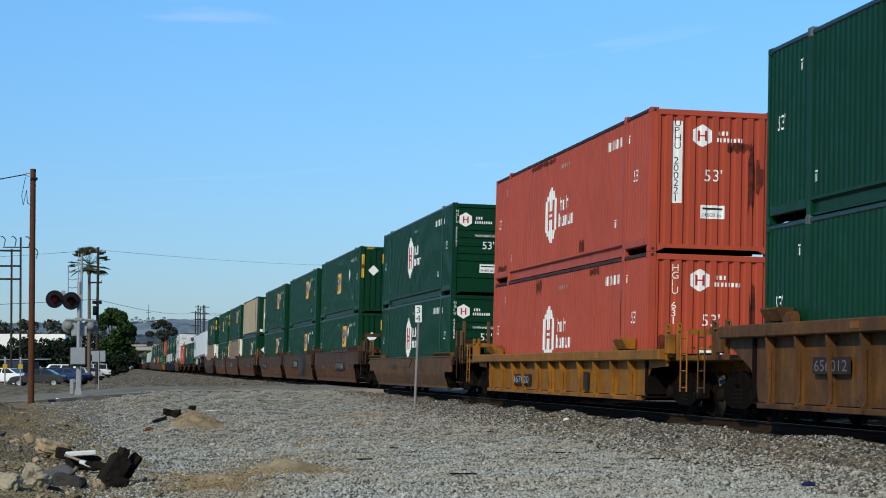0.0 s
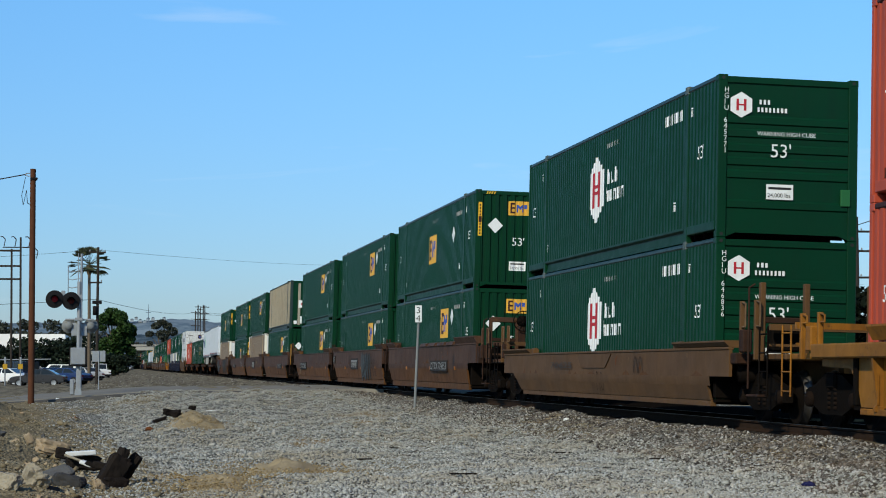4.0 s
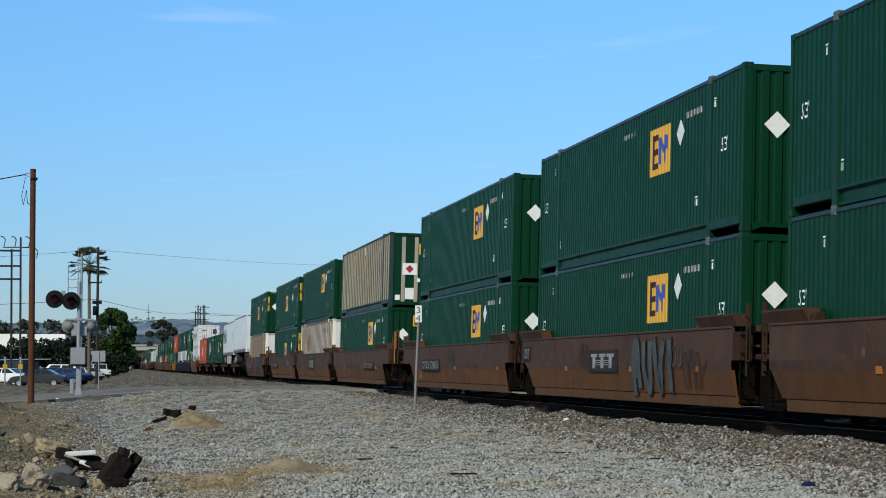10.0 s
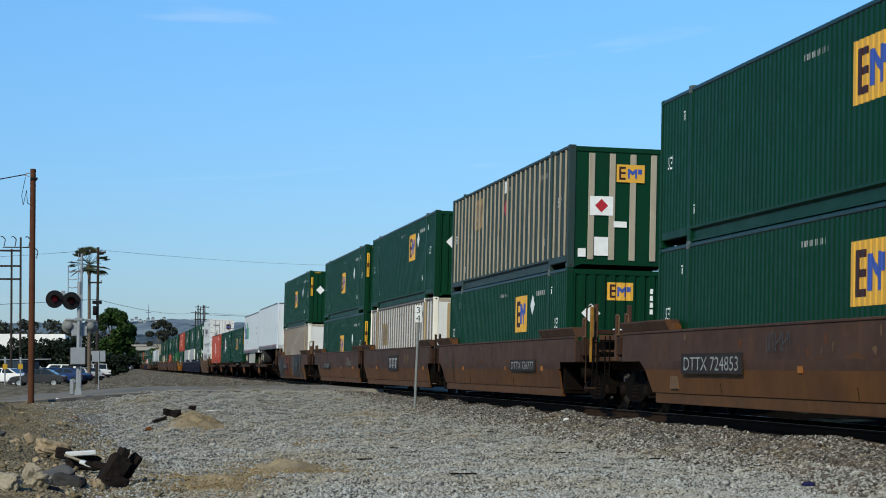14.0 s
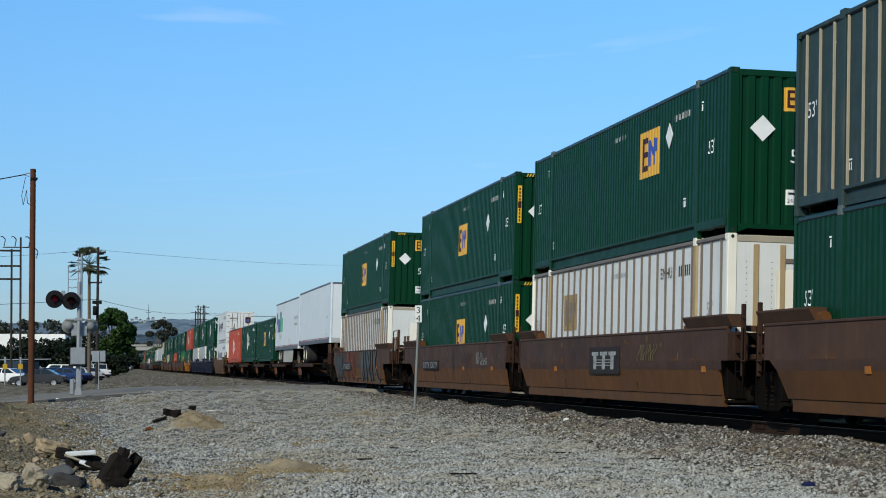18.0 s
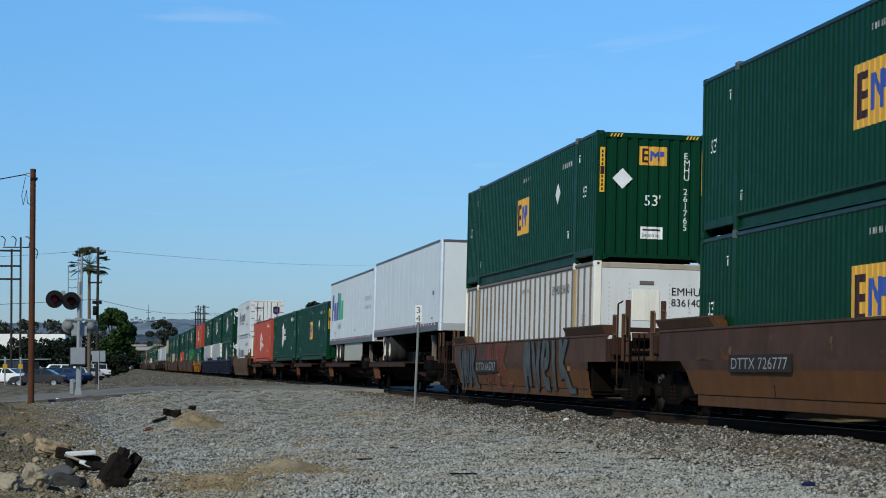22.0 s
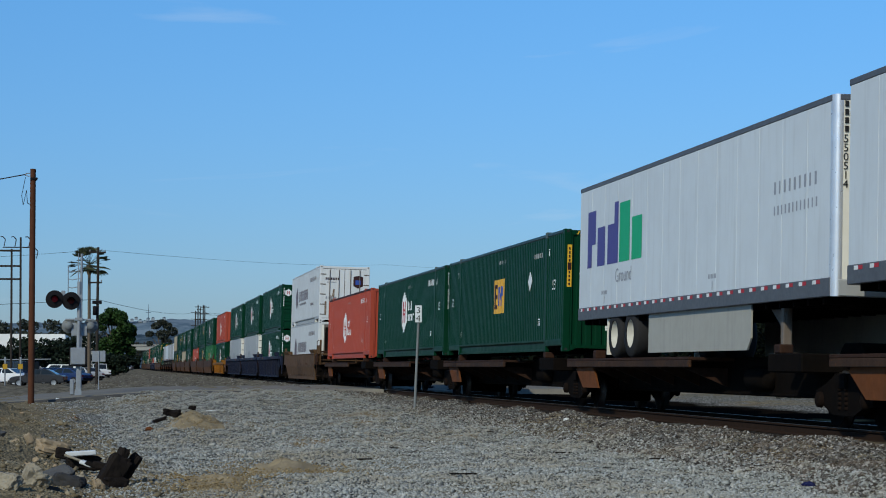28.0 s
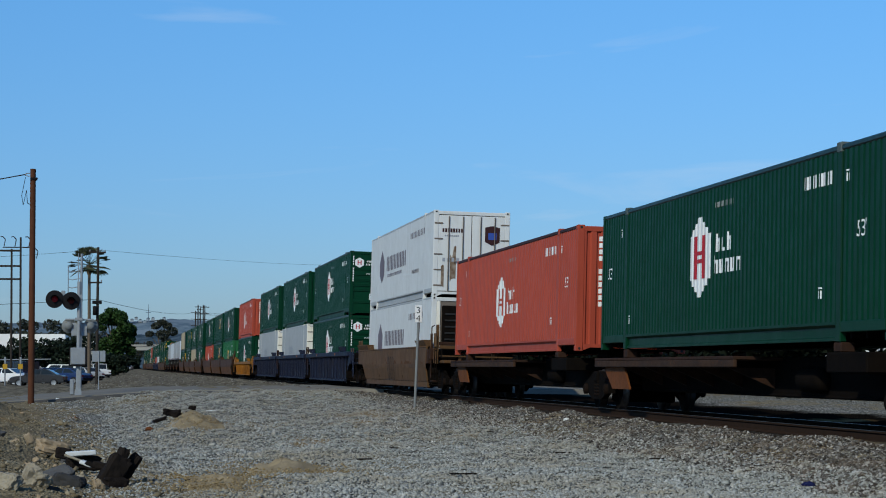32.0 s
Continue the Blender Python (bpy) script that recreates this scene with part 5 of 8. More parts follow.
def well_common(c, near, far, mat, first, last, top, plain_sides=True):
    """Floor, bulkheads, end platforms, trucks and end gear that the well cars share."""
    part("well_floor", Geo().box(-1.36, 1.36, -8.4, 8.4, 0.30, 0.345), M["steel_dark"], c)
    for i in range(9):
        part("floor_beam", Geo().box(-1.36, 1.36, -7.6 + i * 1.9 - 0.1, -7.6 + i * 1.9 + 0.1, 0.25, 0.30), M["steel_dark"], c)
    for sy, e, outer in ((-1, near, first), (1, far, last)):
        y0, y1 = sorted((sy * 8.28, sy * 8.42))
        # Near-black instead of car paint, to paint in the shade between units.
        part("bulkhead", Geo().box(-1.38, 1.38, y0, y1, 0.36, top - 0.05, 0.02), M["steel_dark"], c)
        y0, y1 = sorted((sy * 8.42, sy * (e - 0.12)))
        part("end_deck", Geo().box(-1.20, 1.20, y0, y1, 1.02, 1.12, 0.02).box(-0.32, 0.32, y0, y1, 0.62, 1.02), mat, c)
        yt = sy * (e - 0.62)
        g = Geo().box(-1.30, 1.30, yt - 0.05, yt + 0.05, 1.50, 1.60)
        g.box(-1.30, 1.30, yt - 0.02, yt + 0.02, 1.24, 1.28)
        part("cross_rail", g, mat, c)
        for sx in (-1, 1):
            if outer and plain_sides and sy < 0:
                # tall frame at the car's end, with a grab pole
                yo = sy * (e - 1.0)
                xa, xb = sx * 1.30, sx * 0.55
                for xx in (xa, xb):
                    part("end_post", Geo().box(xx - 0.045, xx + 0.045, yo - 0.06, yo + 0.06, 1.0, 2.28, 0.012), mat, c)
                part("end_beam", Geo().box(*sorted((xa, xb)), yo - 0.05, yo + 0.05, 1.62, 1.72, 0.012), M["rust"], c)
                part("valve_box", Geo().box(*sorted((sx * 1.18, sx * 0.70)), yo - 0.16, yo + 0.12, 1.16, 1.58, 0.03), M["steel_dark"], c)
                part("grab_pole", Geo().path([(sx * 1.46, yo + 0.2, 0.55), (sx * 1.46, yo + 0.2, 2.2), (sx * 1.36, yo + 0.2, 2.26)], 0.018), M["rust"], c)
                part("step", Geo().box(*sorted((sx * 1.30, sx * 1.48)), yo - 0.35, yo + 0.25, 0.42, 0.46, 0.01), M["rust"], c)
                part("brake_cylinder", Geo().lathe([(-0.45, 0.0), (-0.42, 0.15), (0.25, 0.15), (0.3, 0.05), (0.5, 0.05)], "x", (sx * 0.9, sy * (e - 2.1), 0.80), 12), M["steel_dark"], c)
            if outer:
                stanchions(c, sy * (e - 1.85), sx, mat, 0.75 * sy, 2.0 if plain_sides else 1.72)
            else:
                part("guide_post", Geo().box(sx * 1.40 - 0.035, sx * 1.40 + 0.035, sy * (e - 0.42) - 0.04, sy * (e - 0.42) + 0.04, 0.75, 1.95, 0.012), M["rust"], c)
                part("grab_iron", Geo().path([(sx * 1.44, sy * (e - 0.42), 1.0), (sx * 1.44, sy * (e - 0.42) - 0.22, 1.0), (sx * 1.44, sy * (e - 0.42) - 0.22, 1.7), (sx * 1.44, sy * (e - 0.42), 1.75)], 0.014), M["rust"], c)
            ladder(c, sx * 1.42, sy * (e - 0.55), 0.45, 1.55, M["steel_dark"] if plain_sides else mat)
            # On plain-sided cars rust replaces paint, darkening the shaded gap.
            part("hose_valve", Geo().box(*sorted((sx * 1.30, sx * 1.46)), sy * (e - 1.6) - 0.12, sy * (e - 1.6) + 0.12, 1.14, 1.52, 0.02), M["rust"] if plain_sides else mat, c)


def guides(c, mat, inner, top, near, far, first, last, short=False, high=0.24):
    """Folded container guides on top of the side walls, four to a car."""
    for sx in (-1, 1):
        for y0, y1 in ((-7.25, -6.45), (6.65, 7.45)) if short else ((-near + 2.1 if first else -near + 0.75, -6.35), (6.55, far - 2.1 if last else far - 0.75)):
            g = Geo()
            xo, xi = sx * (SIDE_X + 0.03), sx * (SIDE_X - 0.20)
            xt = sx * (SIDE_X - 0.06)
            g.prism([(xo - sx * 0.05, top + 0.03), (xi, top + 0.03), (xi, top + high), (xo + sx * 0.05, top + high), (xo + sx * 0.05, top + high - 0.03)], "y", y0, y1)
            part("container_guide", g, mat, c, "folded plate container guide")
        for y in (-6.30, 6.45):
            g = Geo().tube((sx * (SIDE_X - 0.1), y - 0.14, top + 0.10), (sx * (SIDE_X - 0.1), y + 0.14, top + 0.10), 0.075, 10)
            g.box(*sorted((sx * (SIDE_X - 0.16), sx * (SIDE_X - 0.02))), y - 0.2, y + 0.2, top, top + 0.1)
            part("locking_pivot", g, inner, c)


def sprayed(c, seed, y0, n, mat, z0=0.45, z1=1.55, w=0.5):
    """Looping sprayed strokes on the near side wall."""
    rs = random.Random(seed)
    x = -SIDE_X - 0.030
    for i in range(n):
        g = Geo()
        pts = []
        yc = y0 - i * w * 1.25
        kind = rs.choice(("arch", "loop", "slash"))
        for k in range(15):
            t = k / 14
            if kind == "arch":
                yy, zz = yc + w * 0.5 * math.cos(math.pi * t), z0 + (z1 - z0) * math.sin(math.pi * t)
            elif kind == "loop":
                yy, zz = yc + w * 0.45 * math.cos(2 * math.pi * t), (z0 + z1) / 2 + (z1 - z0) * 0.46 * math.sin(2 * math.pi * t)
            else:
                yy, zz = yc + w * 0.5 - w * t + 0.1 * math.sin(6 * t), z0 + (z1 - z0) * t
            pts.append((yy, zz))
        h = max(0.010, w * rs.uniform(0.045, 0.08))
        for (a, b), (p, q) in zip(pts[:-1], pts[1:]):
            d = Vector((p - a, q - b)).normalized() if (p - a, q - b) != (0, 0) else Vector((1, 0))
            nrm = Vector((-d.y, d.x)) * h
            def at(u, v):
                return (x if v > 0.93 else x + 0.152 * (0.93 - v), u, v)
            g.quad(at(a + nrm.x, b + nrm.y), at(p + nrm.x, q + nrm.y), at(p - nrm.x, q - nrm.y), at(a - nrm.x, b - nrm.y))
        part("sprayed_stroke", g, mat, c, "sprayed graffiti stroke", fix=False)


STROKES = {"n": [[(0.1, 0.0), (0.12, 0.7), (0.35, 0.98), (0.6, 0.8), (0.62, 0.15)], [(0.35, 0.9), (0.36, 0.35)]],
           "u": [[(0.1, 0.95), (0.14, 0.35), (0.4, 0.08), (0.66, 0.35), (0.7, 0.95)]],
           "v": [[(0.02, 0.98), (0.22, 0.5), (0.42, 0.06), (0.62, 0.5), (0.8, 0.95)]],
           "e": [[(0.2, 0.5), (0.75, 0.6), (0.72, 0.88), (0.4, 0.98), (0.16, 0.6), (0.3, 0.2), (0.7, 0.14)]],
           "i": [[(0.35, 0.98), (0.38, 0.5), (0.30, 0.1)]],
           "k": [[(0.1, 1.0), (0.14, 0.3)], [(0.7, 1.02), (0.24, 0.55), (0.6, 0.3), (1.0, -0.02), (1.35, -0.04)]]}


def throw_up(c, word, y0, w, z0, z1, fill, line):
    """Fat sprayed shapes with an outline on the near side wall, one part a shape."""
    x = -SIDE_X - 0.020

    def at(u, v, d):
        v = min(max(v, 0.29), 1.535)
        return (x - d if v > 0.93 else x - d + 0.152 * (0.93 - v), u, v)

    def ribbon(pts, half, d):
        v, n = [], len(pts)
        for k, (a, b) in enumerate(pts):
            p, q = Vector(pts[max(0, k - 1)]), Vector(pts[min(n - 1, k + 1)])
            t = (q - p).normalized()
            o = Vector((-t.y, t.x)) * half
            e = t * half * 0.5 * (-1 if k == 0 else 1 if k == n - 1 else 0)
            v += [at(a + o.x + e.x, b + o.y + e.y, d), at(a - o.x + e.x, b - o.y + e.y, d)]
        return Geo().add(v, [(2 * k, 2 * k + 2, 2 * k + 3, 2 * k + 1) for k in range(n - 1)])

    def curved(p):
        """Catmull-Rom points through a stroke."""
        q = [p[0]] + list(p) + [p[-1]]
        out = []
        for k in range(1, len(q) - 2):
            a, b, d, e = (Vector(q[k + j]) for j in (-1, 0, 1, 2))
            for t in (0.0, 0.25, 0.5, 0.75):
                out.append(tuple(0.5 * (2 * b + (d - a) * t + (2 * a - 5 * b + 4 * d - e) * t * t + (3 * b - a - 3 * d + e) * t ** 3)))
        return out + [tuple(p[-1])]
    for i, ch in enumerate(word):
        for si, st in enumerate(STROKES[ch]):
            pts = curved([(y0 - (i + u) * w, z0 + v * (z1 - z0)) for u, v in st])
            letter = part("sprayed_shape", ribbon(pts, 0.135 * w + 0.02, 0.010 + 0.002 * si), fill, c, "pale sprayed graffiti shape", fix=False)
            part("sprayed_outline", ribbon(pts, 0.135 * w + 0.06, -0.008 + 0.002 * si + 0.004 * (i % 2)), line, letter, "sprayed outline", fix=False)


def near_plate(c, s0, s1, z0, z1, text, x=SIDE_X, ground=True, ink="mark_dim"):
    """A dark stencilled plate on the near side wall with its number."""
    xx = -x - 0.034
    if ground:
        part("plate", Geo().box(xx - 0.003, xx + 0.030, -s1, -s0, z0, z1), M["plate"], c, "dark stencil plate")
    if text:
        size = (z1 - z0) * 0.95
        v, f = glyph_mesh(text, size)
        wide = max(p[0] for p in v)
        k = (s1 - s0) * 0.92 / wide
        o = s0 + (s1 - s0) * 0.04
        part("plate_lettering", Geo().add([(xx - 0.008, -(o + p[0] * k), z0 + (z1 - z0) * 0.17 + p[1]) for p in v], f), M[ink], c, fix=False)


def block_plate(c, s0, s1, z0, z1):
    """A black square plate with three plain pale blocks crossed by thin lines."""
    xx = -SIDE_X - 0.014
    p = part("plate", Geo().box(xx - 0.003, xx + 0.012, -s1, -s0, z0, z1), M["plate"], c, "black square emblem plate")
    w, h = s1 - s0, z1 - z0
    for a, b in ((0.10, 0.32), (0.38, 0.62), (0.66, 0.90)):
        part("emblem_bar", Geo().quad(*[(xx - 0.008, -(s0 + q * w), z0 + r * h) for q, r in ((a, 0.68), (b, 0.68), (b, 0.82), (a, 0.82))]), M["mark_dim"], p, fix=False)
        m = (a + b) / 2
        part("emblem_stem", Geo().quad(*[(xx - 0.008, -(s0 + q * w), z0 + r * h) for q, r in ((m - 0.05, 0.16), (m + 0.05, 0.16), (m + 0.05, 0.68), (m - 0.05, 0.68))]), M["mark_dim"], p, fix=False)
    for r in (0.30, 0.40, 0.50):
        part("emblem_line", Geo().quad(*[(xx - 0.007, -(s0 + q * w), z0 + t * h) for q, t in ((0.2, r), (0.8, r), (0.8, r + 0.03), (0.2, r + 0.03))]), M["mark_dim"], p, fix=False)


def smooth_well(mats, near, far, first, last, spin, lips, label, brake=False, art=None, top=1.55, zb=0.93):
    """Well car unit with plain folded side sheets. Its origin is at the rails under the well's centre."""
    mat, low = mats
    c = thing("well_car", label, "rail car", "cars of the train")
    well_common(c, near, far, mat, first, last, top)
    for sx in (-1, 1):
        xo = sx * SIDE_X
        ye, yf = -near + (2.1 if first else 1.0), far - (2.1 if last else 0.95)
        # upper sheet reaches over the truck openings, lower sheet leans in and is cut away at its far end
        part("side_sheet", Geo().box(*sorted((xo, xo - sx * 0.06)), ye, yf, zb + 0.08, top, 0.002), mat, c)
        g = Geo()
        xb = xo - sx * 0.10
        ya, yb, yc = -8.25, 7.70, 8.35
        xt, zt = xo - sx * 0.10 * 0.08 / (zb - BOT_Z), zb - 0.08
        zs = BOT_Z + (0.15 if zb > 0.8 else 0.06)
        xs = xo - sx * 0.10 * (zb - zs) / (zb - BOT_Z)
        v = [(xt, ya, zt), (xt, yc - 0.13, zt), (xs, yb + 0.15, zs), (xs, ya, zs)]
        # rounded fold between the two sheets
        fold = []
        for q in range(6):
            t = q / 5
            fx, fz = (1 - t) ** 2 * xo + 2 * t * (1 - t) * xo + t * t * xt, (1 - t) ** 2 * (zb + 0.082) + 2 * t * (1 - t) * zb + t * t * (zt - 0.002)
            fold += [(fx, max(ya - 0.2, ye), fz), (fx, min(yf, yc + 0.2 - 0.33 * t), fz)]
        part("fold", Geo().add(fold, [(2 * q, 2 * q + 1, 2 * q + 3, 2 * q + 2) for q in range(5)], True), mat, c)
        w = [(p[0] - sx * 0.05, p[1], p[2]) for p in v]
        g.add(v + w, [(0, 1, 2, 3), (7, 6, 5, 4), (0, 4, 5, 1), (1, 5, 6, 2), (2, 6, 7, 3), (3, 7, 4, 0)])
        part("lower_sheet", g, low, c)
        part("bottom_sill", Geo().box(*sorted((xb + sx * 0.004, xb - sx * 0.10)), ya, yb, BOT_Z - 0.05, zs - 0.004, 0.008), M["brown_sill"] if low is M["brown_low"] else low, c, "ochre rusty bottom sill")
        part("top_chord", Geo().box(*sorted((xo + sx * 0.02, xo - sx * 0.09)), ye, yf, top - 0.01, top + 0.04, 0.012), mat, c)
        for k in range(2):
            y = ya + 5.4 + k * 6.3
            part("seam", Geo().prism([(xs + sx * 0.018, zs + 0.20), (xs + sx * 0.036, zs + 0.20), (xs + sx * 0.006, zs + 0.01), (xs - sx * 0.02, zs + 0.01)], "y", y - 0.006, y + 0.006), M["steel_dark"], c)
        # Rust replaces paint here, to put the gap's shade into the colour.
        part("end_step", Geo().box(*sorted((xo - sx * 0.02, xo - sx * 0.30)), ye - 0.30, ye, min(1.0, top - 0.25), top - 0.06, 0.02), M["rust"], c)
        for i in range(lips):
            y = -5.4 + i * 1.75
            g = Geo()
            g.prism([(xo + sx * 0.05, top + 0.02), (xo + sx * 0.02, top + 0.11), (xo - sx * 0.10, top + 0.14), (xo - sx * 0.10, top + 0.02)], "y", y - 0.62, y + 0.62)
            part("edge_lip", g, mat, c)
        for i in range(3 if art and mat is M["brown_car"] else 0):
            y = -6.9 + i * 5.6 + 0.7 * math.sin(near * 7 + i * 2)
            part("reflector", Geo().prism([(xo - sx * 0.006, 0.915), (xo - sx * 0.018, 0.81), (xo + sx * 0.004, 0.81), (xo + sx * 0.008, 0.915)], "y", y - 0.10, y + 0.10), M["reflector"], c, "amber reflector patch")
    if art:
        rs = random.Random(int(near * 1000) + lips)
        for k in range(22):
            yc, zc, w, h = rs.uniform(-7.8, 7.2), rs.choice((0.93, 1.0, 1.15, 1.35, 1.45)) + rs.uniform(-0.05, 0.05), rs.uniform(0.02, 0.12), rs.uniform(0.010, 0.11)
            ring = [(-SIDE_X - 0.006, yc + w * math.cos(a) * rs.uniform(0.5, 1.1), min(top - 0.03, max(zb + 0.09, zc + h * math.sin(a) * rs.uniform(0.4, 1.2)))) for a in (2 * math.pi * i / 9 for i in range(9))]
            part("scuff_mark", Geo().add(ring, [tuple(range(9))]), M["orange_rust"] if k % 3 == 0 else M["scuff"], c, "scraped paint" if k % 3 else "orange rust patch", fix=False)
        for k in range(9):
            yc, w, h = rs.uniform(-7.8, 7.2), rs.uniform(0.10, 0.45), rs.uniform(0.05, 0.22)
            v = [(-SIDE_X - 0.005, yc + w * (2 * i / 10 - 1), zb + 0.085 + (h * (1 - abs(2 * i / 10 - 1)) * rs.uniform(0.5, 1.0) if j else 0)) for i in range(11) for j in (0, 1)]
            part("rust_bleed", Geo().add(v, [(2 * i, 2 * i + 2, 2 * i + 3, 2 * i + 1) for i in range(10)]), M["rust_bleed"], c, "orange rust bleeding from the fold", fix=False)
    guides(c, mat, M["rust"] if lips else low, top, near, far, first, last, False, 0.24 if zb > 0.8 else 0.15)
    if brake:
        brake_gear(c, -near + 0.75, -1, mat)
    if art:
        art(c)
    finish_trucks(c, near, far, first, last, spin)
    return c


def finish_trucks(c, near, far, first, last, spin):
    truck(c, -near + (1.62 if first else 0.0), spin)
    if last:
        truck(c, far - 1.62, spin)
        coupler(c, far - 0.9, far)
    if first:
        coupler(c, -near + 0.9, -near)


def ribbed_well(mat, near, far, first, last, spin, ribs, label, art=None, top=1.58, chord=None):
    """Well car unit with a wide top chord and upright ribs on its sides."""
    c = thing("well_car", label, "rail car", "cars of the train")
    chord = chord or mat
    well_common(c, near, far, mat, first, last, top, False)
    for sx in (-1, 1):
        xo = sx * SIDE_X
        xs = xo - sx * 0.16
        ye, yf = -near + (1.9 if first else 0.7), far - (1.9 if last else 0.7)
        cb = top - 0.20
        v = [(-8.15, BOT_Z), (-8.3, 0.62), (-8.6, 0.88), (ye, cb - 0.12), (ye, cb), (yf, cb), (yf, cb - 0.12), (8.6, 0.88), (8.3, 0.62), (8.15, BOT_Z)]
        part("side_sheet", Geo().prism(v, "x", *sorted((xs, xs - sx * 0.03))), chord, c)
        part("top_chord", Geo().box(*sorted((xo + sx * 0.03, xs - sx * 0.03)), ye, yf, cb - 0.01, top, 0.02), chord, c)
        part("bottom_sill", Geo().box(*sorted((xs + sx * 0.09, xs - sx * 0.03)), -8.0, 8.0, BOT_Z - 0.03, BOT_Z + 0.06, 0.01), mat, c)
        for i in range(ribs):
            y = -7.4 + i * 14.8 / (ribs - 1)
            if ribs > 8 and i in (4, 7):
                y += 0.25
            g = Geo().prism([(xs, BOT_Z + 0.02), (xs + sx * 0.13, BOT_Z + 0.03), (xs + sx * 0.13, BOT_Z + 0.07), (xs + sx * 0.085, BOT_Z + 0.14), (xo - sx * 0.02, cb - 0.22), (xo, cb - 0.04), (xo, cb), (xs, cb)], "y", y - 0.03, y + 0.03)
            g.box(*sorted((xs + sx * 0.07, xs + sx * 0.095)), y - 0.05, y + 0.03, BOT_Z + 0.12, cb - 0.24)
            g.box(*sorted((xs + sx * 0.0, xs + sx * 0.085)), y - 0.11, y + 0.11, BOT_Z + 0.03, BOT_Z + 0.10)
            part("side_rib", g, mat, c, "upright stiffening rib")
        for i in range(2):
            y = -4.9 + i * 8.4
            part("reflector", Geo().box(*sorted((xo + sx * 0.03, xo + sx * 0.042)), y - 0.16, y + 0.16, cb + 0.05, cb + 0.15), M["reflector"], c, "amber reflector patch")
    guides(c, mat, mat, top, near, far, first, last, True)
    if art:
        art(c)
    finish_trucks(c, near, far, first, last, spin)
    return c


def spine_unit(near, far, first, last, spin):
    """Articulated spine car unit: a deep centre beam with side platforms for trailer wheels."""
    c = thing("spine_car", "rusty brown articulated spine car with side platforms", "rail car", "cars of the train")
    # Near-black beam: the shade under its load is in the colour.
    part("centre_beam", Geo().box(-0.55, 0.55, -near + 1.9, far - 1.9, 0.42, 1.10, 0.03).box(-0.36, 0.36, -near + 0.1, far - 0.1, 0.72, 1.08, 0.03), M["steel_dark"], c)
    for sx in (-1, 1):
        xo = sx * 1.42
        y0, y1 = -1.6, 8.1
        part("platform", Geo().box(*sorted((xo, sx * 0.36)), y0, y1, 1.03, 1.09, 0.01), M["rust"], c)
        part("platform_edge", Geo().box(*sorted((xo, xo - sx * 0.07)), y0, y1, 0.90, 1.03, 0.012), M["deck_rust"], c, "rusty platform edge beam")
        for i in range(6):
            y = y0 + 0.4 + i * 1.75
            part("gusset", Geo().prism([(xo - sx * 0.02, 0.90), (sx * 0.36, 0.90), (sx * 0.36, 0.48)], "y", y - 0.03, y + 0.03), M["rust"], c)
        part("primer_panel", Geo().prism([(y1 - 0.4, 0.92), (y1 - 2.1, 0.92), (y1 - 2.6, 0.45), (y1 - 1.2, 0.45)], "x", *sorted((xo - sx * 0.10, xo - sx * 0.14))), M["orange_rust"], c, "orange primer panel")
        part("end_bracket", Geo().box(*sorted((sx * 1.35, sx * 0.36)), -7.4, -5.8, 0.82, 1.12, 0.02), M["steel_dark"], c)
        part("container_pedestal", Geo().box(*sorted((sx * 1.28, sx * 1.05)), -6.2, -5.9, 1.12, 1.27, 0.02), M["rust"], c)
        part("container_pedestal", Geo().box(*sorted((sx * 1.28, sx * 1.05)), 5.9, 6.2, 1.09, 1.27, 0.02), M["rust"], c)
    part("air_reservoir", Geo().lathe([(-3.9, 0.0), (-3.85, 0.16), (-3.75, 0.2), (-2.9, 0.2), (-2.8, 0.16), (-2.75, 0.0)], "y", (-0.60, 0, 0.72), 16), M["steel_dark"], c)
    part("brake_rod", Geo().tube((-0.55, -6, 0.45), (-0.55, 6, 0.45), 0.025), M["steel_dark"], c)
    part("hitch", Geo().prism([(-7.6, 1.06), (-6.4, 1.06), (-6.7, 1.30), (-7.4, 1.30)], "x", -0.4, 0.4), M["steel_dark"], c)
    if first:
        stanchions(c, -near + 0.9, -1, M["rust"])
        part("end_deck", Geo().box(-1.3, 1.3, -near + 0.2, -near + 1.0, 1.0, 1.10, 0.02), M["rust"], c)
        ladder(c, -1.35, -near + 0.4, 0.45, 1.6, M["rust"])
        brake_gear(c, -near + 0.75, -1, M["rust"], 1.62, 0.92, 0.24)
    finish_trucks(c, near, far, first, last, spin)
    return c


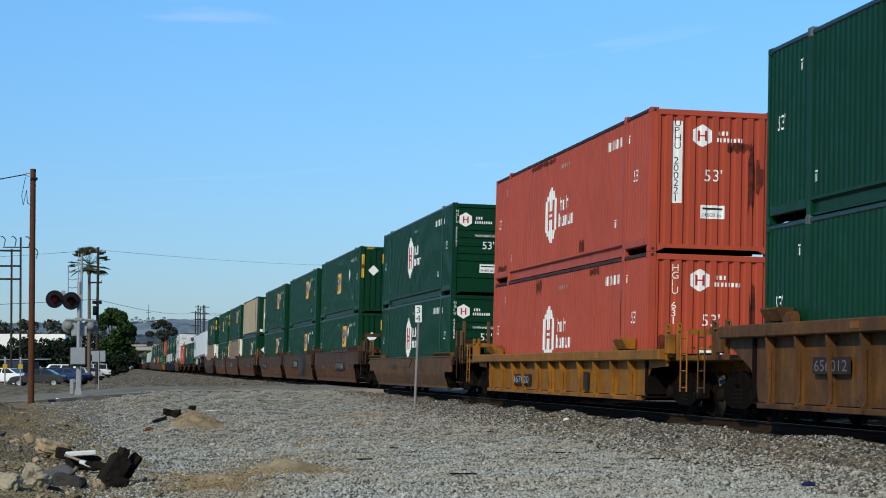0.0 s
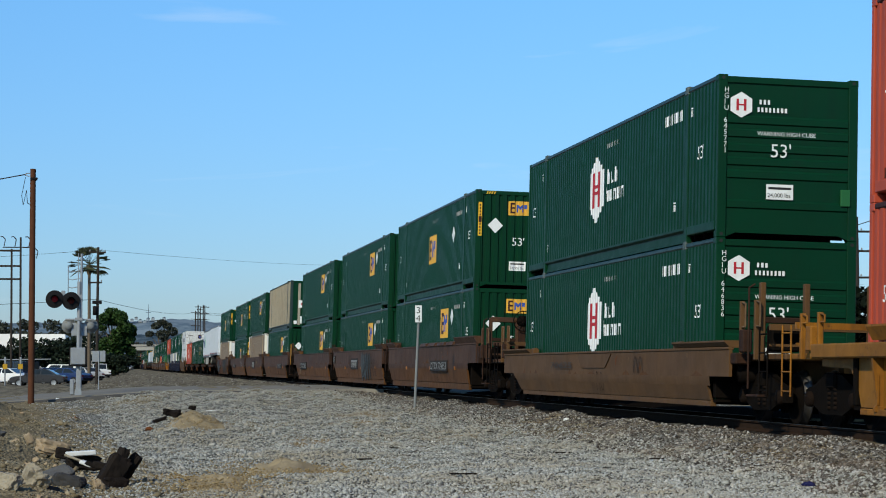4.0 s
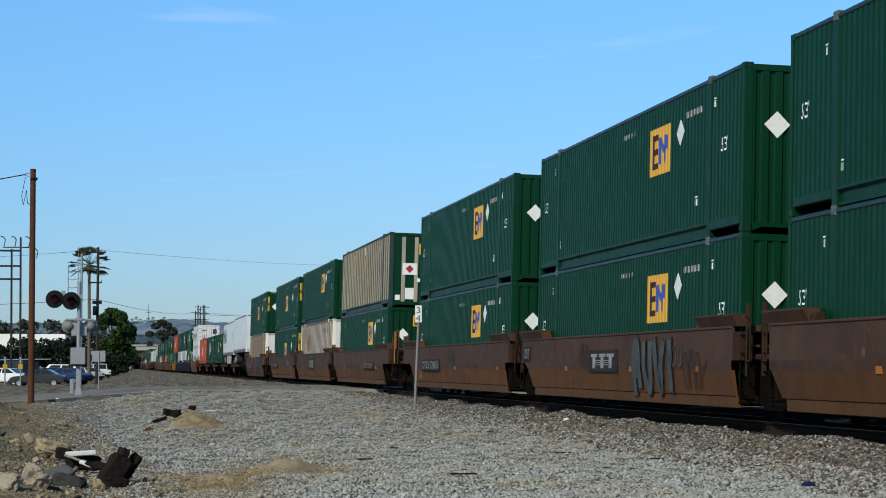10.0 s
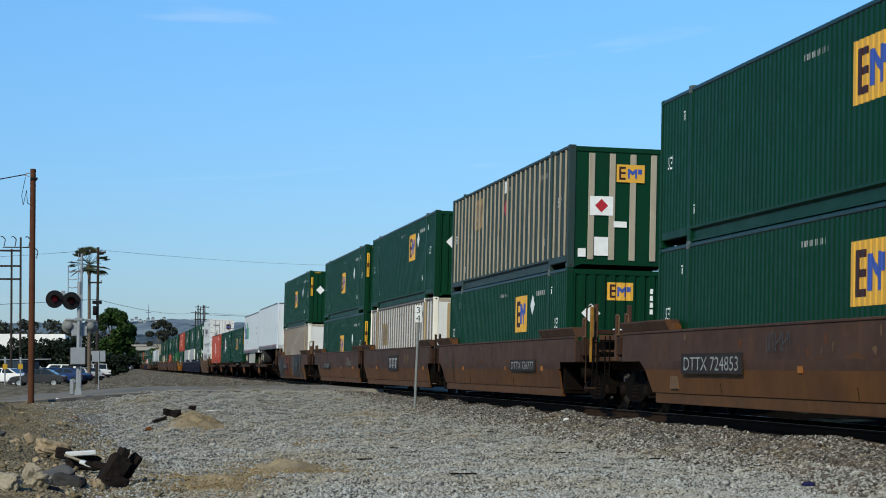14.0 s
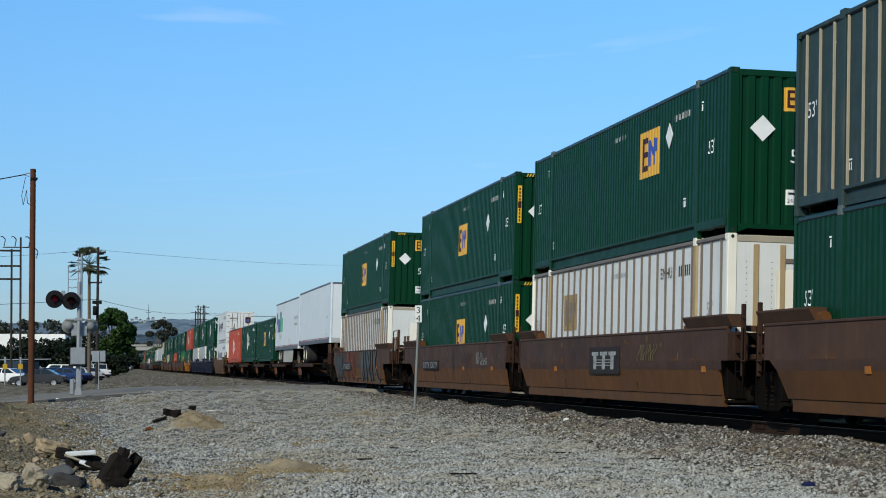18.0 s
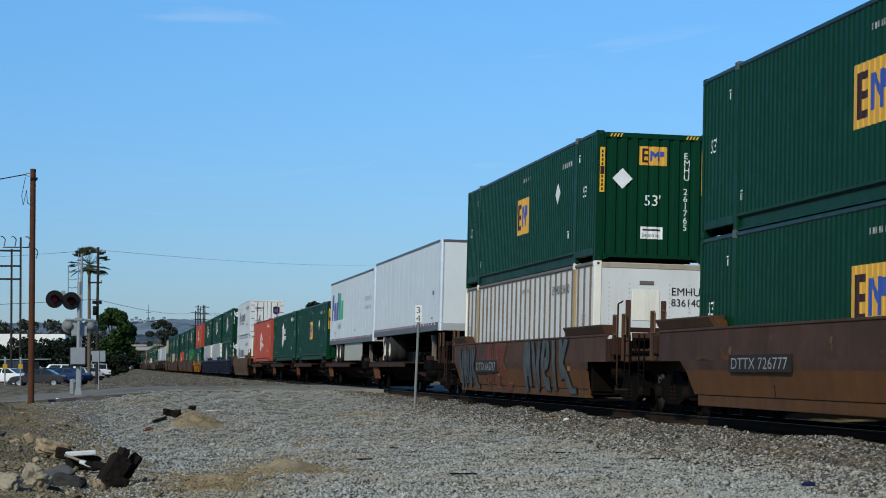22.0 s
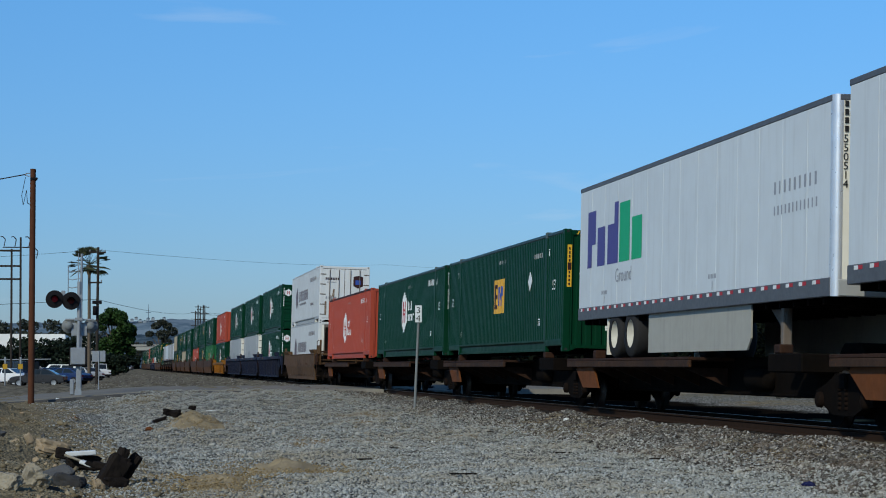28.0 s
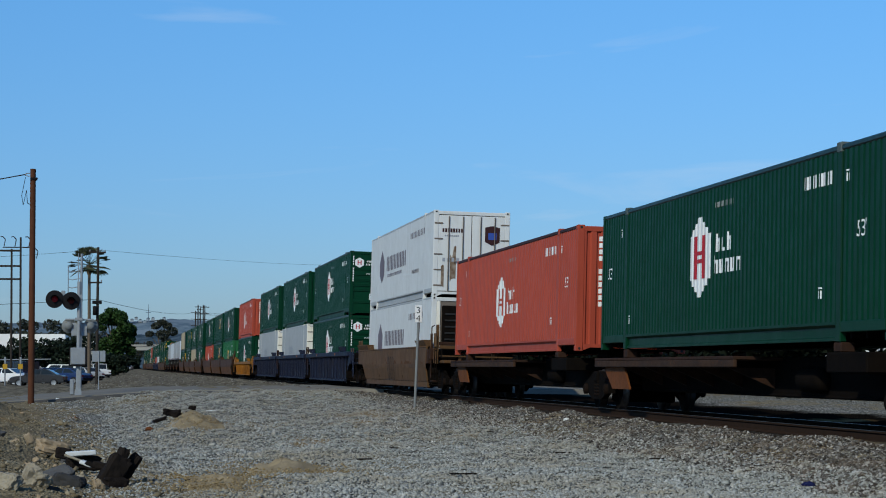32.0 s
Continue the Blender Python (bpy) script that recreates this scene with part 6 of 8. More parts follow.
def trailer(style):
    """Road trailer on a spine car, nose towards the camera. Its origin is on the platform under its centre."""
    lab = {"plain": "white smooth-sided road trailer with grey bottom rail", "parcel": "white road trailer with purple and green blocks on its side",
           "grey": "silver-grey smooth-sided road trailer"}[style]
    c = thing("road_trailer", lab, "trailer", "trailers on the train")
    z0, z1 = (0.86, 3.86) if style == "parcel" else (1.00, 3.98)
    body = M["silver"] if style == "grey" else M["trailer_white"]
    w = 1.295
    for sx in (-1, 1):
        n = 14
        g = Geo()
        x0, x1 = sorted((sx * w, sx * (w - 0.03)))
        g.box(x0, x1, -HL + 0.12, HL - 0.08, z0 + 0.28, z1 - 0.10)
        part("side_panel", g, body, c)
        g = Geo()
        for i in range(1, n):
            y = -HL + i * CL / n
            g.box(*sorted((sx * w, sx * (w + 0.004))), y - 0.012, y + 0.012, z0 + 0.28, z1 - 0.10)
        part("panel_seams", g, body, c, fix=False)
        part("bottom_rail", Geo().box(*sorted((sx * (w + 0.012), sx * (w - 0.06))), -HL + 0.10, HL - 0.05, z0, z0 + 0.28, 0.01), M["trailer_rail"], c, "dull grey ribbed bottom rail")
        part("top_rail", Geo().box(*sorted((sx * (w + 0.008), sx * (w - 0.06))), -HL + 0.10, HL - 0.05, z1 - 0.10, z1, 0.012), M["trailer_rail"], c)
        gr, gw = Geo(), Geo()
        for i in range(26):
            y = -HL + 0.5 + i * 0.60
            gr.box(*sorted((sx * (w + 0.012), sx * (w + 0.016))), y, y + 0.16, z0 + 0.20, z0 + 0.26)
            gw.box(*sorted((sx * (w + 0.012), sx * (w + 0.016))), y + 0.16, y + 0.32, z0 + 0.20, z0 + 0.26)
        part("reflective_tape", gr, M["red_mark"], c, "red reflective dashes", fix=False)
        part("reflective_tape", gw, M["mark"], c, "white reflective dashes", fix=False)
    for sx in (-1, 1):
        part("nose_post", Geo().tube((sx * (w - 0.11), -HL + 0.11, z0), (sx * (w - 0.11), -HL + 0.11, z1), 0.115, 12), M["alu"], c, "rounded bright corner post")
    part("nose_panel", Geo().box(-w + 0.1, w - 0.1, -HL, -HL + 0.05, z0 + 0.25, z1 - 0.08), M["cream"] if style == "parcel" else body, c)
    part("nose_rail", Geo().box(-w + 0.08, w - 0.08, -HL - 0.012, -HL + 0.08, z0, z0 + 0.25, 0.015), M["silver"], c)
    part("nose_header", Geo().box(-w + 0.08, w - 0.08, -HL - 0.008, -HL + 0.08, z1 - 0.10, z1, 0.015), M["trailer_rail"], c)
    part("roof", Geo().box(-w + 0.03, w - 0.03, -HL + 0.1, HL - 0.05, z1 - 0.05, z1 - 0.01), body, c)
    part("floor", Geo().box(-w + 0.06, w - 0.06, -HL + 0.1, HL - 0.05, z0 + 0.02, z0 + 0.14), M["steel_dark"], c)
    part("rear_doors", Geo().box(-w + 0.03, w - 0.03, HL - 0.08, HL - 0.03, z0, z1 - 0.02), body, c)
    for y in (3.5, 4.8):
        part("axle", Geo().tube((-1.1, y, 0.50), (1.1, y, 0.50), 0.07, 8), M["steel_dark"], c)
        for sx in (-1, 1):
            o = sx * 0.98
            t = Geo().lathe([(o - sx * 0.30, 0.28), (o - sx * 0.30, 0.47), (o - sx * 0.24, 0.50), (o - sx * 0.02, 0.50), (o, 0.49), (o + sx * 0.04, 0.50), (o + sx * 0.24, 0.50), (o + sx * 0.30, 0.46), (o + sx * 0.30, 0.29)], "x", (0, y, 0.50), 28)
            ty = part("tyre", t, M["rubber"], c, "black dual tyre")
            part("rim", Geo().lathe([(o + sx * 0.29, 0.29), (o + sx * 0.24, 0.27), (o + sx * 0.12, 0.22), (o + sx * 0.10, 0.10), (o + sx * 0.20, 0.08), (o + sx * 0.20, 0.0)], "x", (0, y, 0.50), 24), M["rim"], ty, "cream painted wheel rim")
    part("bogie", Geo().box(-0.5, 0.5, 2.6, 5.8, 0.62, z0 + 0.02, 0.02), M["steel_dark"], c)
    for i in range(24):
        y = -HL + 0.6 + i * 0.66
        part("cross_member", Geo().box(-w + 0.08, w - 0.08, y - 0.025, y + 0.025, z0 - 0.10, z0 + 0.03), M["steel_dark"], c)
    part("air_tank", Geo().lathe([(1.6, 0.0), (1.63, 0.14), (2.5, 0.14), (2.53, 0.0)], "y", (0.3, 0, z0 - 0.26), 12), M["steel_dark"], c)
    for sx in (-1, 1):
        part("mud_flap", Geo().box(*sorted((sx * 0.70, sx * 1.25)), 5.50, 5.53, 0.08, z0), M["cream"], c, "pale mud flap")
        part("landing_leg", Geo().box(*sorted((sx * 0.85, sx * 1.0)), -5.1, -4.95, 0.02, z0, 0.015).box(*sorted((sx * 0.78, sx * 1.07)), -5.2, -4.85, 0.0, 0.06), M["grey_rib"], c, "steel landing leg")
    part("leg_brace", Geo().prism([(-5.2, z0), (-4.2, z0), (-4.9, 0.45), (-5.1, 0.45)], "x", -0.95, -0.90), M["grey_rib"], c)
    part("king_pin_plate", Geo().box(-0.6, 0.6, -7.2, -6.0, z0 - 0.12, z0, 0.02), M["steel_dark"], c)
    f = FLAT["near"]
    if style == "parcel":
        for sx in (-1, 1):
            part("side_skirt", Geo().prism([(-4.1, z0), (2.3, z0), (2.3, 0.10), (-3.9, 0.10), (-4.1, 0.3)], "x", *sorted((sx * 1.22, sx * 1.19))), M["skirt"], c, "pale grey side skirt panel")
        def blocks(pieces, mat, nm):
            for a, b, lo, hi in pieces:
                part(nm, f.decal(Geo(), -7.25 + (a + 7.55) * 1.12, -7.25 + (b + 7.55) * 1.12, z0 + lo, z0 + hi, 0.0), mat, c, fix=False)
        h0 = 1.15
        blocks([(-7.55, -7.20, h0, h0 + 1.25), (-7.20, -6.90, h0 + 0.50, h0 + 1.25), (-6.75, -6.15, h0, h0 + 0.85), (-5.95, -5.45, h0, h0 + 0.85), (-5.45, -5.15, h0, h0 + 1.30)], M["purple_mark"], "purple_block")
        blocks([(-5.05, -4.30, h0, h0 + 1.25), (-4.15, -3.45, h0, h0 + 0.88)], M["green_mark"], "green_block")
        g = Geo()
        lettering(g, f, "Ground", 0.42, -4.75, z0 + 0.74, 0.0)
        bars(g, f, 5.4, z0 + 1.72, 2.1, 0.20, 9, 0.0, 52, 0.62)
        bars(g, f, 5.4, z0 + 1.38, 2.1, 0.15, 12, 0.0, 53, 0.62)
        for s, z in ((-5.9, 0.42), (1.9, 0.42)):
            bars(g, f, s, z0 + z + 0.1, 0.5, 0.08, 6, 0.0, 54)
            f.decal(g, s + 0.22, s + 0.26, z0 + z - 0.1, z0 + z + 0.06, 0.0)
        part("grey_lettering", g, M["grey_mark"], c, fix=False)
        g = Geo()
        stacked(g, FLAT["front"], "550514", -1.16, z1 - 0.62, 0.17, 0.135, -0.004)
        column(g, FLAT["front"], -1.14, z1 - 0.1, 0.06, 0.5, 4, -0.012)
        part("number_column", g, M["mark_dark"], c, fix=False)
    else:
        g = Geo()
        lettering(g, FLAT["front"], "HYUZ 145050", 0.17, 0.02, z0 + 0.95, 0.0)
        f.decal(g, 6.6, 6.8, z0 + 0.40, z0 + 0.46, -0.005)
        part("number_lettering", g, M["mark_dark"], c, fix=False)
        g = Geo()
        bars(g, FLAT["front"], 0.12, z0 + 0.80, 0.5, 0.05, 9, 0.0, 62, 0.25)
        bars(g, f, 6.7, z0 + 1.2, 0.35, 0.14, 4, -0.005, 63)
        part("small_lettering", g, M["blue_mark"], c, fix=False)
        part("marker_lamp", Geo().box(0.95, 1.10, -HL - 0.03, -HL + 0.0, z0 + 0.55, z0 + 0.68, 0.01), M["mark_dark"], c)
    return c


# ---- the train: make-up, by the place of each load's far end ----
LOW, HIGH, FLATBED, DECK = 0.358, 3.254, 1.27, 1.09
BROWN, OXIDE = (M["brown_car"], M["brown_low"]), (M["tan_car"], M["tan_car"])


def art_unit(unit):
    """Plates, stencils and sprayed strokes of the cars that come near."""
    def paint(c):
        if unit == 0:
            near_plate(c, -5.46, -4.0, 0.80, 1.05, "656012", SIDE_X - 0.12, ink="ink")
        elif unit == 1:
            near_plate(c, -4.61, -2.5, 0.46, 0.72, "467820", SIDE_X - 0.13, ink="grey_mark")
            near_plate(c, -0.50, -0.08, 0.46, 0.86, "53", SIDE_X - 0.13, ground=False, ink="mark_dark")
            near_plate(c, 3.25, 3.62, 0.40, 0.80, "", SIDE_X - 0.13)
            for k in range(3):
                part("stencil_line", Geo().box(-SIDE_X + 0.10, -SIDE_X + 0.13, -3.58, -3.3, 0.45 + k * 0.11, 0.50 + k * 0.11), M["mark"], c)
        elif unit == 2:
            near_plate(c, -4.13, -1.74, 0.84, 1.04, "70625", ground=False, ink="mark_dark")
            part("patch", Geo().prism([(1.4, 1.17), (-1.6, 1.17), (-1.1, 0.88), (1.0, 0.88)], "x", -SIDE_X - 0.02, -SIDE_X), M["tan_car"], c, "welded repair patch")
            sprayed(c, 31, -0.4, 2, M["ink_brown"], 0.40, 0.80, 0.28)
            sprayed(c, 32, -3.6, 2, M["ink_brown"], 0.78, 1.10, 0.3)
        elif unit == 3:
            near_plate(c, 1.73, 5.0, 0.76, 1.10, "DTTX 724853")
        elif unit == 4:
            block_plate(c, -1.77, 0.7, 0.80, 1.26)
            near_plate(c, -8.6, -7.85, 1.06, 1.40, "125T")
            throw_up(c, "nuvi", -1.9, 0.80, 0.40, 1.38, M["graffiti"], M["plate"])
            sprayed(c, 61, -5.6, 4, M["plate"], 0.5, 1.2, 0.3)
            sprayed(c, 62, 2.6, 3, M["plate"], 0.9, 1.4, 0.25)
            sprayed(c, 63, -4.9, 2, M["graffiti"], 0.9, 1.3, 0.3)
        elif unit == 5:
            near_plate(c, -5.57, -2.1, 0.78, 1.14, "DTTX 724853")
            sprayed(c, 41, 0.8, 7, M["graffiti"], 1.15, 1.45, 0.13)
            part("yellow_stencil", Geo().box(-SIDE_X + 0.03, -SIDE_X + 0.075, 6.0, 6.5, 0.50, 0.74), M["scuff"], c)
        elif unit == 6:
            near_plate(c, 2.8, 5.8, 0.80, 1.08, "DTTX 726777")
            part("grab_pole", Geo().box(-1.45, -1.37, -11.15, -11.07, 1.0, 2.22, 0.015), M["yellow_bar"], c, "chipped yellow grab pole")
        elif unit == 7:
            block_plate(c, -0.94, 1.64, 0.76, 1.32)
            sprayed(c, 17, -3.2, 8, M["graffiti_y"], 1.02, 1.34, 0.13)
        elif unit == 8:
            near_plate(c, -5.55, -2.49, 0.82, 1.10, "DTTX 726777")
            sprayed(c, 18, -4.2, 6, M["mark_dim"], 0.98, 1.30, 0.14)
            sprayed(c, 19, -5.0, 6, M["mark_dim"], 0.95, 1.15, 0.12)
            sprayed(c, 20, -2.2, 5, M["plate"], 1.0, 1.3, 0.2)
        elif unit == 9:
            near_plate(c, -4.84, -1.79, 0.75, 1.08, "DTTX 645767")
            throw_up(c, "vnuk", 7.5, 0.66, 0.34, 1.36, M["graffiti"], M["plate"])
            throw_up(c, "nek", 3.2, 0.95, 0.36, 1.50, M["graffiti_r"], M["graffiti_y"])
            throw_up(c, "nveik", -1.8, 1.0, 0.32, 1.54, M["graffiti"], M["plate"])
        elif unit == 15:
            sprayed(c, 45, 0.5, 3, M["plate"], 0.4, 1.3, 0.5)
    return paint


CARS = [
    ("ribbed", M["grimy_yellow_car"], [30.73], dict(ribs=12, top=1.59)),
    ("ribbed", M["yellow_car"], [54.03], dict(ribs=11, top=1.24)),
    ("smooth", OXIDE, [77.32], dict(lips=0)),
    ("smooth", BROWN, [101.06, 119.53, 139.08], dict(lips=4)),
    ("smooth", BROWN, [163.12, 182.62, 201.24], dict(lips=0)),
    ("smooth", BROWN, [225.37], dict(lips=0)),
    ("spine", None, [246.74, 263.59, 280.82, 297.86, 316.38], {}),
    ("smooth", OXIDE, [337.31], dict(lips=0)),
    ("ribbed", M["blue_car"], [360.90, 380.31, 400.01], dict(ribs=12)),
    ("ribbed", M["yellow_car"], [424.53], dict(ribs=11, top=1.3)),
    ("smooth", BROWN, [448.18, 466.89, 485.61], dict(lips=0)),
    ("smooth", BROWN, [509.74, 528.45, 547.17], dict(lips=0)),
    ("smooth", BROWN, [570.81], dict(lips=0)),
    ("spine", None, [591.99, 609.22, 626.46, 643.70, 660.93], {}),
    ("smooth", BROWN, [683.59, 702.30, 721.02], dict(lips=0)),
    ("ribbed", M["blue_car"], [744.66, 763.38, 782.09], dict(ribs=12)),
    ("smooth", BROWN, [805.73, 824.44, 843.16], dict(lips=0)),
    ("smooth", BROWN, [866.80, 885.51, 904.23], dict(lips=0)),
    ("smooth", BROWN, [927.87, 946.59, 965.30], dict(lips=0)),
]
LOADS = [("hub", "hub"), ("red", "red"), ("hub_door", "hub_door"), ("emp", "emp_b"), ("emp_b", "emp_b"), ("emp_b", "emp_b"),
         ("tan", "emp_b"), ("emp_b", "white"), ("emp", "emp"), ("emp", "white"),
         ("plain",), ("parcel",), ("emp",), ("hub_door",), ("red",),
         ("reefer", "reefer"), ("hub_door", "hub_door"), ("hub", "silver"), ("hub", "silver"), ("red", "hub"),
         ("hub", "lime"), ("emp_b", "emp_b"), ("hub", "red"), ("hub", "hub"), ("hub", "tan"), ("emp", "hub"), ("tan", "emp"),
         ("grey",), ("grey",), ("plain",), ("grey",), ("emp",),
         ("emp", "emp"), ("hub", "emp_b"), ("emp_b", "hub"), ("hub", "silver"), ("emp", "red"), ("hub", "hub"),
         ("emp_b", "emp"), ("red", "hub"), ("hub", "white"), ("emp", "emp_b"), ("hub", "hub"), ("emp_b", "emp"), ("hub", "emp"), ("emp", "tan"), ("emp_b", "hub")]
CAR_LABEL = {"yellow_car": "dirty yellow ribbed well car streaked with rust", "blue_car": "dull blue ribbed well car"}

# some wells carry their boxes a little lower
SEAT = {0: -0.06, 1: -0.06, 2: -0.06, 4: -0.06, 5: -0.06, 6: -0.02, 7: -0.03, 8: -0.04}
_unit = 0
TO_NUMBER = []
for _n_car, (_kind, _mat, _ends, _opt) in enumerate(CARS):
    _cent = [e - HL for e in _ends]
    for _k, _c in enumerate(_cent):
        _first, _last = _k == 0, _k == len(_cent) - 1
        if _first:
            _prev = CARS[_n_car - 1][2][-1] - HL if _n_car else _c - 23.25
            _near = (_c - _prev) / 2
        else:
            _near = (_c - _cent[_k - 1]) / 2
        if _last:
            _next = CARS[_n_car + 1][2][0] - HL if _n_car + 1 < len(CARS) else _c + 23.25
            _far = (_next - _c) / 2
        else:
            _far = (_cent[_k + 1] - _c) / 2
        _spin = _c < 350
        _distant = _c > 425
        if _kind == "smooth":
            _lab = "brown oxide well car with smooth rusty sides" if _mat is BROWN else "faded tan well car with smooth folded sides"
            if _unit == 9:
                _lab = "brown well car with sprayed graffiti on its side"
            _car = smooth_well(_mat, _near, _far, _first, _last, _spin, 4 if _unit == 3 else 0, _lab, brake=(_unit == 3), art=art_unit(_unit) if _unit < 16 else None, top=1.20 if _unit == 2 else 1.55, zb=0.66 if _unit == 2 else 0.93)
        elif _kind == "ribbed":
            _car = ribbed_well(_mat, _near, _far, _first, _last, _spin, _opt["ribs"], CAR_LABEL["blue_car" if _mat is M["blue_car"] else "yellow_car"], art_unit(_unit), _opt.get("top", 1.58), M["yellow_panel"] if _mat is M["yellow_car"] else None)
        else:
            _car = spine_unit(_near, _far, _first, _last, _spin)
        if _distant:
            joined(_car)
        MOVING.append((_car, _c, 0.0))
        _ld = LOADS[_unit]
        _o = []
        if _kind == "spine":
            if _ld[0] in ("plain", "parcel", "grey"):
                _key = _ld[0] + ("_distant" if _distant else "")
                _t = TEMPLATES.get(_key)
                if _t is None:
                    _t = TEMPLATES[_key] = joined(trailer(_ld[0])) if _distant else trailer(_ld[0])
                else:
                    _t = copy_thing(_t, Matrix())
                MOVING.append((_t, _c - {"plain": 0.3, "parcel": 0.45}.get(_ld[0], 0.0), DECK))
            else:
                _o = [(load(_ld[0], _ends[_k] - CL, FLATBED, _distant), _ld[0], 1)]
        else:
            _low = SEAT.get(_unit, 0.0)
            _o = [(load(_ld[1], _ends[_k] - CL, LOW + _low, _distant), _ld[1], 0), (load(_ld[0], _ends[_k] - CL, HIGH + _low, _distant), _ld[0], 1)]
        TO_NUMBER += [(a, b, _unit, d) for a, b, d in _o if not _distant]
        _unit += 1
for _a in TO_NUMBER:
    numbered(*_a)


# ---- road crossing ----
M["asphalt"] = surface("dusty_asphalt", (0.135, 0.128, 0.112), 0.9, second=(0.20, 0.184, 0.150), scale=0.35, amount=0.8, spots=(0.06, 0.058, 0.055), spot_amount=0.5, bump=0.15, bump_scale=18)
M["asphalt_edge"] = surface("broken_dark_asphalt", (0.050, 0.049, 0.048), 0.9, second=(0.09, 0.085, 0.075), scale=1.5, bump=0.3, bump_scale=15)
M["concrete"] = surface("weathered_concrete", (0.34, 0.33, 0.30), 0.85, second=(0.25, 0.24, 0.21), scale=2, bump=0.2, bump_scale=20)
M["pole_wood"] = surface("creosoted_pole_wood", (0.088, 0.034, 0.017), 0.85, second=(0.038, 0.018, 0.011), scale=2.5, streak=(0.13, 0.055, 0.03), streak_amount=0.5, bump=0.3, bump_scale=25)
M["pole_grey"] = surface("grey_weathered_pole", (0.034, 0.028, 0.024), 0.85, second=(0.022, 0.019, 0.017), scale=2.5, bump=0.3)
M["galv"] = surface("galvanised_steel", (0.27, 0.295, 0.32), 0.55, metal=0.3, second=(0.19, 0.21, 0.235), scale=3)
M["post_steel"] = surface("dull_grey_post", (0.17, 0.185, 0.19), 0.6, second=(0.12, 0.13, 0.13), scale=4)
M["wire"] = plain("black_cable", (0.02, 0.02, 0.022), 0.6)
M["bark"] = surface("grey_brown_bark", (0.12, 0.095, 0.07), 0.9, second=(0.07, 0.055, 0.04), scale=3, bump=0.4, bump_scale=12)
M["leaf"] = surface("broad_green_leaf", (0.026, 0.058, 0.012), 0.65, second=(0.010, 0.027, 0.006), scale=1.2, island=True, vary=0.45)
M["leaf_dark"] = surface("dark_green_leaf", (0.009, 0.017, 0.009), 0.7, second=(0.005, 0.011, 0.006), scale=1.0, island=True, vary=0.45)
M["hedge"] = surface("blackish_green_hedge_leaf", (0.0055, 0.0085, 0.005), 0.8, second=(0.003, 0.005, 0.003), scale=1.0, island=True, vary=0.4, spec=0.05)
M["leaf_olive"] = surface("grey_olive_leaf", (0.040, 0.046, 0.034), 0.7, second=(0.03, 0.036, 0.03), scale=1.0, island=True, vary=0.4)
M["frond"] = surface("palm_frond", (0.050, 0.062, 0.030), 0.6, second=(0.035, 0.040, 0.022), scale=2, island=True, vary=0.4)
M["thatch"] = surface("dry_palm_thatch", (0.10, 0.075, 0.045), 0.9, second=(0.06, 0.045, 0.03), scale=4)
M["roof_white"] = surface("white_roof_sheet", (0.74, 0.74, 0.72), 0.6, second=(0.66, 0.66, 0.64), scale=0.3)
M["wall_pale"] = surface("pale_stucco", (0.45, 0.43, 0.39), 0.85, second=(0.36, 0.34, 0.31), scale=0.6)
# Distance haze is mixed into these hill, house and mast colours.
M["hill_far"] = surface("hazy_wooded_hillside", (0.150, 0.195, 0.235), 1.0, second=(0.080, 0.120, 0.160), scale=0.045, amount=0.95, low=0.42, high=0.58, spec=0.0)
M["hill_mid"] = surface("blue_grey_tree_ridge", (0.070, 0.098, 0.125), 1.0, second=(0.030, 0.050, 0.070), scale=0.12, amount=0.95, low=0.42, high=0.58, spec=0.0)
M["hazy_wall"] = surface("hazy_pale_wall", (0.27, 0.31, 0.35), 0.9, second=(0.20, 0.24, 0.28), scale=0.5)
M["tail_red"] = plain("red_lamp_lens", (0.075, 0.006, 0.008), 0.3)
M["lamp_lit"] = plain("lit_red_signal_lens", (0.20, 0.010, 0.018), 0.3, emit=0.05)
M["sign_yellow"] = plain("yellow_sign_sheet", (0.42, 0.25, 0.02), 0.5)
M["black"] = surface("matt_black_paint", (0.008, 0.008, 0.010), 0.8, scale=3)


def road_height(x):
    z = -0.44 + 0.44 * sstep(-6.0, 3.0, x) - 0.25 * sstep(16.0, 30.0, x)
    on = sstep(8.5, 10.0, x) * (1 - sstep(13.8, 15.5, x))
    return z * (1 - on) + (TRACK_Z - 0.004 - 0.029 * (x - XC)) * on


def road_strip(name, y0, y1, lift, material, x0, x1, ragged=0.0, seed=1):
    """A paved strip that follows the rise to the track."""
    rs = random.Random(seed)
    g = Geo()
    xs = [x0 + (x1 - x0) * i / 120 for i in range(121)]
    v, f = [], []
    for i, x in enumerate(xs):
        z = float(road_height(np.array(x))) + lift
        a = y0 + rs.uniform(-ragged, ragged)
        v += [(x, a - 0.25, z - 0.30), (x, a, z), (x, y1, z), (x, y1 + 0.3, z - 0.30)]
        if i:
            o = 4 * i
            f += [(o - 4 + k, o + k, o + k + 1, o - 3 + k) for k in range(3)]
    g.add(v, f, False)
    return part(name, g, material)


